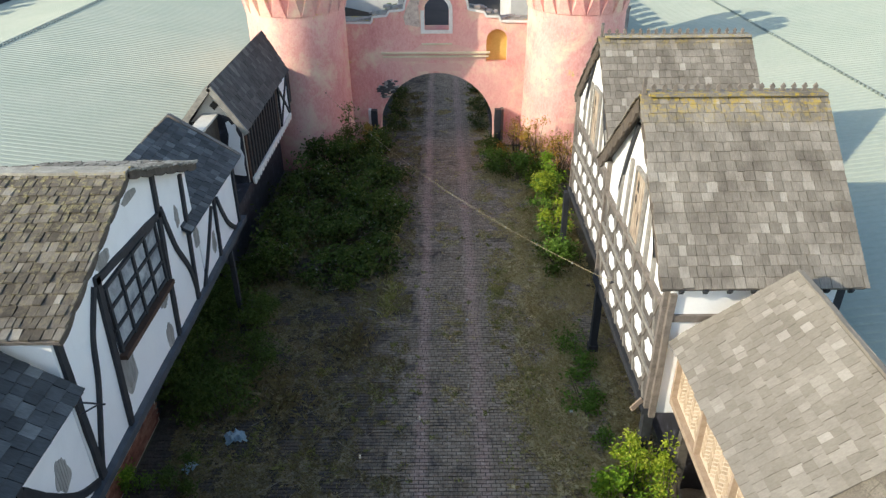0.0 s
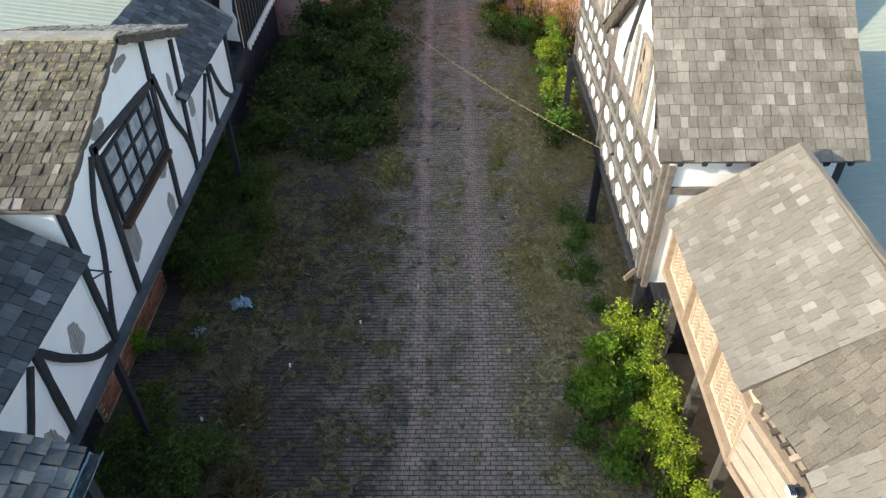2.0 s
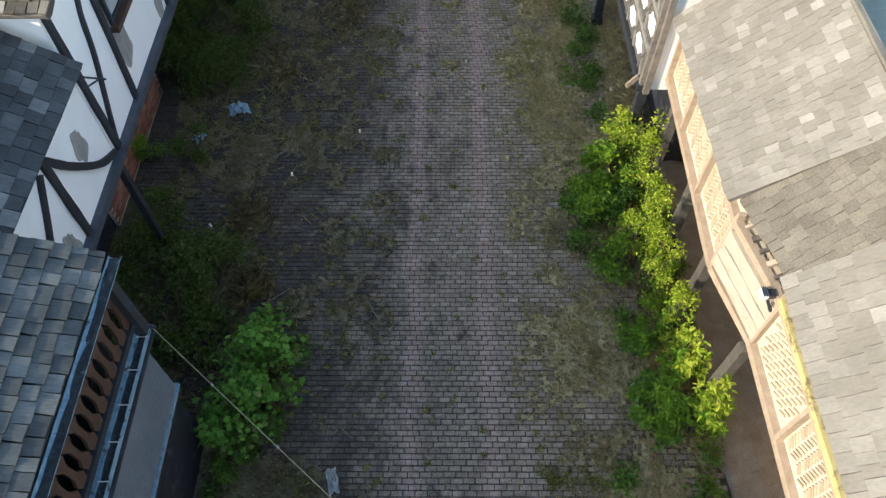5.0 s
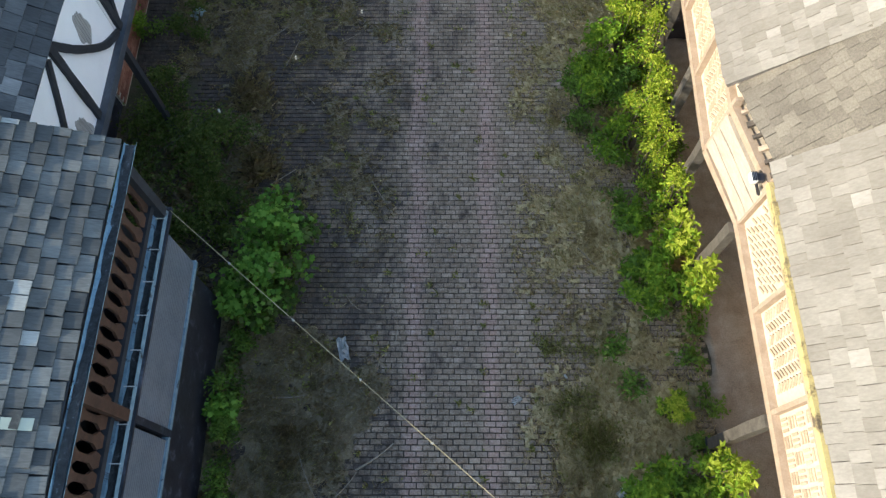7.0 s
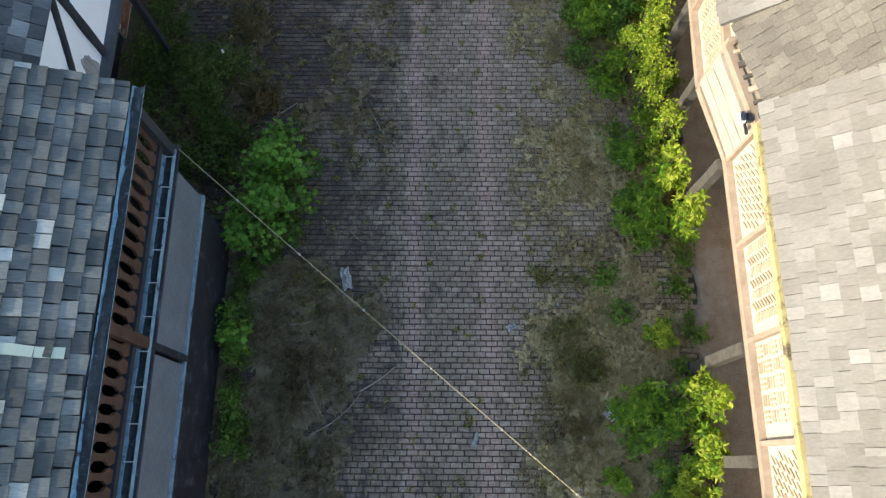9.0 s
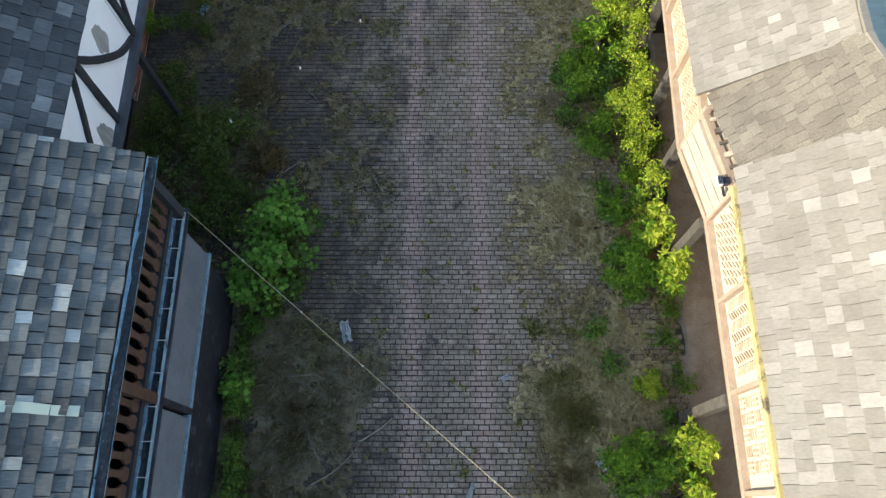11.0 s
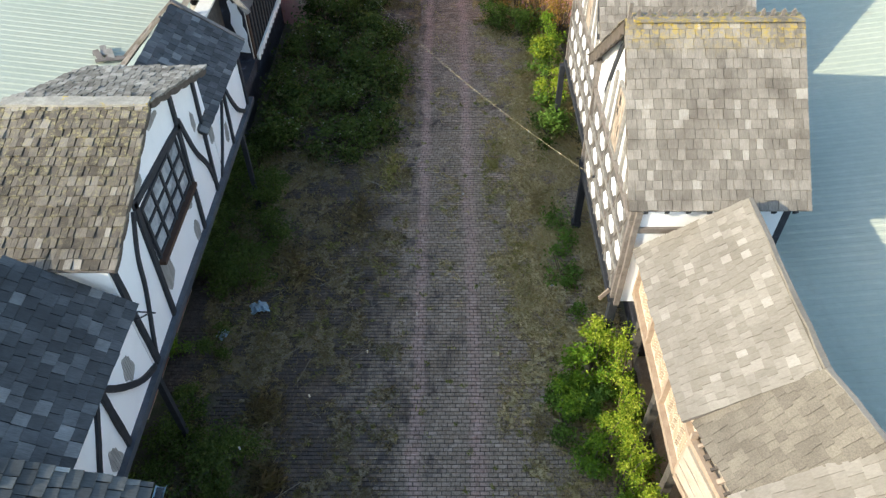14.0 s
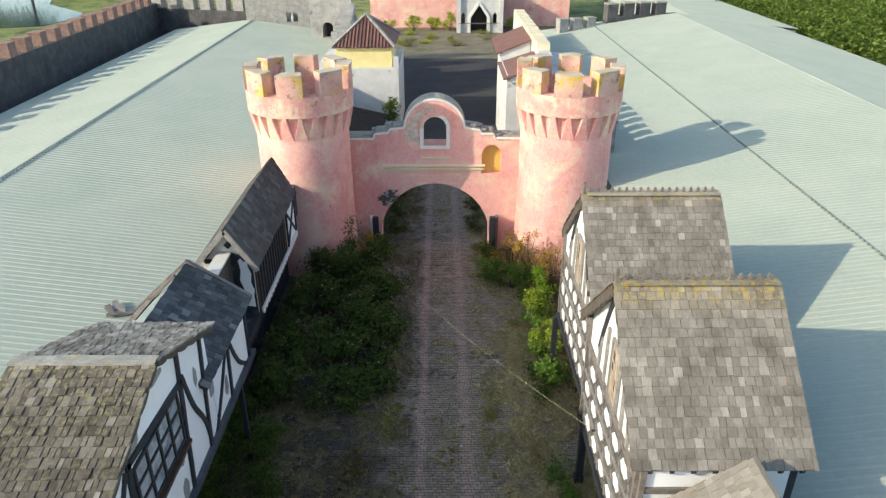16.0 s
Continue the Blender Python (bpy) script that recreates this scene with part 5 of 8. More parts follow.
def build_west_far():
    h = thing("timber_framed_house", (-6.0, 21.5, 0), "small steep-roofed dark timber house by the tower", "house", "houses beside the street")
    ex, ez, rx, rz = -5.15, 4.65, -6.0, 5.93
    bm = bmesh.new()
    slab(bm, [(ex, 18.5, ez), (ex, 24.6, ez), (rx, 25.0, rz), (rx, 18.5, rz)], 0.06)
    slab(bm, [(rx, 18.5, rz), (rx, 25.0, rz), (-6.95, 24.6, 4.85), (-6.95, 18.5, 4.85)], 0.06)
    part("roof", bm, DARKWOOD, h)
    L = math.hypot(ex - rx, rz - ez)
    shingles(h, (ex, 18.5, ez), (0, 1, 0), (rx - ex, 0, rz - ez), L, lambda v: (0, 6.1 + 0.4 * v / L), 0.2, (0.16, 0.26), SLATE_BLACK, "slate", thick=0.01, seed=81)
    shingles(h, (-6.95, 18.5, 4.85), (0, 1, 0), (0.95, 0, 1.08), 1.44, lambda v: (0, 6.3), 0.2, (0.16, 0.26), SLATE_BLACK, "slate", thick=0.01, seed=82, loose=False)
    bm = bmesh.new()
    prism(bm, [(-5.35, 3.0), (-5.35, 4.6), (rx, 5.8), (-6.85, 4.7), (-6.85, 3.0)], "y", 18.75, 18.9)
    part("gable_wall", bm, DULLCREAM, h, "off-white gable with a small dark vent")
    bm = bmesh.new()
    prism(bm, [(rx - 0.02, 5.2), (rx + 0.1, 5.33), (rx - 0.02, 5.46), (rx - 0.14, 5.33)], "y", 18.72, 18.76)
    part("vent", bm, SHADOWED, h)
    for p, q in (((ex, ez), (rx, rz)), ((-6.95, 4.85), (rx, rz))):
        bm = bmesh.new()
        beam(bm, (p[0], 18.47, p[1] - 0.05), (q[0], 18.47, q[1] - 0.03), 0.16, 0.05, side=(0, 1, 0))
        part("barge_board", bm, LATHGREY, h, "greyed white barge board")
    bm = bmesh.new()
    box(bm, -5.5, -5.3, 18.8, 24.6, 3.03, 4.75)
    part("front_wall", bm, BROWNWOOD, h, "dark boarded front")
    for k in range(12):
        y = 19.0 + k * 0.33
        bm = bmesh.new()
        beam(bm, (-5.28, y, 3.1), (-5.28, y, 4.7), 0.12, 0.06, side=(1, 0, 0))
        part("slat", bm, DARKWOOD, h)
    bm = bmesh.new()
    box(bm, -5.31, -5.26, 23.1, 24.55, 3.1, 4.6)
    part("end_panel", bm, WHITE, h)
    for a, b in (((23.1, 3.1), (23.1, 4.7)), ((23.1, 3.2), (24.5, 4.5)), ((23.1, 4.5), (24.5, 3.2)), ((24.55, 3.1), (24.55, 4.7))):
        timber(h, [a, b], 0.1, 0.06, x=-5.26)
    for k in range(18):
        y = 18.9 + k * 0.325
        bm = bmesh.new()
        pts = [(y - 0.165, 3.16), (y - 0.165, 3.03), (y - 0.08, 2.93), (y, 2.9), (y + 0.08, 2.93), (y + 0.165, 3.03), (y + 0.165, 3.16)]
        prism(bm, pts, "x", -5.25, -5.2)
        part("scallop", bm, TRIMWHITE, h)
    bm = bmesh.new()
    box(bm, -6.9, -6.75, 18.95, 24.55, 3.03, 4.85)
    box(bm, -6.9, -5.28, 18.9, 24.6, 2.93, 3.02)
    part("rear_wall_and_floor", bm, BLACKPAINT, h)
    bm = bmesh.new()
    box(bm, -6.8, -6.2, 17.6, 26.5, -0.1, 2.93)
    part("ground_floor_wall", bm, BLACKPAINT, h)
    bm = bmesh.new()
    box(bm, -6.5, -5.6, 24.55, 26.9, 2.9, 4.2)
    part("end_wall", bm, BLACKPAINT, h)
    # chimney-like stump and lower link between the houses
    bm = bmesh.new()
    box(bm, -6.3, -5.98, 17.25, 18.74, 3.0, 5.06)
    stump = part("stump", bm, DARKBOARD, h, "dark boarded link with a pale coping")
    bm = bmesh.new()
    box(bm, -6.34, -5.94, 17.2, 18.74, 5.06, 5.12)
    part("coping", bm, DULLCREAM, stump, "pale worn coping")
    bm = bmesh.new()
    prism(bm, [(-5.98, 3.0), (-5.36, 3.0), (-5.36, 4.55), (-5.6, 4.98), (-5.98, 5.1)], "y", 18.69, 18.745)
    link = part("link_wall", bm, BLACKPAINT, h, "black boarded end wall")
    bm = bmesh.new()
    prism(bm, [(-5.74, 3.3), (-5.4, 3.25), (-5.42, 3.6), (-5.38, 3.85), (-5.46, 4.1), (-5.42, 4.4), (-5.5, 4.62), (-5.48, 4.85), (-5.6, 4.78), (-5.68, 4.92), (-5.76, 4.85), (-5.72, 4.5), (-5.78, 4.2), (-5.69, 3.9), (-5.73, 3.6)], "y", 18.66, 18.69)
    part("link_panel", bm, WHITE, link, "torn white sheet on the black boards")
    bm = bmesh.new()
    box(bm, -6.78, -6.45, 18.72, 18.76, 4.72, 4.86)
    part("vent", bm, SHADOWED, h)
    bm = bmesh.new()
    box(bm, -5.95, -5.3, 17.1, 18.69, 2.7, 3.02)
    part("link_floor", bm, BLACKPAINT, h)


build_west_gable()
build_west_low()
build_west_slope()
build_west_far()
bm = bmesh.new()
beam(bm, (WX + 0.05, 4.3, ZB + 0.01), (WX + 0.05, 17.0, ZB + 0.01), 0.15, 0.15, side=(1, 0, 0), steps=14, wobble=0.01)
tagged(part("bressummer", bm, BEAMBLUE), "long slate-blue painted jetty beam under the white houses", "beam", kind="structure")
for yy in (4.6, 7.62, 15.5):
    street_post(WX + 0.03, yy, ZB - 0.1, w=0.115)


def build_kiosk():
    h = thing("kiosk_building", (-4.5, 1, 0), "slate-roofed kiosk with shutters and a brown balustrade", "kiosk")
    ex, ez = -3.58, 4.95
    bm = bmesh.new()
    slab(bm, [(ex, -9, ez), (ex, 4.3, ez), (-5.9, 4.3, ez + 0.94), (-5.9, -9, ez + 0.94)], 0.06)
    slab(bm, [(-5.9, -9, ez + 0.94), (-5.9, 4.3, ez + 0.94), (-7.6, 4.3, ez + 0.1), (-7.6, -9, ez + 0.1)], 0.06)
    part("roof", bm, DARKWOOD, h)
    L = math.hypot(2.32, 0.94)
    shingles(h, (ex, 0.6, ez), (0, 1, 0), (-2.32, 0, 0.94), L, lambda v: (0, 3.72), 0.17, (0.14, 0.25), SLATE_GREY, "slate", thick=0.024, seed=91, ragged=0.03, gap=0.011)
    shingles(h, (ex, -9, ez), (0, 1, 0), (-2.32, 0, 0.94), L, lambda v: (0, 9.58), 0.17, (0.14, 0.25), SLATE_GREY, "slate", thick=0.024, seed=92, loose=False, ragged=0.03, gap=0.011)
    bm = bmesh.new()
    box(bm, -7.4, -4.3, -9, 4.1, -0.1, 5.0)
    part("rear_wall", bm, BLACKPAINT, h)
    # gutter: open half round
    bm = bmesh.new()
    prof = [(ex + 0.02 + 0.07 + 0.075 * math.cos(radians(a)), ez - 0.02 + 0.075 * math.sin(radians(a))) for a in range(180, 361, 20)]
    a = [bm.verts.new((p, -9, q)) for p, q in prof]
    b = [bm.verts.new((p, 4.33, q)) for p, q in prof]
    for i in range(len(prof) - 1):
        bm.faces.new((a[i], a[i + 1], b[i + 1], b[i]))
    gut = part("gutter", bm, BLUEPAINT, h, "faded blue gutter")
    bm = bmesh.new()
    last = None
    random.seed(78)
    for k in range(134):
        y = -9 + k * 0.1
        d = 0.03 * max(0, math.sin(y * 1.7) + 0.4)
        row = [bm.verts.new((ex + 0.09 + x, y, ez - 0.085 + d + random.uniform(0, 0.03))) for x in (-0.055, 0, 0.05)]
        if last:
            for i in range(2):
                bm.faces.new((last[i], last[i + 1], row[i + 1], row[i]))
        last = row
    part("debris", bm, DEBRIS, gut)
    # balustrade with cut-out brown boards
    for z in (4.62, 3.78):
        bm = bmesh.new()
        beam(bm, (-3.66, -9, z), (-3.66, 4.15, z), 0.1, 0.09, side=(1, 0, 0))
        part("rail", bm, POSTWOOD if z > 4 else DARKWOOD, h)
    me = None
    for k in range(42):
        y = 4.0 - k * 0.215
        if me is None:
            bm = bmesh.new()
            pts = [(-0.06, 3.8), (0.06, 3.8), (0.1, 3.95), (0.045, 4.06), (0.04, 4.2), (0.045, 4.34), (0.1, 4.45), (0.06, 4.6), (-0.06, 4.6), (-0.1, 4.45), (-0.045, 4.34), (-0.04, 4.2), (-0.045, 4.06), (-0.1, 3.95)]
            prism(bm, pts, "x", -3.69, -3.65)
            ob = part("baluster_board", bm, BROWNWOOD, h)
            me = ob.data
        else:
            ob = new("baluster_board", me)
            ob.parent = h
            ob.matrix_parent_inverse = Matrix.Translation(-h.location)
        ob.matrix_basis = Matrix.Translation((0, y, 0))
    for y in (4.1, 1.35, -1.4, -4.2):
        bm = bmesh.new()
        beam(bm, (-3.62, y, 3.5), (-3.62, y, 4.9), 0.14, 0.14, side=(1, 0, 0))
        part("gallery_post", bm, BROWNWOOD if y < 4 else DARKWOOD, h)
    # ledge and string of brackets
    bm = bmesh.new()
    box(bm, -3.84, -3.68, -9, 4.2, 3.42, 3.5)
    part("ledge", bm, BLUEPAINT, h, "faded pale blue ledge")
    bm = bmesh.new()
    prism(bm, [(-3.69, 3.4), (-3.56, 3.4), (-3.56, 3.5), (-3.568, 3.5), (-3.568, 3.41), (-3.69, 3.41)], "y", -9, 4.2)
    tr = part("lower_gutter", bm, BLUEPAINT, h, "pale blue gutter full of debris")
    bm = bmesh.new()
    random.seed(77)
    last = None
    for k in range(132):
        y = -9 + k * 0.1
        row = [bm.verts.new((x, y, 3.43 + random.uniform(0, 0.045))) for x in (-3.678, -3.64, -3.6, -3.569)]
        if last:
            for i in range(3):
                bm.faces.new((last[i], last[i + 1], row[i + 1], row[i]))
        last = row
    part("debris", bm, DEBRIS, tr)
    for k in range(28):
        bm = bmesh.new()
        box(bm, -3.685, -3.555, 4.0 - k * 0.46, 4.012 - k * 0.46, 3.5, 3.508)
        part("bracket", bm, TRIMWHITE, tr)
    bm = bmesh.new()
    beam(bm, (-3.54, -9, 3.38), (-3.54, 4.22, 3.38), 0.035, 0.05)
    part("cable_rail", bm, BLACKPAINT, h)
    bm = bmesh.new()
    box(bm, -3.9, -3.7, -9, 4.15, 2.98, 3.4)
    part("frieze", bm, BLACKPAINT, h)
    # roller shutters
    for k, (y0, y1) in enumerate(((1.45, 4.05), (-1.35, 1.3), (-4.1, -1.5))):
        bm = bmesh.new()
        n = 20
        rib = []
        for i in range(n):
            za, zb = 1.78 + 1.2 * i / n, 1.78 + 1.2 * (i + 1) / n
            rib += [(-3.73, za + 0.006), (-3.724, za + 0.02), (-3.724, zb - 0.014), (-3.73, zb - 0.004)]
        prism(bm, [(p, q) for p, q in rib] + [(-3.8, 2.98), (-3.8, 1.78)], "y", y0, y1)
        s = part("shutter", bm, SHUTTER, h, "grey ribbed metal shutter")
        bm = bmesh.new()
        box(bm, -3.84, -3.69, y0 - 0.1, y0, 1.7, 3.0)
        part("jamb", bm, BLACKPAINT, s)
    bm = bmesh.new()
    box(bm, -3.8, -3.7, -9, 4.1, 1.7, 1.78)
    part("counter", bm, BLUEPAINT, h)
    bm = bmesh.new()
    box(bm, -3.95, -3.76, -9, 3.95, -0.1, 1.66)
    part("base", bm, BLACKPAINT, h, "worn black base")


build_kiosk()
bm = bmesh.new()
beam(bm, (-3.78, 0.98, 5.08), (-4.75, 1.0, 5.47), 0.13, 0.02, steps=4, wobble=0.01)
tagged(part("flashing_strip", bm, SHED), "pale green metal strip lying on the kiosk slates", "metal strip")


def floodlight(x, y, z):
    f = thing("floodlight", (x, y, z), "white and black floodlight on the gallery corner", "lamp")
    bm = bmesh.new()
    box(bm, x - 0.09, x + 0.01, y - 0.06, y + 0.09, z - 0.05, z + 0.04)
    bmesh.ops.bevel(bm, geom=bm.edges[:], offset=0.014, segments=1, affect='EDGES')
    part("housing", bm, TRIMWHITE, f)
    bm = bmesh.new()
    box(bm, x + 0.01, x + 0.1, y - 0.05, y + 0.07, z - 0.05, z + 0.035)
    bmesh.ops.bevel(bm, geom=bm.edges[:], offset=0.01, segments=1, affect='EDGES')
    part("lens_box", bm, BLACKPAINT, f)
    for k in range(4):
        bm = bmesh.new()
        box(bm, x - 0.075 + k * 0.022, x - 0.068 + k * 0.022, y - 0.055, y + 0.085, z + 0.038, z + 0.058)
        part("fin", bm, BLACKPAINT, f)
    bm = bmesh.new()
    beam(bm, (x, y, z - 0.04), (x + 0.12, y - 0.1, z - 0.28), 0.03, 0.03)
    part("bracket", bm, BLACKPAINT, f)


floodlight(4.5, 4.52, 3.72)
bm = bmesh.new()
beam(bm, (3.76, 9.97, 2.22), (4.0, 10.15, 2.3), 0.04, 0.09, side=(0, 0.6, 1))
tagged(part("broken_board", bm, TANWOOD), "broken pale board stub on the corner post", "board")
random.seed(41)
for k in range(7):
    bm = bmesh.new()
    x, y = -8.9 + random.uniform(-0.4, 0.3), 16.9 + random.uniform(-0.3, 0.3)
    a = random.uniform(0, 3)
    z = 3.85 + 1.21 * (-7.4 - x) / 9.1
    beam(bm, (x, y, z + 0.07), (x + 0.45 * math.cos(a), y + 0.45 * math.sin(a), z + 0.1 - 0.085 * math.cos(a)), 0.16, 0.02)
    tagged(part("broken_shingle", bm, LATHGREY if k % 2 else GREYWOOD), "broken pale shingle lying on the shed roof", "debris", "debris on the shed roof")


def litter_bed():
    """Uneven bed of dead leaves in the shelter of the gallery, its colour raised in place of light."""
    r = random.Random(19)
    bm = bmesh.new()
    nx, ny = 14, 60
    g = [[bm.verts.new((4.85 + 1.25 * i / nx + r.uniform(-0.04, 0.04) + 0.12 * math.sin(j * 0.9) * (i == 0), -4 + 14 * j / ny + r.uniform(-0.05, 0.05), (0.02 + 0.05 * r.random() if 0 < i else -0.03))) for j in range(ny + 1)] for i in range(nx + 1)]
    for i in range(nx):
        for j in range(ny):
            bm.faces.new((g[i][j], g[i + 1][j], g[i + 1][j + 1], g[i][j + 1]))
    tagged(part("leaf_litter", bm, LITTER, smooth=True), "brown dead leaves under the gallery floor, lightened against the shade", "leaf litter", kind="stuff")


litter_bed()


# ---- beyond the gate ----
def crenels(name, a, b, z0, z1, thick, merlon, gap, high, label, cap=None, body=None, tooth=None):
    """A straight battlemented wall from a to b."""
    a, b = Vector((*a, 0)), Vector((*b, 0))
    d = (b - a).normalized()
    L = (b - a).length
    n = Vector((-d.y, d.x, 0))
    w = thing(name, (a + b) / 2, label, "castle wall", "battlemented walls")
    bm = bmesh.new()
    beam(bm, a + Vector((0, 0, (z0 + z1) / 2)), b + Vector((0, 0, (z0 + z1) / 2)), thick, z1 - z0, side=(0, 0, 1))
    part("curtain", bm, body or STONE, w)
    s = 0.0
    while s + merlon < L:
        bm = bmesh.new()
        h = high * random.uniform(0.94, 1.04)
        beam(bm, a + d * s + Vector((0, 0, z1 + h / 2)), a + d * (s + merlon) + Vector((0, 0, z1 + h / 2)), thick, h)
        m = part("merlon", bm, tooth or body or STONE, w)
        bm = bmesh.new()
        beam(bm, a + d * (s - 0.04) + Vector((0, 0, z1 + h + 0.06)), a + d * (s + merlon + 0.04) + Vector((0, 0, z1 + h + 0.06)), thick + 0.06, 0.1)
        part("cap", bm, cap or CAPSTONE, m)
        s += merlon + gap
    return w


REDSTONE = surface("reddish_stone", [(0.3, (0.16, 0.1, 0.085)), (0.7, (0.34, 0.21, 0.175))], scale=2.5, fine=14, bump_d=0.03)
REDCAP = surface("red_brick_cap", [(0.3, (0.2, 0.115, 0.09)), (0.7, (0.33, 0.21, 0.17))], scale=4)
crenels("battlement_wall", (-25.6, 23.3), (-26.7, 70), 0, 6.05, 0.8, 0.85, 1.15, 0.75, "long dark stone battlemented wall with reddish merlons", REDCAP, DARKSTONE, REDSTONE)
crenels("battlement_wall", (-26.7, 70), (-15.5, 67), 0, 5.6, 0.8, 1.0, 0.7, 0.9, "dark grey stone battlemented back wall", None, DARKSTONE, STONE)
crenels("battlement_wall", (10.6, 63.5), (15.0, 65), 0, 4.4, 0.8, 0.8, 0.55, 0.9, "low grey battlemented wall beside the yard")
crenels("battlement_wall", (15.0, 65), (22.0, 67), 0, 5.4, 0.8, 1.0, 0.6, 1.0, "dark stone battlemented wall behind the shed", None, DARKSTONE)


crenels("battlement_wall", (8.2, 31.5), (8.2, 46), 0, 4.75, 0.5, 0.55, 0.55, 0.6, "low battlemented parapet along the shed")


def hip_house(name, x0, x1, y0, y1, zb, ze, za, walls, roof, label, ridge=0.0):
    h = thing(name, ((x0 + x1) / 2, (y0 + y1) / 2, 0), label, "house")
    bm = bmesh.new()
    box(bm, x0, x1, y0, y1, zb, ze)
    part("wall", bm, walls, h)
    o = 0.25
    c = [(x0 - o, y0 - o, ze - 0.05), (x1 + o, y0 - o, ze - 0.05), (x1 + o, y1 + o, ze - 0.05), (x0 - o, y1 + o, ze - 0.05)]
    xm, ym = (x0 + x1) / 2, (y0 + y1) / 2
    r0, r1 = (xm, ym - ridge, za), (xm, ym + ridge, za)
    # ribs of clay tiles on the two slopes towards the street
    bm = bmesh.new()
    for f in ([c[0], c[1], r0], [c[1], c[2], r1, r0] if ridge else [c[1], c[2], r0], [c[2], c[3], r1], [c[3], c[0], r0, r1] if ridge else [c[3], c[0], r0]):
        bm.faces.new([bm.verts.new(p) for p in f])
    part("roof", bm, roof, h)
    n = 18
    for i in range(1, n):
        k = i / n
        p = Vector(c[0]).lerp(Vector(c[1]), k)
        t = Vector(c[0]).lerp(Vector(r0), 2 * k) if k < 0.5 else Vector(c[1]).lerp(Vector(r0), 2 - 2 * k)
        bm = bmesh.new()
        beam(bm, p + Vector((0, 0, 0.03)), t + Vector((0, 0, 0.03)), 0.1, 0.07)
        part("tile_rib", bm, roof, h)
    for p in c[:3]:
        bm = bmesh.new()
        beam(bm, Vector(p) + Vector((0, 0, 0.06)), Vector(r0 if p[1] < ym else r1) + Vector((0, 0, 0.06)), 0.18, 0.1)
        part("hip_tile", bm, STONE, h)
    return h


DULLWHITE = surface("dull_white_render", [(0.2, (0.4, 0.39, 0.38)), (0.7, (0.62, 0.61, 0.6))], scale=0.8, patches=[((0.3, 0.25, 0.23), 0.6, 0.68)])
hip_house("yellow_house", -6.6, -2.9, 47.5, 53, 4.6, 5.95, 7.6, YELLOW, CLAY_TILE, "yellow upper storey under a ribbed red clay roof")
bm = bmesh.new()
box(bm, -8.0, -2.45, 46.8, 54, -0.1, 4.6)
box(bm, -8.0, -7.0, 40.9, 46.8, -0.1, 4.2)
box(bm, -2.75, -2.42, 46.7, 47.1, 4.6, 5.4)
tagged(part("whitewashed_house", bm, DULLWHITE), "stained whitewashed lower storey below the yellow house", "house")
bm = bmesh.new()
prism(bm, [(-7.0, 3.95), (-2.9, 3.0), (-2.9, 3.2), (-7.0, 4.15)], "y", 31.4, 41.0)
tagged(part("lean_to_roof", bm, ROOF_SHADE), "dark flat roof behind the gate, shade put into its colour", "roof")
bm = bmesh.new()
prism(bm, [(-6.9, -0.1), (-3.0, -0.1), (-3.0, 3.02), (-6.9, 3.92)], "y", 31.4, 40.9)
tagged(part("store_wall", bm, DULLWHITE), "whitewashed store behind the gate wall", "outbuilding")


def east_yard():
    h = thing("white_house", (7, 46, 0), "white rendered yard house with red tiled lean-to roofs", "house")
    bm = bmesh.new()
    box(bm, 4.35, 8.6, 42.5, 50, -0.1, 5.1)
    part("wall", bm, DULLWHITE, h)
    for y0, y1, z0, z1 in ((42.2, 47.0, 5.0, 5.75), (48.2, 54.0, 5.35, 6.3)):
        bm = bmesh.new()
        prism(bm, [(4.45, z0 - 0.3), (6.4, z0 - 0.3), (6.4, z1 - 0.06), (4.45, z0 + 0.06)], "y", y0 + 0.15, y1 - 0.15)
        part("eaves_wall", bm, DULLWHITE, h)
        bm = bmesh.new()
        slab(bm, [(4.1, y0, z0), (4.1, y1, z0), (6.5, y1, z1), (6.5, y0, z1)], 0.1)
        r = part("roof", bm, CLAY_TILE, h, "dusty red roof slope")
        for k in range(6):
            y = y0 + 0.3 + k * (y1 - y0 - 0.6) / 5
            bm = bmesh.new()
            beam(bm, (4.12, y, z0 - 0.1), (4.6, y, z0 + 0.04), 0.08, 0.08)
            part("rafter", bm, DARKWOOD, r)
    bm = bmesh.new()
    box(bm, 6.45, 7.2, 44, 61, -0.1, 6.1)
    part("spine_wall", bm, DULLWHITE, h)
    for k in range(11):
        bm = bmesh.new()
        box(bm, 6.42, 7.24, 45.2 + k * 1.45, 46.2 + k * 1.45, 6.1, 6.55)
        part("block", bm, CREAM, h)


east_yard()


PALESTONE = surface("pale_ruined_stone", [(0.2, (0.2, 0.19, 0.18)), (0.5, (0.36, 0.345, 0.33)), (0.8, (0.5, 0.485, 0.46))], scale=1.3, fine=9, bump_d=0.04, bump_s=0.9, patches=[((0.08, 0.07, 0.07), 0.58, 0.66)], spot_scale=0.9)


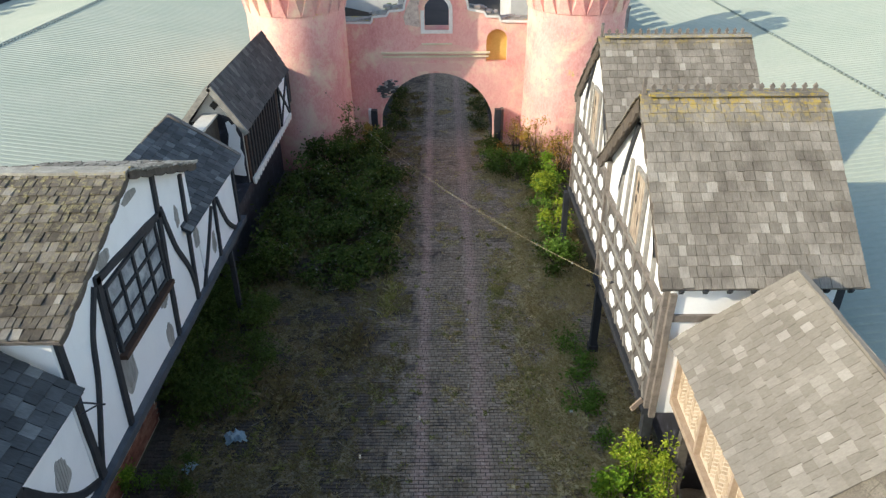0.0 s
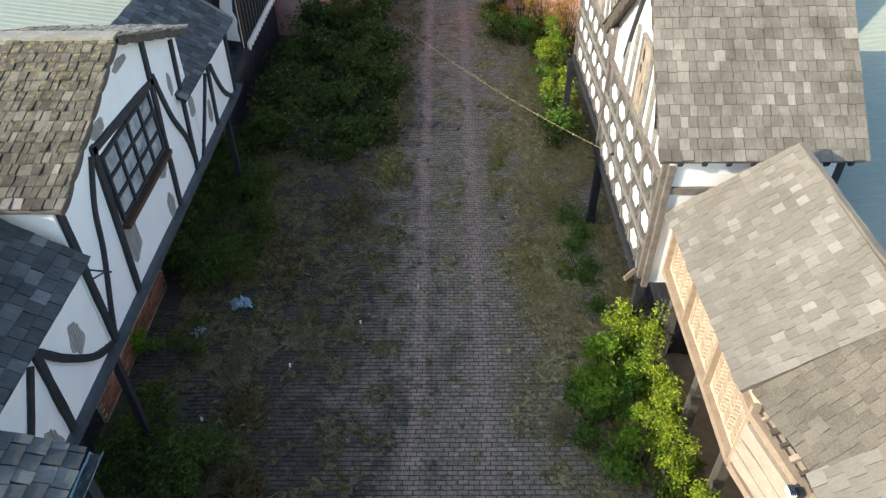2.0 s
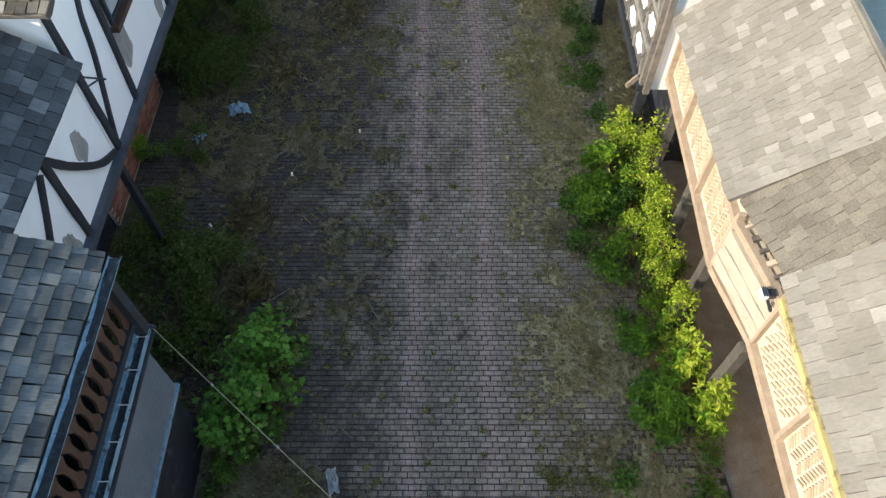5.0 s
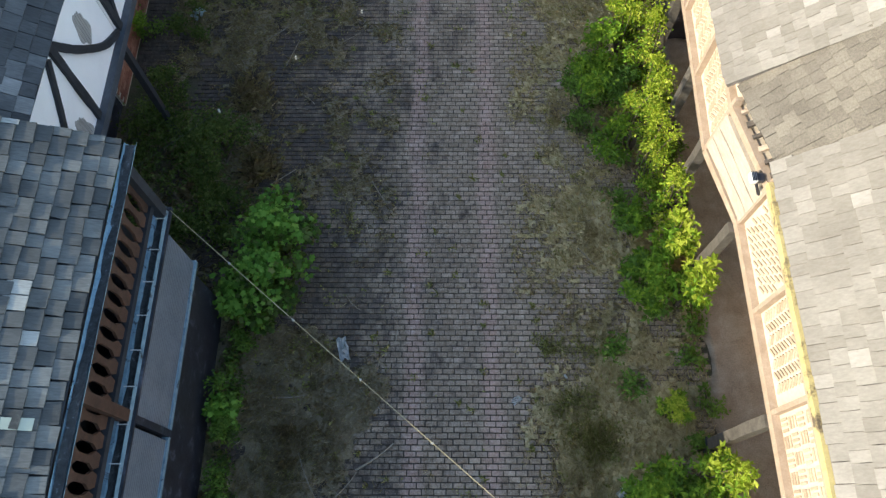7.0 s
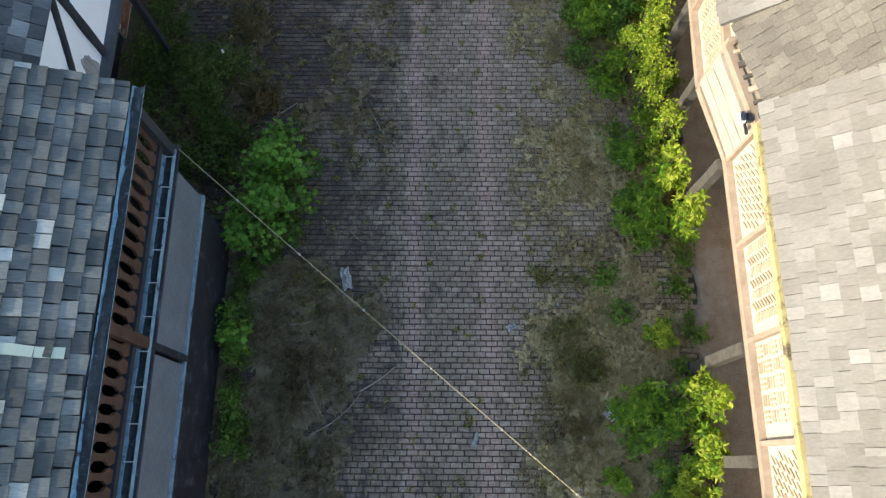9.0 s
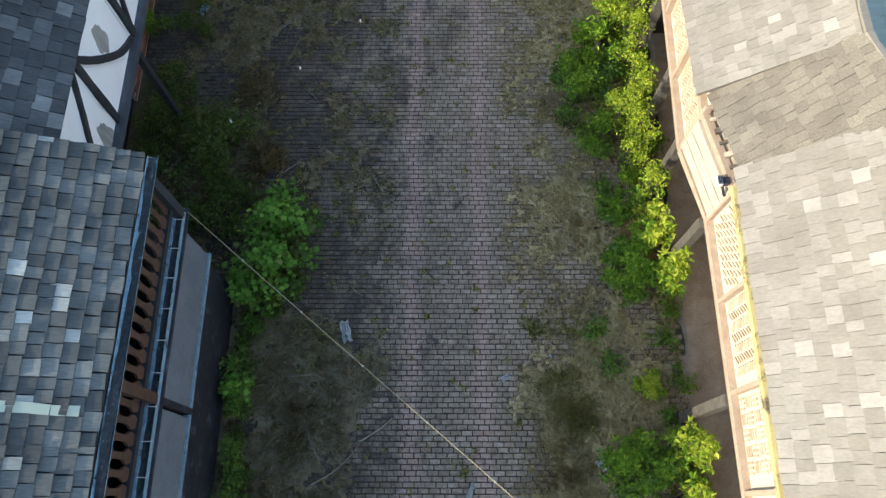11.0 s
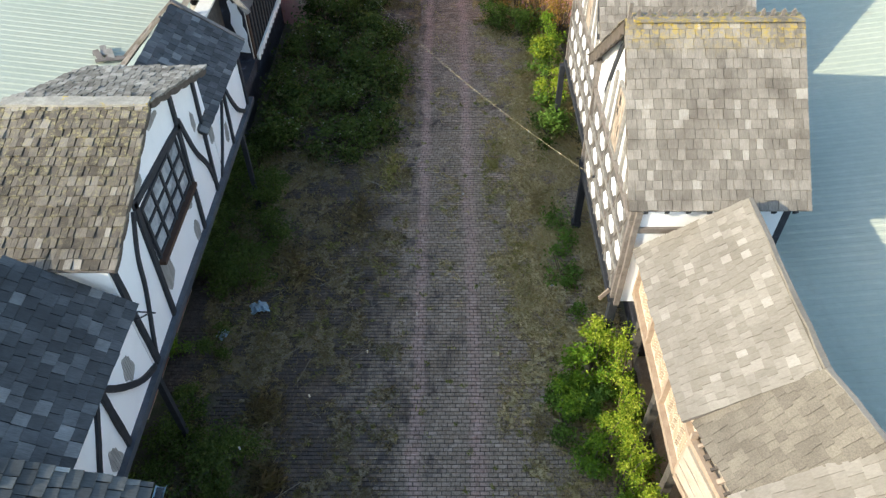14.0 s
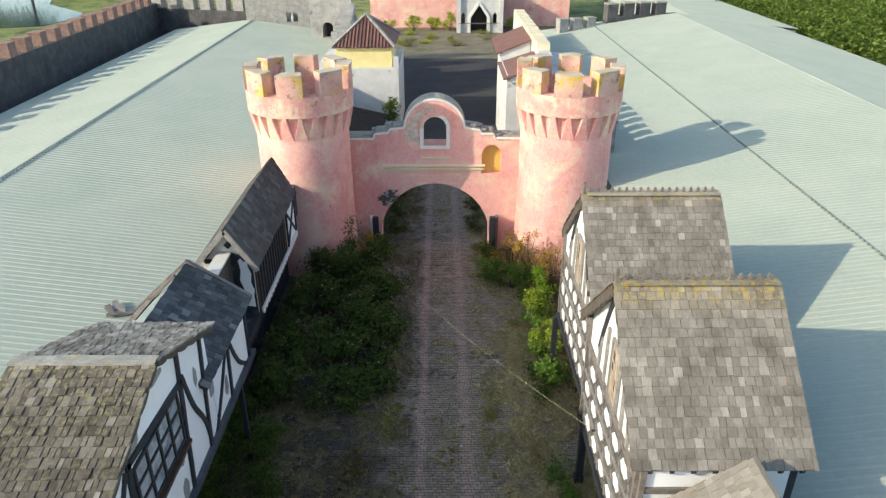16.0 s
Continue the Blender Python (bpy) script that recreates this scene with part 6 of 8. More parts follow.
def ruin():
    h = thing("ruined_house", (-12, 64, 0), "grey ruined stone house with dark window holes", "ruin")
    win = [(-13.4, 4.9), (-12.4, 4.9), (-12.4, 5.7), (-13.4, 5.7)]
    bm = bmesh.new()
    holed(bm, [(-17, 0), (-10.5, 0), (-10.5, 7.2), (-12, 7.6), (-17, 7.8)], [win], "y", 65.5, 66.0)
    part("wall", bm, STONE, h)
    bm = bmesh.new()
    box(bm, -13.02, -12.85, 65.6, 65.75, 4.9, 5.7)
    part("mullion", bm, DULLWHITE, h)
    bm = bmesh.new()
    box(bm, -17, -10.5, 69, 69.4, 0, 8.4)
    part("rear_wall", bm, STONE, h)
    h2 = thing("ruined_turret", (-8.3, 62, 0), "broken pale turret with an arched hole and stepped side", "ruin")
    bm = bmesh.new()
    hole = [(-9.6, 4.2), (-8.7, 4.2), (-8.7, 5.0)] + arc(-9.15, 5.0, 0.45, 0, 180, 8) [1:-1] + [(-9.6, 5.0)]
    holed(bm, [(-10.6, 0), (-6.6, 0), (-6.6, 5.4), (-7.3, 7.8), (-10.6, 8.2)], [hole], "y", 61.5, 62.1)
    part("wall", bm, PALESTONE, h2)
    for k in range(6):
        bm = bmesh.new()
        box(bm, -8.0 + 0.05 * k, -6.7, 55.2 + k * 1.05, 55.9 + k * 1.05, 4.5, 5.6 + 0.28 * k)
        part("block", bm, PALESTONE, h2)
    bm = bmesh.new()
    box(bm, -8.0, -6.8, 55, 61.5, 0, 5.2)
    part("side_wall", bm, PALESTONE, h2)
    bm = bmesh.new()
    # Dark box behind the arched hole, standing in for the shade inside.
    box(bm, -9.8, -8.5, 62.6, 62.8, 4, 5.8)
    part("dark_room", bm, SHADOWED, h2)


ruin()


def far_castle():
    c = thing("castle_keep", (4, 98, 0), "tall pink castle keep across the yard", "castle")
    bm = bmesh.new()
    box(bm, -8.6, 2.6, 94, 106, -0.1, 16)
    part("west_block", bm, PINK, c)
    bm = bmesh.new()
    box(bm, 8.6, 17.0, 95, 106, -0.1, 16)
    part("east_block", bm, PINK, c)
    bm = bmesh.new()
    box(bm, 2.6, 8.6, 95.5, 106, -0.1, 16)
    part("middle_block", bm, PINK, c)
    p = thing("castle_porch", (5.1, 90, 0), "chipped white gothic porch with a dark pointed doorway", "porch")
    door = [(4.1, -0.1), (6.1, -0.1), (6.1, 1.7), (5.75, 2.5), (5.1, 3.2), (4.45, 2.5), (4.1, 1.7)]
    ol = [(2.5, -0.1)] + [(4.1, -0.1), (4.1, 1.7), (4.45, 2.5), (5.1, 3.2), (5.75, 2.5), (6.1, 1.7), (6.1, -0.1)] + [(7.9, -0.1), (7.9, 5.2), (2.5, 5.2)]
    bm = bmesh.new()
    holed(bm, ol, [[(2.9, 1.0), (3.4, 1.0), (3.4, 2.1), (3.15, 2.4), (2.9, 2.1)], [(6.8, 1.0), (7.3, 1.0), (7.3, 2.1), (7.05, 2.4), (6.8, 2.1)]], "y", 90.0, 90.8)
    part("front", bm, DULLWHITE, p)
    for pts in ([(3.9, -0.1), (3.9, 1.8)], [(6.3, -0.1), (6.3, 1.8)], [(3.9, 1.8), (5.1, 3.55)], [(6.3, 1.8), (5.1, 3.55)]):
        bm = bmesh.new()
        beam(bm, (pts[0][0], 89.95, pts[0][1]), (pts[1][0], 89.95, pts[1][1]), 0.3, 0.3, side=(0, 1, 0))
        part("moulding", bm, TRIMWHITE, p)
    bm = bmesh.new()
    # Near-black block behind the doorway stands in for the unlit inside.
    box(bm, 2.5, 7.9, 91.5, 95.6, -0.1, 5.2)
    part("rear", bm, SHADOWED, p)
    for x in (2.6, 7.8):
        bm = bmesh.new()
        beam(bm, (x, 89.9, -0.1), (x, 89.9, 5.2), 0.5, 0.5, side=(0, 1, 0))
        part("pier", bm, DULLWHITE, p)
    bm = bmesh.new()
    beam(bm, (2.6, 89.6, 1.15), (7.6, 89.6, 1.2), 0.07, 0.07)
    part("rail", bm, GREYWOOD, p)
    bm = bmesh.new()
    box(bm, -9, 17, 73.9, 94, -0.2, 0.012)
    tagged(part("yard_verge", bm, VERGE), "weedy verge before the keep", "ground", kind="structure")


far_castle()


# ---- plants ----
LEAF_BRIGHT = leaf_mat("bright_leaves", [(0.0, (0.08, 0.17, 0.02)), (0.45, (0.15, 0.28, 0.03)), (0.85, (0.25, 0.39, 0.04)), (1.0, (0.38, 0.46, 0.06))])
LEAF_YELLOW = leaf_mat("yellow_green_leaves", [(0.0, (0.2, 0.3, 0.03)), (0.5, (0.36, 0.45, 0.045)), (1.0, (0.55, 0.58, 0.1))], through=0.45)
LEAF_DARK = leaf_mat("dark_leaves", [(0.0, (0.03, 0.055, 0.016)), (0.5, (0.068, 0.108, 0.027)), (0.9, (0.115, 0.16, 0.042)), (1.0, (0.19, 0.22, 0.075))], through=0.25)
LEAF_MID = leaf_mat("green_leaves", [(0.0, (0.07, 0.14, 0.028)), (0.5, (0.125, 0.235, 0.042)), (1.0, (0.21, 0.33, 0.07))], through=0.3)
LEAF_BRAMBLE = leaf_mat("bramble_leaves", [(0.0, (0.018, 0.026, 0.01)), (0.4, (0.04, 0.058, 0.017)), (0.75, (0.075, 0.105, 0.028)), (0.9, (0.13, 0.125, 0.045)), (1.0, (0.22, 0.23, 0.1))], through=0.15)
LEAF_MAPLE = leaf_mat("maple_leaves", [(0.0, (0.06, 0.15, 0.022)), (0.5, (0.115, 0.255, 0.036)), (1.0, (0.22, 0.39, 0.07))], through=0.3)
LEAF_DRYWEED = leaf_mat("dry_weed_leaves", [(0.0, (0.12, 0.13, 0.04)), (0.5, (0.22, 0.21, 0.07)), (1.0, (0.36, 0.31, 0.13))], through=0.25)
LEAF_RUST = leaf_mat("rusty_leaves", [(0.0, (0.26, 0.11, 0.035)), (0.5, (0.42, 0.22, 0.06)), (1.0, (0.5, 0.4, 0.1))])
LEAF_TREE = leaf_mat("tree_leaves", [(0.0, (0.045, 0.08, 0.018)), (0.5, (0.1, 0.155, 0.03)), (0.85, (0.17, 0.22, 0.05)), (1.0, (0.26, 0.29, 0.09))])
GRASS_DRY = leaf_mat("dry_grass", [(0.0, (0.33, 0.255, 0.13)), (0.4, (0.47, 0.375, 0.2)), (0.7, (0.42, 0.36, 0.14)), (1.0, (0.66, 0.56, 0.36))], through=0.25, glow=(0.5, 0.42, 0.2))
GRASS_GREEN = leaf_mat("green_grass", [(0.0, (0.2, 0.18, 0.07)), (0.4, (0.23, 0.24, 0.075)), (0.8, (0.3, 0.31, 0.09)), (1.0, (0.5, 0.45, 0.21))], through=0.22, glow=(0.36, 0.36, 0.08))
BLOSSOM = surface("pale_blossom", [(0.3, (0.3, 0.31, 0.22)), (0.7, (0.45, 0.45, 0.36))], scale=30)
BARK = surface("bark", [(0.3, (0.06, 0.045, 0.03)), (0.7, (0.13, 0.1, 0.07))], scale=9, fine=40)
TWIG = surface("dead_twig", [(0.3, (0.2, 0.17, 0.13)), (0.7, (0.34, 0.3, 0.24))], scale=9, fine=40)
gen = np.random.default_rng(7)


def leaves(name, pos, size, material, parent=None, flat=0.45, label=""):
    """A folded four-cornered leaf at each place."""
    n = len(pos)
    nz = gen.normal(size=(n, 3))
    nz[:, 2] = np.abs(nz[:, 2]) + flat * 2
    nz /= np.linalg.norm(nz, axis=1)[:, None]
    t = gen.normal(size=(n, 3))
    t -= nz * (t * nz).sum(1)[:, None]
    t /= np.linalg.norm(t, axis=1)[:, None]
    s = np.cross(nz, t)
    L = size * gen.uniform(0.6, 1.35, n)[:, None]
    W = L * gen.uniform(0.2, 0.34, n)[:, None]
    droop = nz * L * 0.22
    co = np.stack([pos, pos + t * L * 0.5 + s * W + droop * 0.5, pos + t * L - droop, pos + t * L * 0.5 - s * W + droop * 0.5], 1).reshape(-1, 3)
    f = np.arange(n * 4).reshape(-1, 4)
    me = bpy.data.meshes.new(name)
    me.from_pydata(co.tolist(), [], f.tolist())
    return part_mesh(name, me, material, parent, label)


def lobed(name, pos, size, material, parent=None, flat=0.6, label=""):
    """A five-lobed leaf at each place."""
    n = len(pos)
    nz = gen.normal(size=(n, 3))
    nz[:, 2] = np.abs(nz[:, 2]) + flat * 2
    nz /= np.linalg.norm(nz, axis=1)[:, None]
    t = gen.normal(size=(n, 3))
    t -= nz * (t * nz).sum(1)[:, None]
    t /= np.linalg.norm(t, axis=1)[:, None]
    s = np.cross(nz, t)
    L = size * gen.uniform(0.55, 1.3, n)[:, None]
    ring = []
    for k, (a, r) in enumerate(((180, 0.12), (118, 0.6), (84, 0.46), (52, 0.9), (26, 0.6), (0, 1.05), (-26, 0.6), (-52, 0.9), (-84, 0.46), (-118, 0.6))):
        c, q = math.cos(radians(a)) * r, math.sin(radians(a)) * r
        ring.append(pos + t * L * c + s * L * q - nz * L * (0.22 * r * r))
    co = np.stack(ring, 1).reshape(-1, 3)
    f = np.arange(n * 10).reshape(-1, 10)
    me = bpy.data.meshes.new(name)
    me.from_pydata(co.tolist(), [], f.tolist())
    return part_mesh(name, me, material, parent, label)


def rosettes(name, pos, size, material, parent=None, label="", blades=7):
    """Narrow leaves that radiate from each shoot tip."""
    n = len(pos)
    pos = np.repeat(pos, blades, 0)
    m = len(pos)
    az = gen.uniform(0, math.tau, m)
    el = np.radians(gen.uniform(-12, 48, m))
    t = np.stack([np.cos(az) * np.cos(el), np.sin(az) * np.cos(el), np.sin(el)], 1)
    s = np.stack([-np.sin(az), np.cos(az), gen.normal(0, 0.35, m)], 1)
    s /= np.linalg.norm(s, axis=1)[:, None]
    nz = np.cross(t, s)
    L = (np.repeat(size * gen.uniform(0.6, 1.3, n), blades) * gen.uniform(0.7, 1.15, m))[:, None]
    W = L * gen.uniform(0.13, 0.2, m)[:, None]
    nz *= np.where(nz[:, 2:3] < 0, -1, 1)
    co = np.stack([pos, pos + t * L * 0.35 + s * W + nz * L * 0.08, pos + t * L * 0.7 + s * W * 0.8 + nz * L * 0.03, pos + t * L - nz * L * 0.14, pos + t * L * 0.7 - s * W * 0.8 + nz * L * 0.03, pos + t * L * 0.35 - s * W + nz * L * 0.08], 1).reshape(-1, 3)
    f = np.arange(m * 6).reshape(-1, 6)
    me = bpy.data.meshes.new(name)
    me.from_pydata(co.tolist(), [], f.tolist())
    return part_mesh(name, me, material, parent, label)


def limb(bm, a, b, r0, r1, bend=0.1, steps=4, sides=5):
    a, b = Vector(a), Vector(b)
    d = (b - a).normalized()
    s = d.orthogonal().normalized()
    w = d.cross(s)
    off = Vector((random.uniform(-1, 1), random.uniform(-1, 1), 0)) * bend * (b - a).length
    last = None
    for i in range(steps + 1):
        k = i / steps
        c = a.lerp(b, k) + off * 4 * k * (1 - k) * 0.5
        r = r0 + (r1 - r0) * k
        ring = [bm.verts.new(c + (s * math.cos(j * math.tau / sides) + w * math.sin(j * math.tau / sides)) * r) for j in range(sides)]
        if last:
            for j in range(sides):
                bm.faces.new((last[j], last[(j + 1) % sides], ring[(j + 1) % sides], ring[j]))
        last = ring


def shrub(x, y, rx, ry, h, count, size, material, label, name="shrub", group="shrubs", clumps=None, base=0.0, second=None, leaf="plain", tight=1.0):
    """Stems that fan out from the root, with leaves in uneven clumps round their ends."""
    s = thing(name, (x, y, 0), label, "shrub" if name == "shrub" else name, group)
    k = clumps or max(7, int(14 * rx * ry + 6))
    bm = bmesh.new()
    pts = []
    for i in range(k):
        a, r = gen.uniform(0, math.tau), math.sqrt(gen.uniform(0.02, 1))
        cx, cy = x + rx * r * math.cos(a), y + ry * r * math.sin(a)
        cz = h * (1 - 0.55 * r ** 2) * gen.uniform(0.55, 1.0)
        limb(bm, (x + gen.uniform(-0.15, 0.15) * rx, y + gen.uniform(-0.15, 0.15) * ry, base - 0.05), (cx, cy, base + cz), 0.022, 0.006, 0.12)
        sp = gen.uniform(0.5, 1.0) * 0.42 * min(rx, ry) ** 0.6 * tight
        m = int(count / k * gen.uniform(0.5, 1.5))
        q = gen.normal(size=(m, 3)) * (sp * 0.62, sp * 0.62, sp * 0.4) + (cx, cy, base + cz)
        # leaves along the stem too
        w = gen.uniform(0.35, 1, (m // 3, 1))
        st = np.array([[x, y, base]]) * (1 - w) + np.array([[cx, cy, base + cz]]) * w + gen.normal(size=(m // 3, 3)) * 0.07
        q = np.concatenate([q, st])
        q[:, 2] = np.maximum(q[:, 2], base + 0.03)
        pts.append(q)
    part("branchwork", bm, BARK, s)["kind"] = "stuff"
    pts = np.concatenate(pts)
    grow = {"plain": leaves, "lobed": lobed, "rosette": rosettes}[leaf]
    if leaf == "rosette":
        pts = pts[::4]
    # Upper leaves take the second, mostly lighter material: light put into the colour.
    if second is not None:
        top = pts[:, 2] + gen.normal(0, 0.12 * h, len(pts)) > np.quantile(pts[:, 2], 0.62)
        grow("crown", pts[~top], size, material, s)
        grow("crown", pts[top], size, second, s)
    else:
        grow("crown", pts, size, material, s)
    return s


B1 = "bright green leafy shrub growing through the paving"
B2 = "tall yellow-green sapling in the sun before the gallery"
# row before the gallery: low green ones in the shade, tall loose ones that reach the sun, sunlight put into their
# yellow top leaves
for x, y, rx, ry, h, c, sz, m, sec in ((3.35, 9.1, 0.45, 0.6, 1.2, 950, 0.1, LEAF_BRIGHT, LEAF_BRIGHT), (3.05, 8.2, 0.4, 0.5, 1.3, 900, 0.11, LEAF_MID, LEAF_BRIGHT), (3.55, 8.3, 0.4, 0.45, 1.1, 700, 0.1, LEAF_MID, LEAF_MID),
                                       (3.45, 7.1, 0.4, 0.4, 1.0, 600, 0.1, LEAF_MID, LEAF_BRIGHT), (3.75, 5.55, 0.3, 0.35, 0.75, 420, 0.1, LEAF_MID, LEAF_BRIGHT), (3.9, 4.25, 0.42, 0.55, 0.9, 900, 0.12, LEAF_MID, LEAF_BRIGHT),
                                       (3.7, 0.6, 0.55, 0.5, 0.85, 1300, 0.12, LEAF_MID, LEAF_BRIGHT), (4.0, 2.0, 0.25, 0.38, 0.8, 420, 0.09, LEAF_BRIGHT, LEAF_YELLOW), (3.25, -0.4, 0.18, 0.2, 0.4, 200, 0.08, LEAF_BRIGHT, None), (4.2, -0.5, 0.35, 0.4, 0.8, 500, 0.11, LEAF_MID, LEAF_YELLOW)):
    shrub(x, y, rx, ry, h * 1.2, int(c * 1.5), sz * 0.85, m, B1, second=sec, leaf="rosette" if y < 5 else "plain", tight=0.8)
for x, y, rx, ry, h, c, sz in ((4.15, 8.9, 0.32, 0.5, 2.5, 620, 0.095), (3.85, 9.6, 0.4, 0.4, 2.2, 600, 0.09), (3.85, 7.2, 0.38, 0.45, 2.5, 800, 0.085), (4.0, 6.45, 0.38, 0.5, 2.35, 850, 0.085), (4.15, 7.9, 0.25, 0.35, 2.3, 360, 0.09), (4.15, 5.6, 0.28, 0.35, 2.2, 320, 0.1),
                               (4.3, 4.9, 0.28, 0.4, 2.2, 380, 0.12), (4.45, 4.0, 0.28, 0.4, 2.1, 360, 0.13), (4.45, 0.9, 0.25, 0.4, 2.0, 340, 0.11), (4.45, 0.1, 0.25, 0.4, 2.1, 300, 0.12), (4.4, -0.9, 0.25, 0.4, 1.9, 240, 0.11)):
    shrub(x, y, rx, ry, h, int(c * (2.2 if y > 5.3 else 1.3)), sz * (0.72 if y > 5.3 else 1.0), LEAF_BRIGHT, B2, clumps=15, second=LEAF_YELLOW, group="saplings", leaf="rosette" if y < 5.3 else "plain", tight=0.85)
for x, y in ((3.45, 2.5), (3.2, 3.2), (3.6, 6.0), (3.75, 11.3), (3.55, 12.2), (3.85, 12.7), (3.5, 13.4), (3.8, 14.0), (3.45, 14.7), (4.75, 8.3), (4.8, 7.2), (4.75, 6.4), (4.7, 3.6), (4.55, 2.9), (4.75, 2.2), (4.5, 1.4), (4.8, 0.6)):
    shrub(x, y, 0.2, 0.22, 0.35, 160, 0.08, LEAF_MID, "small green weed between paving blocks", group="weeds")
for x, y, rx, ry, h, c in ((2.95, 8.8, 0.28, 0.4, 0.8, 650), (2.95, 7.6, 0.25, 0.3, 0.6, 450)):
    shrub(x, y, rx, ry, h, c, 0.075, LEAF_DARK, "low shaded shrub at the edge of the paving", second=LEAF_MID, tight=0.9)
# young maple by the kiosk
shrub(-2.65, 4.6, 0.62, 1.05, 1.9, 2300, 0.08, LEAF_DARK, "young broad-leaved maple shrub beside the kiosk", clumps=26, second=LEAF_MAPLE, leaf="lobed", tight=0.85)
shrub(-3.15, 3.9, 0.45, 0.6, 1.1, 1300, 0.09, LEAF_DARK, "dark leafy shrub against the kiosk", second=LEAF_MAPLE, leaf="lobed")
for x, y, h in ((-3.2, 2.3, 0.7), (-3.15, 1.8, 0.6), (-3.1, 0.9, 0.55), (-3.05, 0.2, 0.6), (-3.1, 3.1, 0.4)):
    shrub(x - 0.22, y, 0.2, 0.4, h, 700, 0.065, LEAF_DARK, "low green weed along the kiosk base", group="weeds", second=LEAF_MID)
shrub(-3.4, 1.95, 0.2, 0.26, 0.7, 300, 0.08, LEAF_MID, "bright lobed shoot at the kiosk base", group="weeds", second=LEAF_MAPLE, leaf="lobed")
# dark growth along the white houses
for x, y, rx, ry, h, c in ((-4.2, 6.9, 0.7, 0.9, 1.2, 2200), (-4.6, 5.8, 0.55, 0.7, 1.3, 1500), (-3.9, 5.6, 0.5, 0.6, 0.8, 900), (-4.9, 12.2, 0.7, 1.0, 1.2, 1800), (-4.6, 13.8, 0.8, 1.0, 1.1, 1800), (-5.0, 15.6, 0.7, 1.0, 1.3, 1800), (-5.2, 10.2, 0.35, 0.6, 0.8, 600), (-5.35, 8.5, 0.3, 0.4, 0.9, 500)):
    shrub(x, y, rx, ry, h, c, 0.075, LEAF_DARK, "dark straggling shrub under the jettied wall", second=LEAF_DARK)
for x, y, rx, ry, h, c in ((-5.7, 12.9, 0.6, 0.8, 1.0, 1500), (-5.8, 14.4, 0.55, 0.9, 1.1, 1500), (-5.8, 16.0, 0.55, 0.9, 1.2, 1500), (-5.4, 7.6, 0.55, 0.7, 1.0, 1300), (-5.7, 6.2, 0.5, 0.8, 1.1, 1200), (-5.3, 12.2, 0.4, 0.5, 0.8, 700), (-5.6, 17.3, 0.6, 0.7, 1.4, 1300), (-5.3, 5.2, 0.5, 0.5, 1.0, 900)):
    shrub(x, y, rx, ry, h, c, 0.075, LEAF_DARK, "dark shrub crowding the shaded house wall", second=LEAF_DARK)
for k in range(8):
    shrub(-6.0, 12.7 + k * 0.66, 0.35, 0.45, 1.15 + 0.1 * (k % 3), 800, 0.08, LEAF_DARK, "dark shrub climbing the shaded house wall", second=LEAF_DARK)
shrub(-6.1, 10.1, 0.2, 0.4, 0.7, 500, 0.07, LEAF_MID, "fresh green sprout at the brick plinth", group="weeds", second=LEAF_BRIGHT)
# brambles before the gate
random.seed(12)
for x, y, rx, ry, h, c in ((-4.6, 18.2, 1.0, 1.2, 1.5, 2000), (-3.0, 18.2, 1.0, 1.0, 0.9, 1700), (-4.7, 20.6, 1.0, 1.4, 1.9, 2300), (-3.0, 20.2, 1.1, 1.2, 1.4, 2200), (-1.9, 19.3, 0.7, 1.0, 0.8, 1300), (-2.9, 22.6, 1.2, 1.3, 1.8, 2600), (-4.6, 23.2, 1.0, 1.3, 2.0, 2200),
                         (-1.7, 22.0, 0.8, 1.2, 1.3, 1800), (-2.0, 24.6, 1.0, 1.2, 1.6, 2000), (-3.6, 25.4, 1.1, 1.0, 1.9, 2000), (-2.7, 27.0, 0.9, 0.8, 1.5, 1400), (-4.6, 26.2, 0.7, 0.7, 1.7, 1100), (-2.2, 28.2, 0.5, 0.5, 1.3, 700)):
    b = shrub(x, y, rx, ry, h * 0.95, int(c * 0.8), 0.13, LEAF_BRAMBLE, "dark bramble thicket before the castle gate", name="bramble", group="brambles", second=LEAF_DARK, clumps=16)
    q = gen.normal(size=(16, 3)) * (rx * 0.5, ry * 0.5, 0.12) + (x, y, h * 0.82)
    leaves("blossom", q, 0.07, BLOSSOM, b, flat=2.0, label="small pale flower heads")
shrub(-3.4, 26.3, 0.5, 0.5, 3.0, 1200, 0.1, LEAF_DARK, "slim dark sapling against the pink wall", clumps=22)
shrub(-2.9, 27.6, 0.5, 0.4, 2.1, 800, 0.1, LEAF_RUST, "rust-coloured bramble against the pink wall", name="bramble", group="brambles")
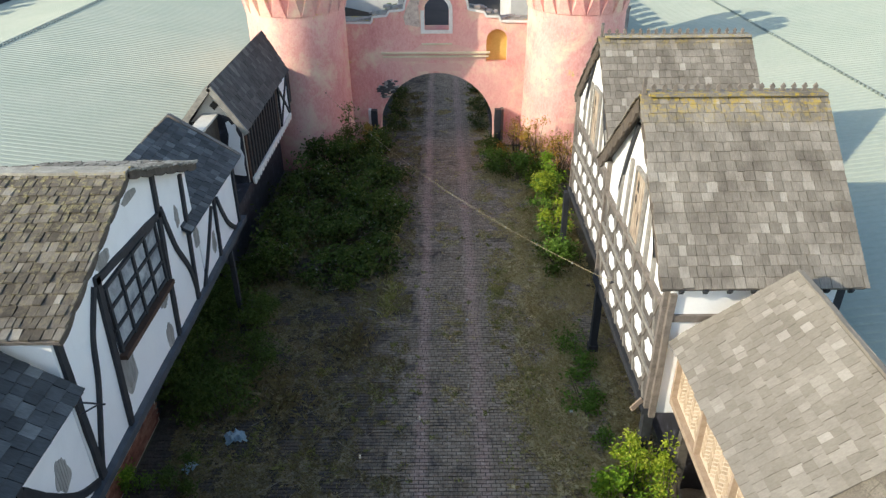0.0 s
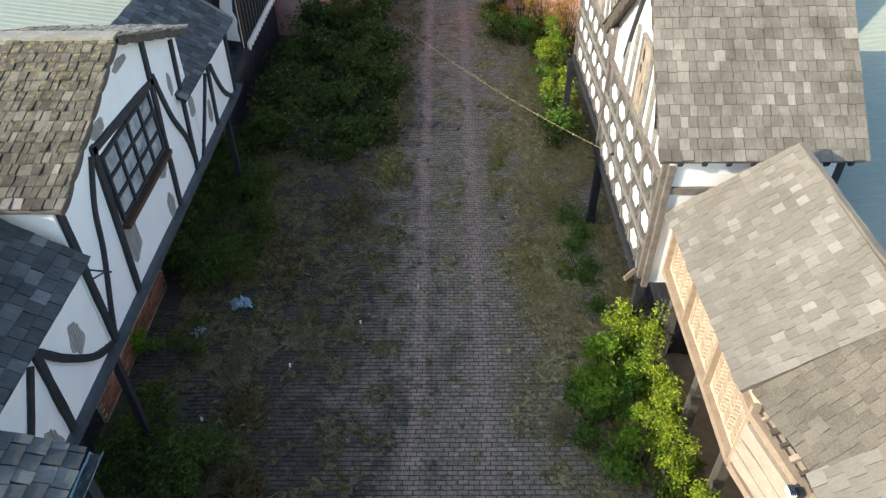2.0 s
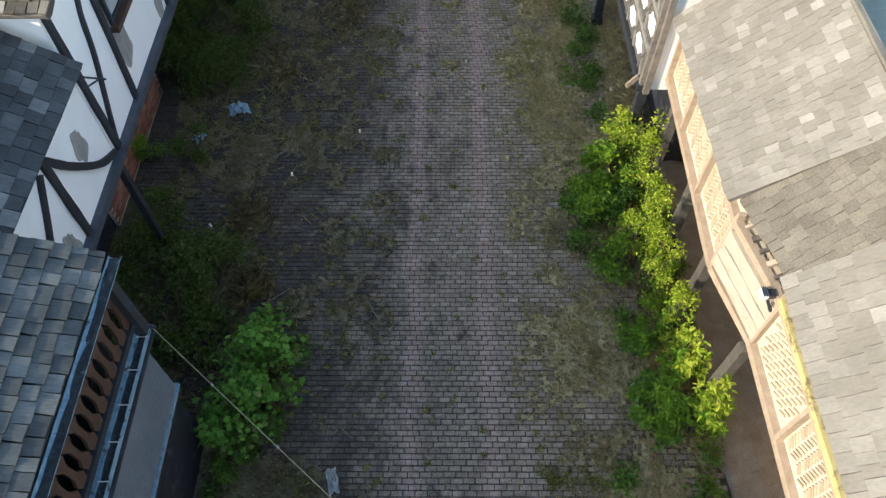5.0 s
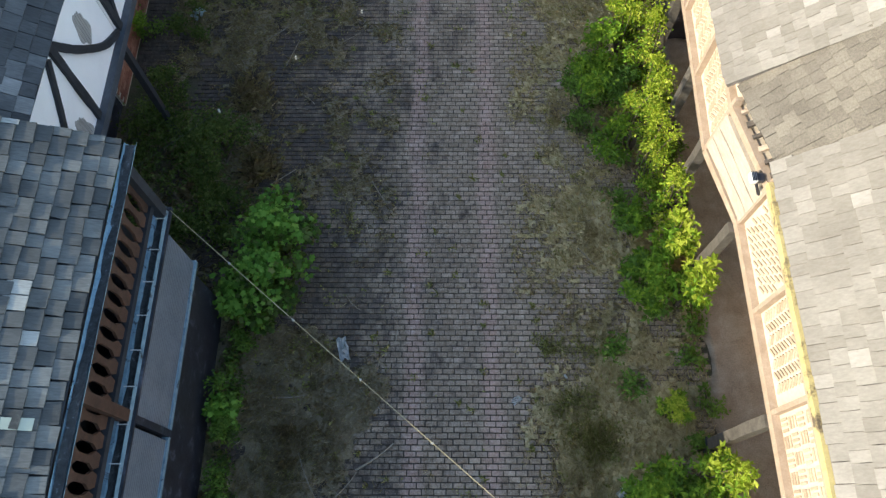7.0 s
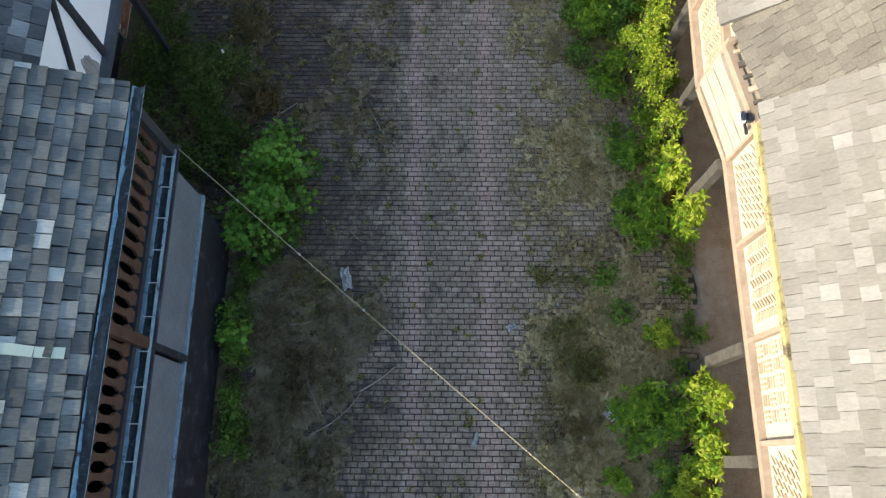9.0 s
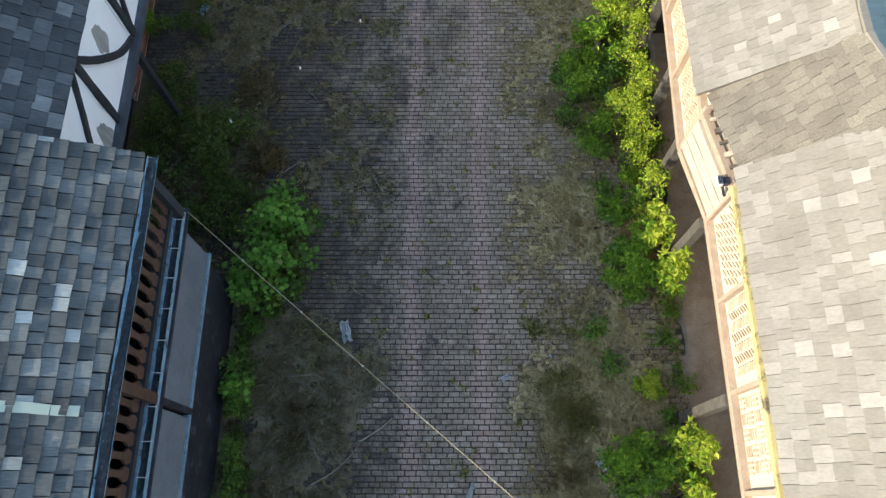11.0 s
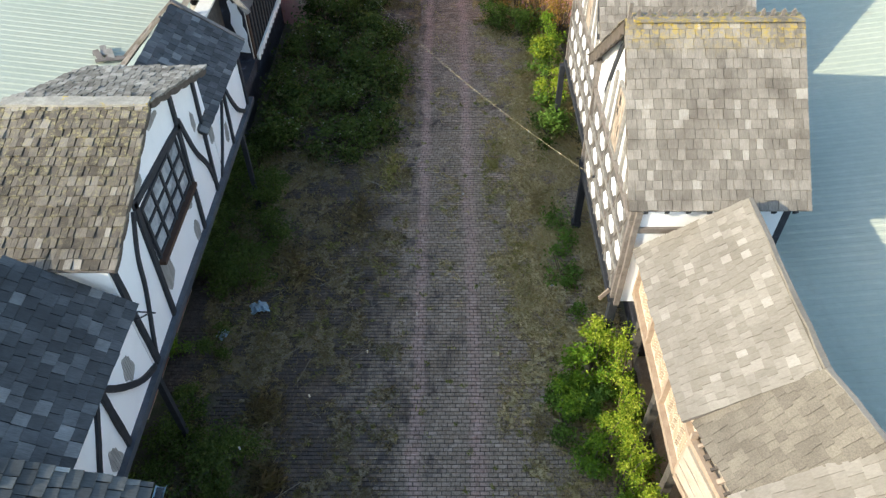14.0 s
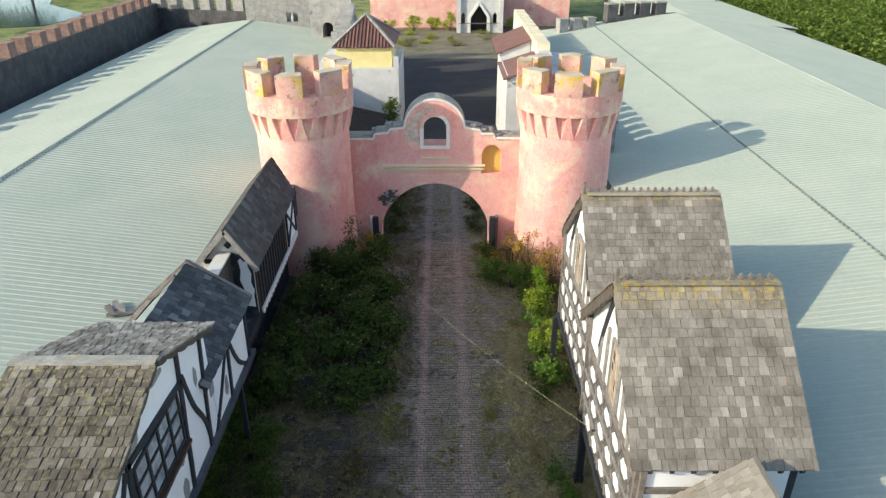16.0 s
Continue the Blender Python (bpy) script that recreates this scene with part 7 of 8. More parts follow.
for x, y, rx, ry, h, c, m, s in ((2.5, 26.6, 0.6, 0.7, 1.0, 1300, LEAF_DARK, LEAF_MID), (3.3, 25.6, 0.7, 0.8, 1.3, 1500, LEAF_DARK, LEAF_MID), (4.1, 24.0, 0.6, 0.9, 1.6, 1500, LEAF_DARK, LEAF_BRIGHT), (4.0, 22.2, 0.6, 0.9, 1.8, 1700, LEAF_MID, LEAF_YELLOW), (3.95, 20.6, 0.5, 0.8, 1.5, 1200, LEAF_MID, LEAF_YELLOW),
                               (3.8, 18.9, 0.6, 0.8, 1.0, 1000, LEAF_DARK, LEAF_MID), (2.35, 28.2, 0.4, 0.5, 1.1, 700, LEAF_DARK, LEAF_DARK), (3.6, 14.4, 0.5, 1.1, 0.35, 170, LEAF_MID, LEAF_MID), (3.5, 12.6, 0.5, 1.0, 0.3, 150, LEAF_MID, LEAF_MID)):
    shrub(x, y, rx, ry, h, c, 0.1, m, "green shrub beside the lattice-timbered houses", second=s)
for x, y in ((-1.9, 31.5), (-1.8, 33.5), (2.0, 31.8), (2.1, 34.0), (-1.9, 36), (2.2, 37)):
    shrub(x, y, 0.5, 0.9, 0.7, 600, 0.09, LEAF_BRAMBLE, "low dark growth beside the road behind the arch", group="weeds")
for x, y, h in ((3.3, 26.9, 2.2), (4.1, 26.2, 2.6), (4.9, 25.6, 2.2)):
    shrub(x, y, 0.8, 0.5, h, 700, 0.09, LEAF_RUST, "sunlit rusty-leaved bush against the tower", clumps=26)


def tree(x, y, h, r, seed, label="broad leafy green tree at the edge of the site"):
    t = thing("tree", (x, y, 0), label, "tree", "trees beyond the shed")
    bm = bmesh.new()
    limb(bm, (x, y, -0.1), (x, y, h * 0.6), 0.28, 0.14, 0.05, 5, 7)
    pts = []
    for i in range(26):
        a, q = gen.uniform(0, math.tau), math.sqrt(gen.uniform(0, 1))
        e = (x + r * q * math.cos(a), y + r * q * math.sin(a), h * gen.uniform(0.35, 1.0) * (1 - 0.3 * q ** 2))
        limb(bm, (x, y, h * gen.uniform(0.25, 0.55)), e, 0.09, 0.02, 0.1, 3, 4)
        m = 230
        pts.append(gen.normal(size=(m, 3)) * (0.36 * r, 0.36 * r, 0.26 * r) + e)
    part("trunk", bm, BARK, t)
    leaves("crown", np.concatenate(pts), 0.38, LEAF_TREE, t)


for i, (x, y, h, r) in enumerate([(40, 96, 6, 3.2), (44, 90, 6.5, 3.4), (40, 84, 5.5, 3.0), (46, 82, 7, 3.6), (41, 76, 6, 3.2), (47, 74, 7, 3.4), (40, 69, 5.6, 3.0), (45, 66, 6.5, 3.4), (39.5, 62, 5.4, 2.8), (44, 58, 6, 3.2), (40, 55, 5.4, 2.8), (50, 92, 8, 3.8), (52, 80, 8, 3.8), (52, 68, 8, 3.6), (39, 104, 6.5, 3.4), (47, 102, 7, 3.6), (40, 49, 5.4, 2.8), (34, 110, 6, 3.2), (55, 104, 8, 4)]):
    tree(x - 3.2, y, h * 0.85, r, i)
for x, y, h, r in ((-70, 128, 11, 5), (-84, 140, 13, 6), (-100, 150, 12, 6), (-118, 160, 13, 6), (-60, 135, 12, 5)):
    tree(x, y, h, r, 40, "dark leafy tree on the far lake shore")
for x, y, rx, c in ((-6, 91, 0.8, 500), (-3.0, 91.5, 0.9, 600), (-0.5, 92, 1.0, 700), (1.6, 91.5, 0.8, 500), (10, 92, 1.2, 700), (-2.9, 45.8, 0.5, 500)):
    shrub(x, y, rx, 0.7, 2.2 if y > 60 else 3.2, c, 0.2, LEAF_YELLOW if y > 60 else LEAF_DARK, "weedy bush at the foot of a castle wall", group="yard weeds")


random.seed(8)
for k in range(16):
    x, y = random.uniform(-7, 9), random.uniform(77.5, 89)
    shrub(x, y, random.uniform(0.5, 1.3), 0.7, random.uniform(0.3, 0.7), 260, 0.13, LEAF_DRYWEED if k % 3 else LEAF_YELLOW, "straggling sunlit weeds on the yard verge", group="yard weeds")


def wear(x, y, green):
    """How much dry or green grass grows at a spot of the street."""
    d = 40.0 if green else 0.0
    g = 0.45 * noise.noise(Vector((x * 0.6 + d, y * 0.5, 3.1))) + 0.6 * noise.noise(Vector((x * 1.9, y * 1.7 + d, 8.4))) + 0.38 * noise.noise(Vector((x * 5.1, y * 5.3, d))) + 0.2 * noise.noise(Vector((x * 13, y * 13, d)))
    mid = abs(x - 0.42) < 1.1
    if green:
        g -= 0.35
        if x < -3.7 or y > 15.5 and not mid:
            g += 0.12
        g += 1.0 * math.exp(-((x - 2.8) / 0.7) ** 2 - ((y - 1.7) / 0.75) ** 2)
        g += 0.3 * math.exp(-((x + 4.0) / 0.9) ** 2 - ((y - 6.3) / 1.3) ** 2)
        return g - (0.3 if mid else 0)
    g += -0.5 if mid else -0.12
    if x > 1.4:
        g += 0.5 * min(1.0, (x - 1.4) / 1.5)
        g += 0.5 * math.exp(-((x - 2.75) / 0.95) ** 2 - ((y - 1.2) / 1.9) ** 2)
    if y < 3.8:
        g += 0.65 * max(0.0, min(1.0, (-0.95 - x + 0.9 * noise.noise(Vector((x, y * 1.1, 6.6)))) / 0.7)) * min(1.0, (3.8 - y) / 0.8)
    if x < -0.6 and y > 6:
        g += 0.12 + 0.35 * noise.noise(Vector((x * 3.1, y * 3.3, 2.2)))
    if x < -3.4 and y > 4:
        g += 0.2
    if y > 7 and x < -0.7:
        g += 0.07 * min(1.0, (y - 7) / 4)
    if y > 9 and x > 1.35:
        g += 0.1 * min(1.0, (y - 9) / 5)
    if y > 11 and mid and 0.05 < x < 0.8:
        g += 0.3
    return g


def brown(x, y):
    """The west side of the street, where grass and mats take browner, darker colours."""
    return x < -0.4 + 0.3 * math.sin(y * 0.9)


def grass():
    r = random.Random(9)
    for which, mat, count, hh in (("dry_grass", GRASS_DRY, 300000, 0.05), ("green_grass", GRASS_GREEN, 80000, 0.075)):
        co, fa = [], []
        tries = 0
        green = which == "green_grass"
        while len(fa) < count and tries < count * 9:
            tries += 1
            x, y = r.uniform(-5.8, 4.8), -3 + 40 * r.random() ** 1.25
            if y > 29 and abs(x - 0.06) > 2.4:
                continue
            g = wear(x, y, green)
            if g < 0 or r.random() > min(1.0, g * 2.4 + 0.04):
                continue
            a = r.uniform(0, math.tau)
            h = hh * r.uniform(0.35, 1.3) * (0.5 + min(1.0, g * 1.5))
            ln = r.uniform(0.7, 1.9) * h if green else r.uniform(0.04, 0.14)
            w = 0.0028 + 0.003 * r.random() + 0.0002 * max(0, y)
            dx, dy = math.cos(a), math.sin(a)
            k = len(co)
            co += [(x - dy * w, y + dx * w, -0.02), (x + dy * w, y - dx * w, -0.02), (x + dx * ln * 0.4 + dy * w * 0.7, y + dy * ln * 0.4 - dx * w * 0.7, h * 0.7), (x + dx * ln, y + dy * ln, h)]
            fa += [(k, k + 1, k + 2, k + 3)]
        me = bpy.data.meshes.new(which)
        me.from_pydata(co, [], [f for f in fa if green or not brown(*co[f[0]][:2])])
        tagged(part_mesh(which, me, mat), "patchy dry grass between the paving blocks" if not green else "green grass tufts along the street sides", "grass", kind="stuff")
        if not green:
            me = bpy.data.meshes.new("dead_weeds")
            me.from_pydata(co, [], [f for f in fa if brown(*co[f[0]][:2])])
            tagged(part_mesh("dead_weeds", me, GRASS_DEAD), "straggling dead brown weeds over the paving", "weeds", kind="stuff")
    pts = []
    while len(pts) < 9000:
        x, y = r.uniform(-5.6, 4.7), -4 + 33 * r.random() ** 1.2
        g = max(wear(x, y, True), wear(x + 9, y - 7, True) - 0.05)
        if r.random() < g * 1.5 + (0.01 if g > -0.3 else 0):
            pts.append((x, y, r.uniform(0.01, 0.08)))
    tagged(leaves("ground_weeds", np.array(pts), 0.05, GRASS_GREEN, flat=1.0), "low creeping weeds between the blocks", "weeds", kind="stuff")


THATCH = surface("grass_thatch", [(0.25, (0.28, 0.22, 0.12)), (0.5, (0.4, 0.335, 0.185)), (0.75, (0.53, 0.45, 0.27))], scale=2.2, fine=70, grain=0.8, bump_d=0.012, bump_s=0.7,
                 patches=[((0.25, 0.215, 0.085), 0.54, 0.68)], spot_scale=1.3)
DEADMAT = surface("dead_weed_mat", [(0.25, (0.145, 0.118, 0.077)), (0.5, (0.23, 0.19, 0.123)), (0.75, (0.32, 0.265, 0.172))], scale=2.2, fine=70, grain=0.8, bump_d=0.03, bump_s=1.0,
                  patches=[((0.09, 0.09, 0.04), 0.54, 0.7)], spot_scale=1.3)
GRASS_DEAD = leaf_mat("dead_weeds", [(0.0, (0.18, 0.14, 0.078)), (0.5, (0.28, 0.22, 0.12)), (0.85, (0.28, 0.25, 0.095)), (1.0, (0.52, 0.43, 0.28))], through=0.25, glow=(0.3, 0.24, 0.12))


def thatch():
    """Thin uneven mats of dead grass over the blocks."""
    c = 0.07
    cells, co, fa = {}, [], []

    def corner(i, j):
        if (i, j) not in cells:
            x, y = -5.8 + i * c, -4 + j * c
            g = wear(x, y, False) - 0.05
            q = noise.noise(Vector((x * 9, y * 9, 0.3)))
            cells[i, j] = (len(co), g)
            co.append((x + 0.3 * c * q, y + 0.3 * c * noise.noise(Vector((y * 9, x * 9, 5))), -0.025 + 0.045 * max(0.0, min(1.0, (g + 0.04) * 5)) + 0.012 * q))
        return cells[i, j]
    for i in range(int(10.5 / c)):
        for j in range(int(34 / c)):
            x, y = -5.8 + i * c, -4 + j * c
            if y > 28.3 and abs(x) > 2.3:
                continue
            if wear(x + c / 2, y + c / 2, False) > (0.36 if x > 0 else 0.3 if y > 4 else 0.12):
                k = [corner(i, j), corner(i + 1, j), corner(i + 1, j + 1), corner(i, j + 1)]
                fa.append([q[0] for q in k])
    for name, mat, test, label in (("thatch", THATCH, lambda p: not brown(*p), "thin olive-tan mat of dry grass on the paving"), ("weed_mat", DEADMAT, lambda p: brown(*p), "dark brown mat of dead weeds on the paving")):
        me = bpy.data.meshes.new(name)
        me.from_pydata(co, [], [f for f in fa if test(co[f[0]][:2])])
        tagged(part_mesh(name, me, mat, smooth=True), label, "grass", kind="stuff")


thatch()


def tufts():
    """Small tufts in the joints of the road."""
    r = random.Random(31)
    co, fa = [], []
    for k in range(240):
        x, y = r.uniform(-3.0, 3.6), -3 + 24 * r.random()
        big = r.uniform(0.03, 0.09)
        for q in range(int(r.uniform(10, 34))):
            a, d = r.uniform(0, math.tau), r.random() ** 0.5 * big
            px, py = x + d * math.cos(a), y + d * math.sin(a)
            h, b, w = r.uniform(0.02, 0.09), r.uniform(0, math.tau), 0.006
            dx, dy = math.cos(b), math.sin(b)
            n = len(co)
            co += [(px - dy * w, py + dx * w, -0.01), (px + dy * w, py - dx * w, -0.01), (px + dx * h * 0.5 + dy * w, py + dy * h * 0.5 - dx * w, h * 0.7), (px + dx * h * 1.2, py + dy * h * 1.2, h)]
            fa.append((n, n + 1, n + 2, n + 3))
    me = bpy.data.meshes.new("grass_tufts")
    me.from_pydata(co, [], fa)
    tagged(part_mesh("grass_tufts", me, GRASS_GREEN), "small green tufts in the paving joints", "grass", kind="stuff")


def weed_clump(x, y, rx, ry, h, count, seed, material, label):
    """A knee-high tangle of thin stalks and blades, thinning out at its edge."""
    r = random.Random(seed)
    co, fa = [], []
    for k in range(count):
        a, q = r.uniform(0, math.tau), abs(r.gauss(0, 0.65))
        px, py = x + rx * q * math.cos(a), y + ry * q * math.sin(a)
        if 0.5 + 1.1 * noise.noise(Vector((px * 1.7, py * 1.7, seed))) + 0.8 * noise.noise(Vector((px * 6, py * 6, seed + 5))) < r.random():
            continue
        hh = h * r.uniform(0.3, 1.0) * max(0.15, 1 - 0.6 * q * q) * (0.7 + 0.5 * noise.noise(Vector((px * 3, py * 3, seed))))
        b, ln, w = r.uniform(0, math.tau), hh * r.uniform(0.4, 1.3), r.uniform(0.0016, 0.0034)
        dx, dy = math.cos(b), math.sin(b)
        n = len(co)
        co += [(px - dy * w, py + dx * w, -0.02), (px + dy * w, py - dx * w, -0.02), (px + dx * ln * 0.35 + dy * w, py + dy * ln * 0.35 - dx * w, hh * 0.75), (px + dx * ln, py + dy * ln, hh)]
        fa.append((n, n + 1, n + 2, n + 3))
    me = bpy.data.meshes.new("weed_clump")
    me.from_pydata(co, [], fa)
    tagged(part_mesh("weed_clump", me, material), label, "weeds", kind="stuff")


tufts()
grass()
GRASS_OLIVE = leaf_mat("olive_weeds", [(0.0, (0.32, 0.285, 0.115)), (0.45, (0.42, 0.415, 0.13)), (0.8, (0.56, 0.48, 0.24)), (1.0, (0.68, 0.58, 0.37))], through=0.35, glow=(0.3, 0.28, 0.08))
for x, y, rx, ry, h, c, m in ((2.7, 1.6, 1.1, 1.25, 0.17, 5500, GRASS_OLIVE), (2.6, 0.5, 0.8, 0.8, 0.2, 3500, GRASS_DRY), (2.8, 3.5, 0.7, 1.0, 0.14, 3000, GRASS_DRY), (3.0, 5.4, 0.6, 1.3, 0.14, 3000, GRASS_DRY), (2.5, 7.8, 0.6, 1.6, 0.12, 2500, GRASS_DRY),
                             (-2.4, 1.6, 0.9, 1.2, 0.16, 3500, GRASS_DEAD), (-3.4, 6.6, 0.6, 1.0, 0.35, 2500, GRASS_DEAD), (-3.8, 8.4, 0.8, 1.2, 0.3, 2500, GRASS_DEAD), (-3.6, 12.8, 1.2, 1.6, 0.3, 3500, GRASS_DEAD), (-2.2, 15.0, 1.1, 1.8, 0.25, 3500, GRASS_DEAD), (-1.3, 17.2, 0.5, 1.6, 0.25, 2000, GRASS_OLIVE),
                             (2.3, 13.0, 0.8, 2.0, 0.16, 2500, GRASS_OLIVE), (1.9, 17.5, 0.6, 2.4, 0.2, 2000, GRASS_OLIVE), (3.0, 15.8, 0.7, 1.8, 0.2, 2000, GRASS_DRY), (-1.5, 21.0, 0.45, 2.2, 0.3, 2000, GRASS_OLIVE)):
    weed_clump(x, y, rx, ry, h, c, int(x * 10 + y * 100), m, "tangled knee-high dead grass and weeds on the paving")


# ---- wires and litter ----
BAGGREY = surface("grey_plastic", [(0.3, (0.26, 0.25, 0.22)), (0.7, (0.4, 0.39, 0.35))], scale=12, rough=0.4)

def string_wire(a, b, sag, knots, label, r=0.012, skin=WIRE):
    w = thing("festoon_wire", Vector(a), label, "wire", "wires across the street")
    a, b = Vector(a), Vector(b)
    n = 28
    pts = [a.lerp(b, i / n) - Vector((0, 0, sag * 4 * (i / n) * (1 - i / n))) for i in range(n + 1)]
    cu = bpy.data.curves.new("cable", 'CURVE')
    cu.dimensions = '3D'
    cu.bevel_depth = r
    cu.bevel_resolution = 1
    sp = cu.splines.new('POLY')
    sp.points.add(n)
    for p, q in zip(sp.points, pts):
        p.co = (*q, 1)
    cu.materials.append(skin)
    ob = new("cable", cu)
    ob.parent = w
    ob.matrix_parent_inverse = Matrix.Translation(-w.location)
    for e in (a, b):
        bm = bmesh.new()
        box(bm, e.x - 0.05, e.x + 0.05, e.y - 0.02, e.y + 0.02, e.z - 0.03, e.z + 0.03)
        part("clamp", bm, BLACKPAINT, w)
    for k in range(1, knots):
        f = k / knots
        c = a.lerp(b, f) - Vector((0, 0, sag * 4 * f * (1 - f)))
        bm = bmesh.new()
        bmesh.ops.create_uvsphere(bm, u_segments=8, v_segments=6, radius=0.018, matrix=Matrix.Translation(c - Vector((0, 0, 0.025))))
        bmesh.ops.create_cone(bm, segments=8, radius1=0.014, radius2=0.014, depth=0.04, matrix=Matrix.Translation(c + Vector((0, 0, 0.005))), cap_ends=True)
        part("lampholder", bm, BAGGREY, w)


string_wire((-3.54, 4.17, 3.46), (4.72, -2.82, 3.6), 0.2, 9, "pale cable with empty lampholders", 0.0055)
string_wire((-3.62, 4.1, 4.6), (4.12, 14.6, 1.75), 0.15, 9, "thin cable with empty lampholders", 0.0016, DARKWOOD)
string_wire((-4.32, 27.06, 3.1), (4.02, 13.2, 3.0), 0.6, 12, "pale cable with empty lampholders by the gate", 0.005)


def crumpled(name, x, y, w, l, h, material, label, category, turn=0.0, seed=1):
    rnd = random.Random(seed)
    n = 7
    bm = bmesh.new()
    g = [[bm.verts.new(((i / n - 0.5) * w * (1 - 0.25 * rnd.random()), (j / n - 0.5) * l * (1 - 0.2 * rnd.random()), 0.015 + h * rnd.random() * (1 - (2 * i / n - 1) ** 2 * 0.5))) for j in range(n + 1)] for i in range(n + 1)]
    for i in range(n):
        for j in range(n):
            bm.faces.new((g[i][j], g[i + 1][j], g[i + 1][j + 1], g[i][j + 1]))
    bmesh.ops.solidify(bm, geom=bm.faces[:], thickness=0.004)
    bmesh.ops.transform(bm, matrix=pose(x, y, 0.005, 0, 0, turn), verts=bm.verts[:])
    tagged(part(name, bm, material), label, category)


BAGBLUE = surface("blue_plastic", [(0.3, (0.4, 0.6, 0.75)), (0.7, (0.6, 0.75, 0.85))], scale=12, rough=0.35)
BAGWHITE = surface("white_plastic", [(0.3, (0.55, 0.57, 0.58)), (0.7, (0.75, 0.76, 0.76))], scale=12, rough=0.35)
crumpled("plastic_bag", -4.41, 11.5, 0.5, 0.38, 0.22, BAGBLUE, "crumpled pale blue plastic bag on the weeds", "bag", 20, 2)
crumpled("plastic_bag", -5.15, 10.64, 0.32, 0.26, 0.18, BAGBLUE, "small grey-blue plastic bag on the weeds", "bag", 60, 3)
crumpled("paper_scrap", 1.5, 2.25, 0.2, 0.12, 0.06, BAGWHITE, "torn white paper scrap on the paving", "litter", 30, 4)
crumpled("paper_scrap", 2.36, 2.66, 0.09, 0.05, 0.03, BAGWHITE, "tiny white paper scrap in dry grass", "litter", 120, 5)
crumpled("paper_scrap", 0.83, 0.25, 0.1, 0.3, 0.05, BAGWHITE, "white paper strip lying on the paving", "litter", -20, 6)
crumpled("plastic_bottle", -1.53, 3.13, 0.2, 0.46, 0.09, BAGWHITE, "flattened clear plastic bottle on the paving", "bottle", 15, 7)
crumpled("plastic_bag", 3.2, 0.72, 0.22, 0.25, 0.12, BAGWHITE, "pale crumpled plastic under the shrubs", "bag", 45, 8)
crumpled("paper_scrap", 0.9, 16.0, 0.1, 0.08, 0.03, BAGWHITE, "small white scrap on the road", "litter", 10, 9)
crumpled("paper_scrap", 3.2, 12.3, 0.1, 0.08, 0.03, BAGWHITE, "small white scrap on the paving", "litter", 10, 10)
crumpled("paper_scrap", -2.3, 14.8, 0.1, 0.14, 0.04, BAGWHITE, "white scrap caught in the weeds", "litter", 50, 11)


def stick(x, y, l, turn, r, label, bend=0.12):
    bm = bmesh.new()
    a = radians(turn)
    random.seed(int(x * 100 + y * 10))
    limb(bm, (x - math.cos(a) * l / 2, y - math.sin(a) * l / 2, 0.03), (x + math.cos(a) * l / 2, y + math.sin(a) * l / 2, 0.05), r, r * 0.5, bend, 6, 5)
    tagged(part("fallen_stick", bm, TWIG), label, "stick", "fallen sticks")


for x, y, l, tn, r in ((-1.05, 6.3, 0.5, -60, 0.012), (-0.9, 1.3, 0.75, 35, 0.02), (-1.2, 5.45, 0.22, -70, 0.012), (-2.4, 2.3, 0.6, 5, 0.014), (-3.3, 10.2, 0.9, 40, 0.014), (-3.0, 9.6, 0.7, 70, 0.012), (-2.9, 6.6, 0.6, 35, 0.014), (2.9, 4.9, 0.5, -50, 0.014), (3.6, 4.1, 0.5, -10, 0.012),
                       (-1.6, 0.7, 1.1, 40, 0.014), (-2.0, 1.0, 0.8, -65, 0.012), (2.3, 0.2, 0.7, -70, 0.012), (-1.7, 16.4, 0.8, -30, 0.02), (-3.1, 17.6, 0.9, 10, 0.02), (-4.0, 9.3, 0.6, 120, 0.01), (-0.6, 3.4, 0.3, 80, 0.01), (-2.6, 12.5, 0.9, 30, 0.012), (-1.9, 11.2, 0.6, -40, 0.012)):
    stick(x, y, l, tn, r, "thin bleached fallen stick on the ground")
twigs = random.Random(77)
for x0, x1, y0, y1, count in ((-4.2, -1.2, 8.0, 12.0, 16), (-4.5, -1.0, 12.0, 17.0, 12), (-2.6, -1.0, 0.2, 4.0, 7), (2.2, 3.9, 2.0, 8.0, 7)):
    for k in range(count):
        stick(twigs.uniform(x0, x1), twigs.uniform(y0, y1), twigs.uniform(0.2, 0.65), twigs.uniform(0, 180), twigs.uniform(0.005, 0.009), "thin pale dead stem among the weeds", 0.35)


# ---- paving ----
def paved_from(y):
    """Where the paving ends on the west side; it runs in under the jetty by the porch."""
    edge = (-3.75 if y < 4.2 else -4.9) + 0.3 * math.sin(y * 0.7)
    return -6.3 if 8.9 < y < 12.4 else edge


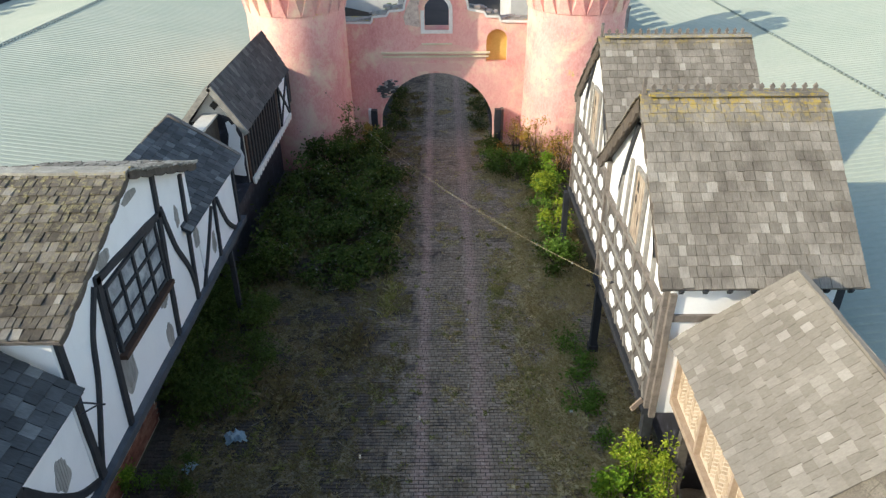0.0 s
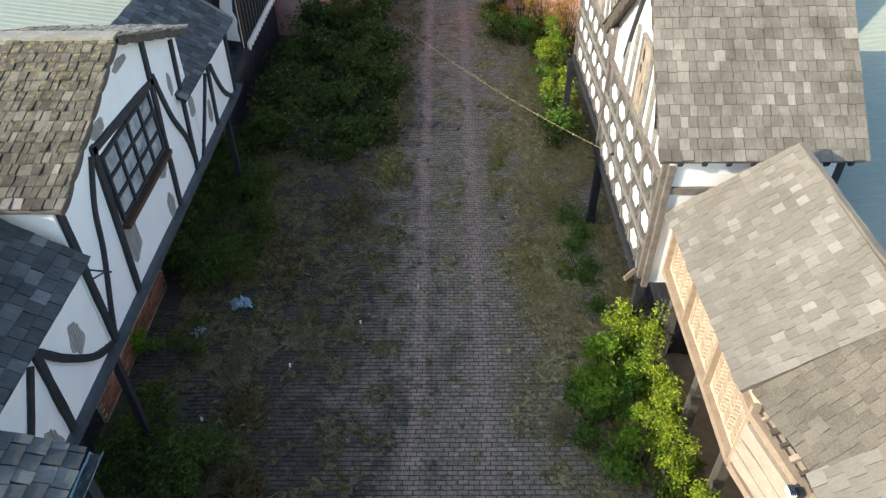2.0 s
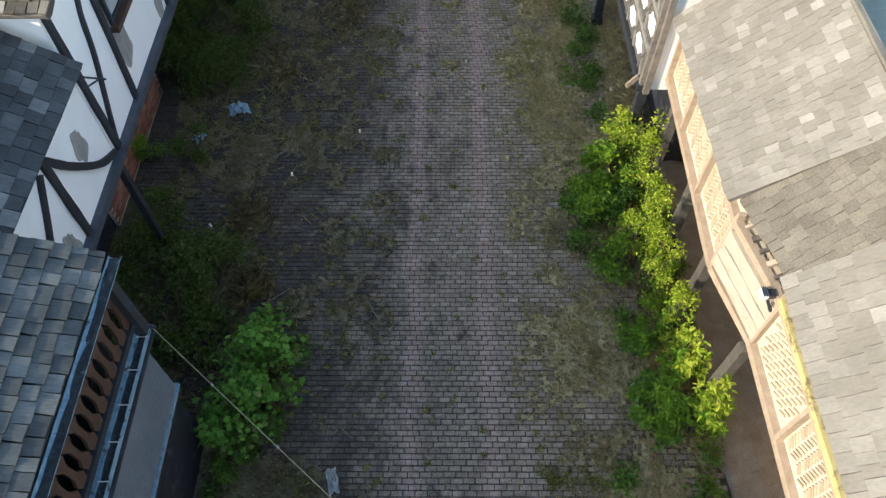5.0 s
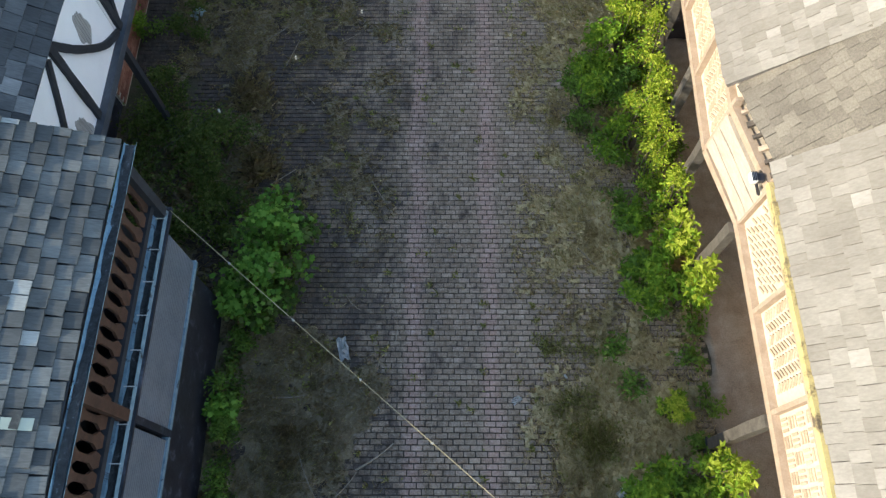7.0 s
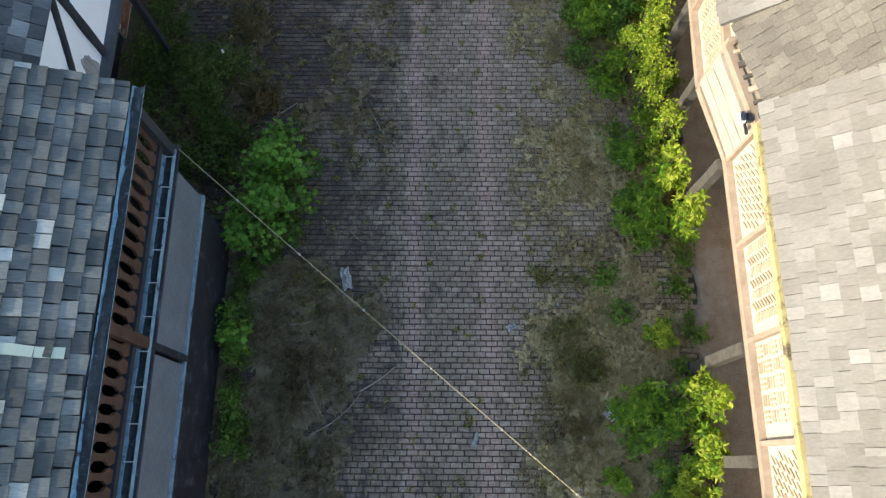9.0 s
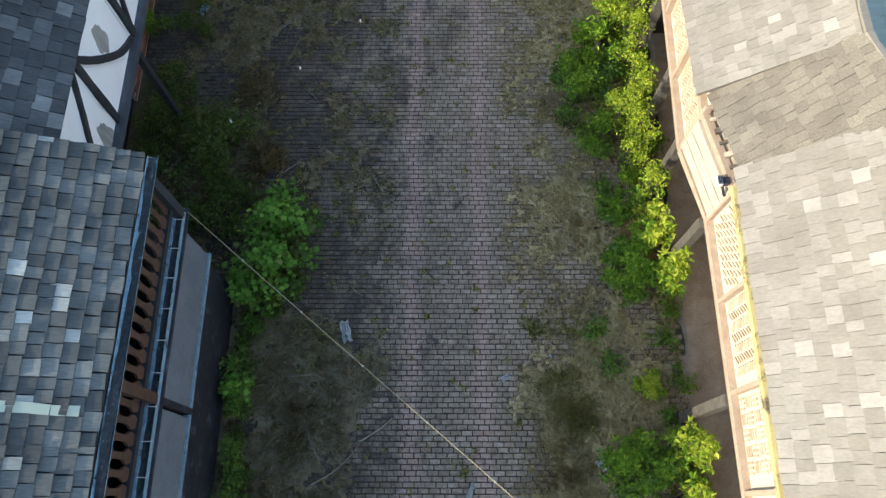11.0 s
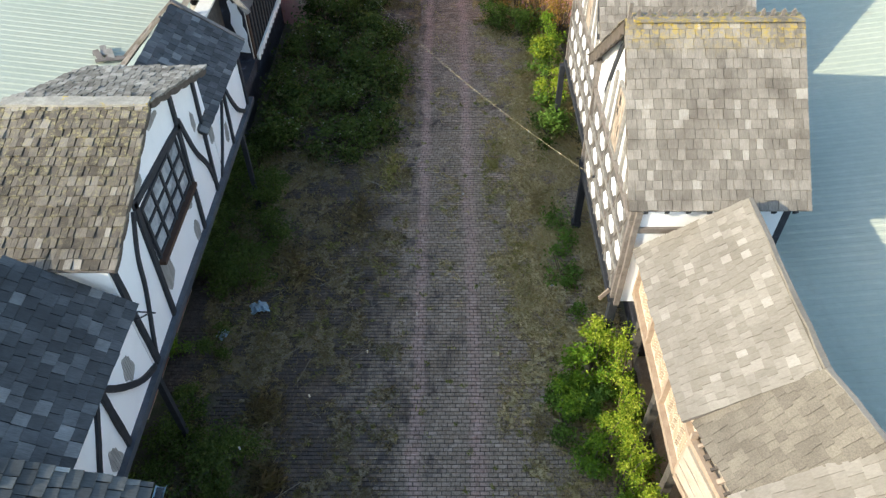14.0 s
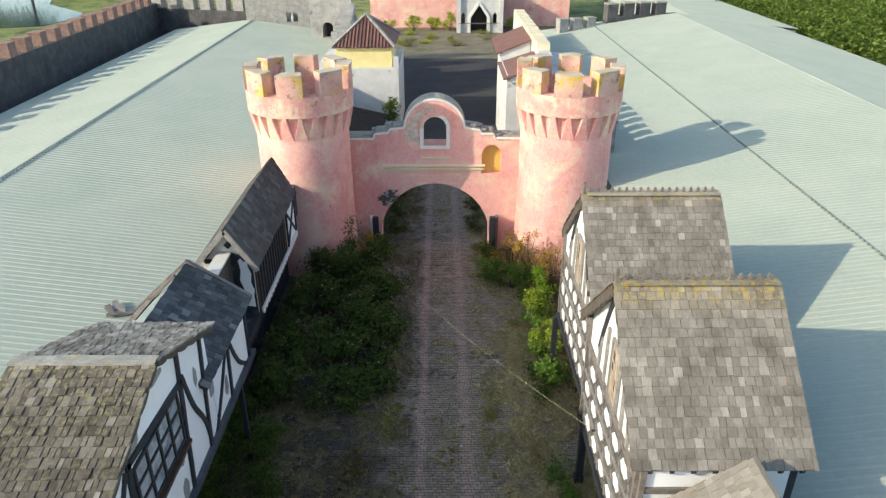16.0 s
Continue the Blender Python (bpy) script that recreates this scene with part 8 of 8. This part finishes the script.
def build_paving():
    rnd = random.Random(5)
    pv = thing("pavement", (0, 12, 0), "grey block paving in running bond, mossy and worn", "paving", kind="structure")
    unit = unit_block()
    blocks = []
    j = 0
    y = -6.0
    c = 0.006
    while y < 44:
        wl = paved_from(y)
        wr = 4.6 + 0.2 * math.sin(y * 0.5 + 1)
        if y > 28.2:
            wl, wr = max(wl, -2.3), min(wr, 2.45)
        x = wl + (0.1 if j % 2 else 0)
        sag = 0.0
        while x < wr:
            sag = 0.7 * sag + rnd.gauss(0, 0.0018)
            z = 0.004 + rnd.gauss(0, 0.0025) + sag
            tx, ty = rnd.gauss(0, 0.02), rnd.gauss(0, 0.02)
            px, py = x + rnd.gauss(0, 0.0022), y + rnd.gauss(0, 0.0018)
            w, d = 0.191 + rnd.gauss(0, 0.002), 0.091 + rnd.gauss(0, 0.0012)
            if 3.4 < y < 5.6 and -0.85 < x < 1.75 and len(pv.children) < 286:
                ob = new("paving_block", unit)
                ob.parent = pv
                ob.matrix_parent_inverse = Matrix.Translation(-pv.location)
                ob.matrix_basis = Matrix.Translation((px, py, z)) @ pose(0, 0, 0, math.degrees(tx), math.degrees(ty), rnd.gauss(0, 0.6))
            else:
                q = [(px, py, -0.05), (px + w, py, -0.05), (px + w, py + d, -0.05), (px, py + d, -0.05),
                     (px + c, py + c, z - tx * 0.04 + ty * 0.1), (px + w - c, py + c, z - tx * 0.04 - ty * 0.1), (px + w - c, py + d - c, z + tx * 0.04 - ty * 0.1), (px + c, py + d - c, z + tx * 0.04 + ty * 0.1)]
                blocks.append(q)
            x += 0.2
        y += 0.1
        j += 1
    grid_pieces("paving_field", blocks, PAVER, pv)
    bm = bmesh.new()
    box(bm, -4.6, 4.4, 4.4, 28.2, -0.06, -0.017)
    box(bm, -3.45, 4.4, -6, 4.4, -0.06, -0.0172)
    box(bm, -2.1, 2.3, 28.2, 30.4, -0.06, -0.0173)
    box(bm, -6.3, -4.6, 9.0, 12.3, -0.06, -0.0174)
    part("joint_sand", bm, JOINT, pv)


def unit_block():
    me = bpy.data.meshes.new("paving_block")
    c = 0.006
    w, d = 0.191, 0.091
    me.from_pydata([(0, 0, -0.054), (w, 0, -0.054), (w, d, -0.054), (0, d, -0.054), (c, c, 0), (w - c, c, 0), (w - c, d - c, 0), (c, d - c, 0)], [],
                   [(4, 5, 6, 7), (0, 1, 5, 4), (1, 2, 6, 5), (2, 3, 7, 6), (3, 0, 4, 7)])
    me.materials.append(PAVER)
    return me


build_paving()
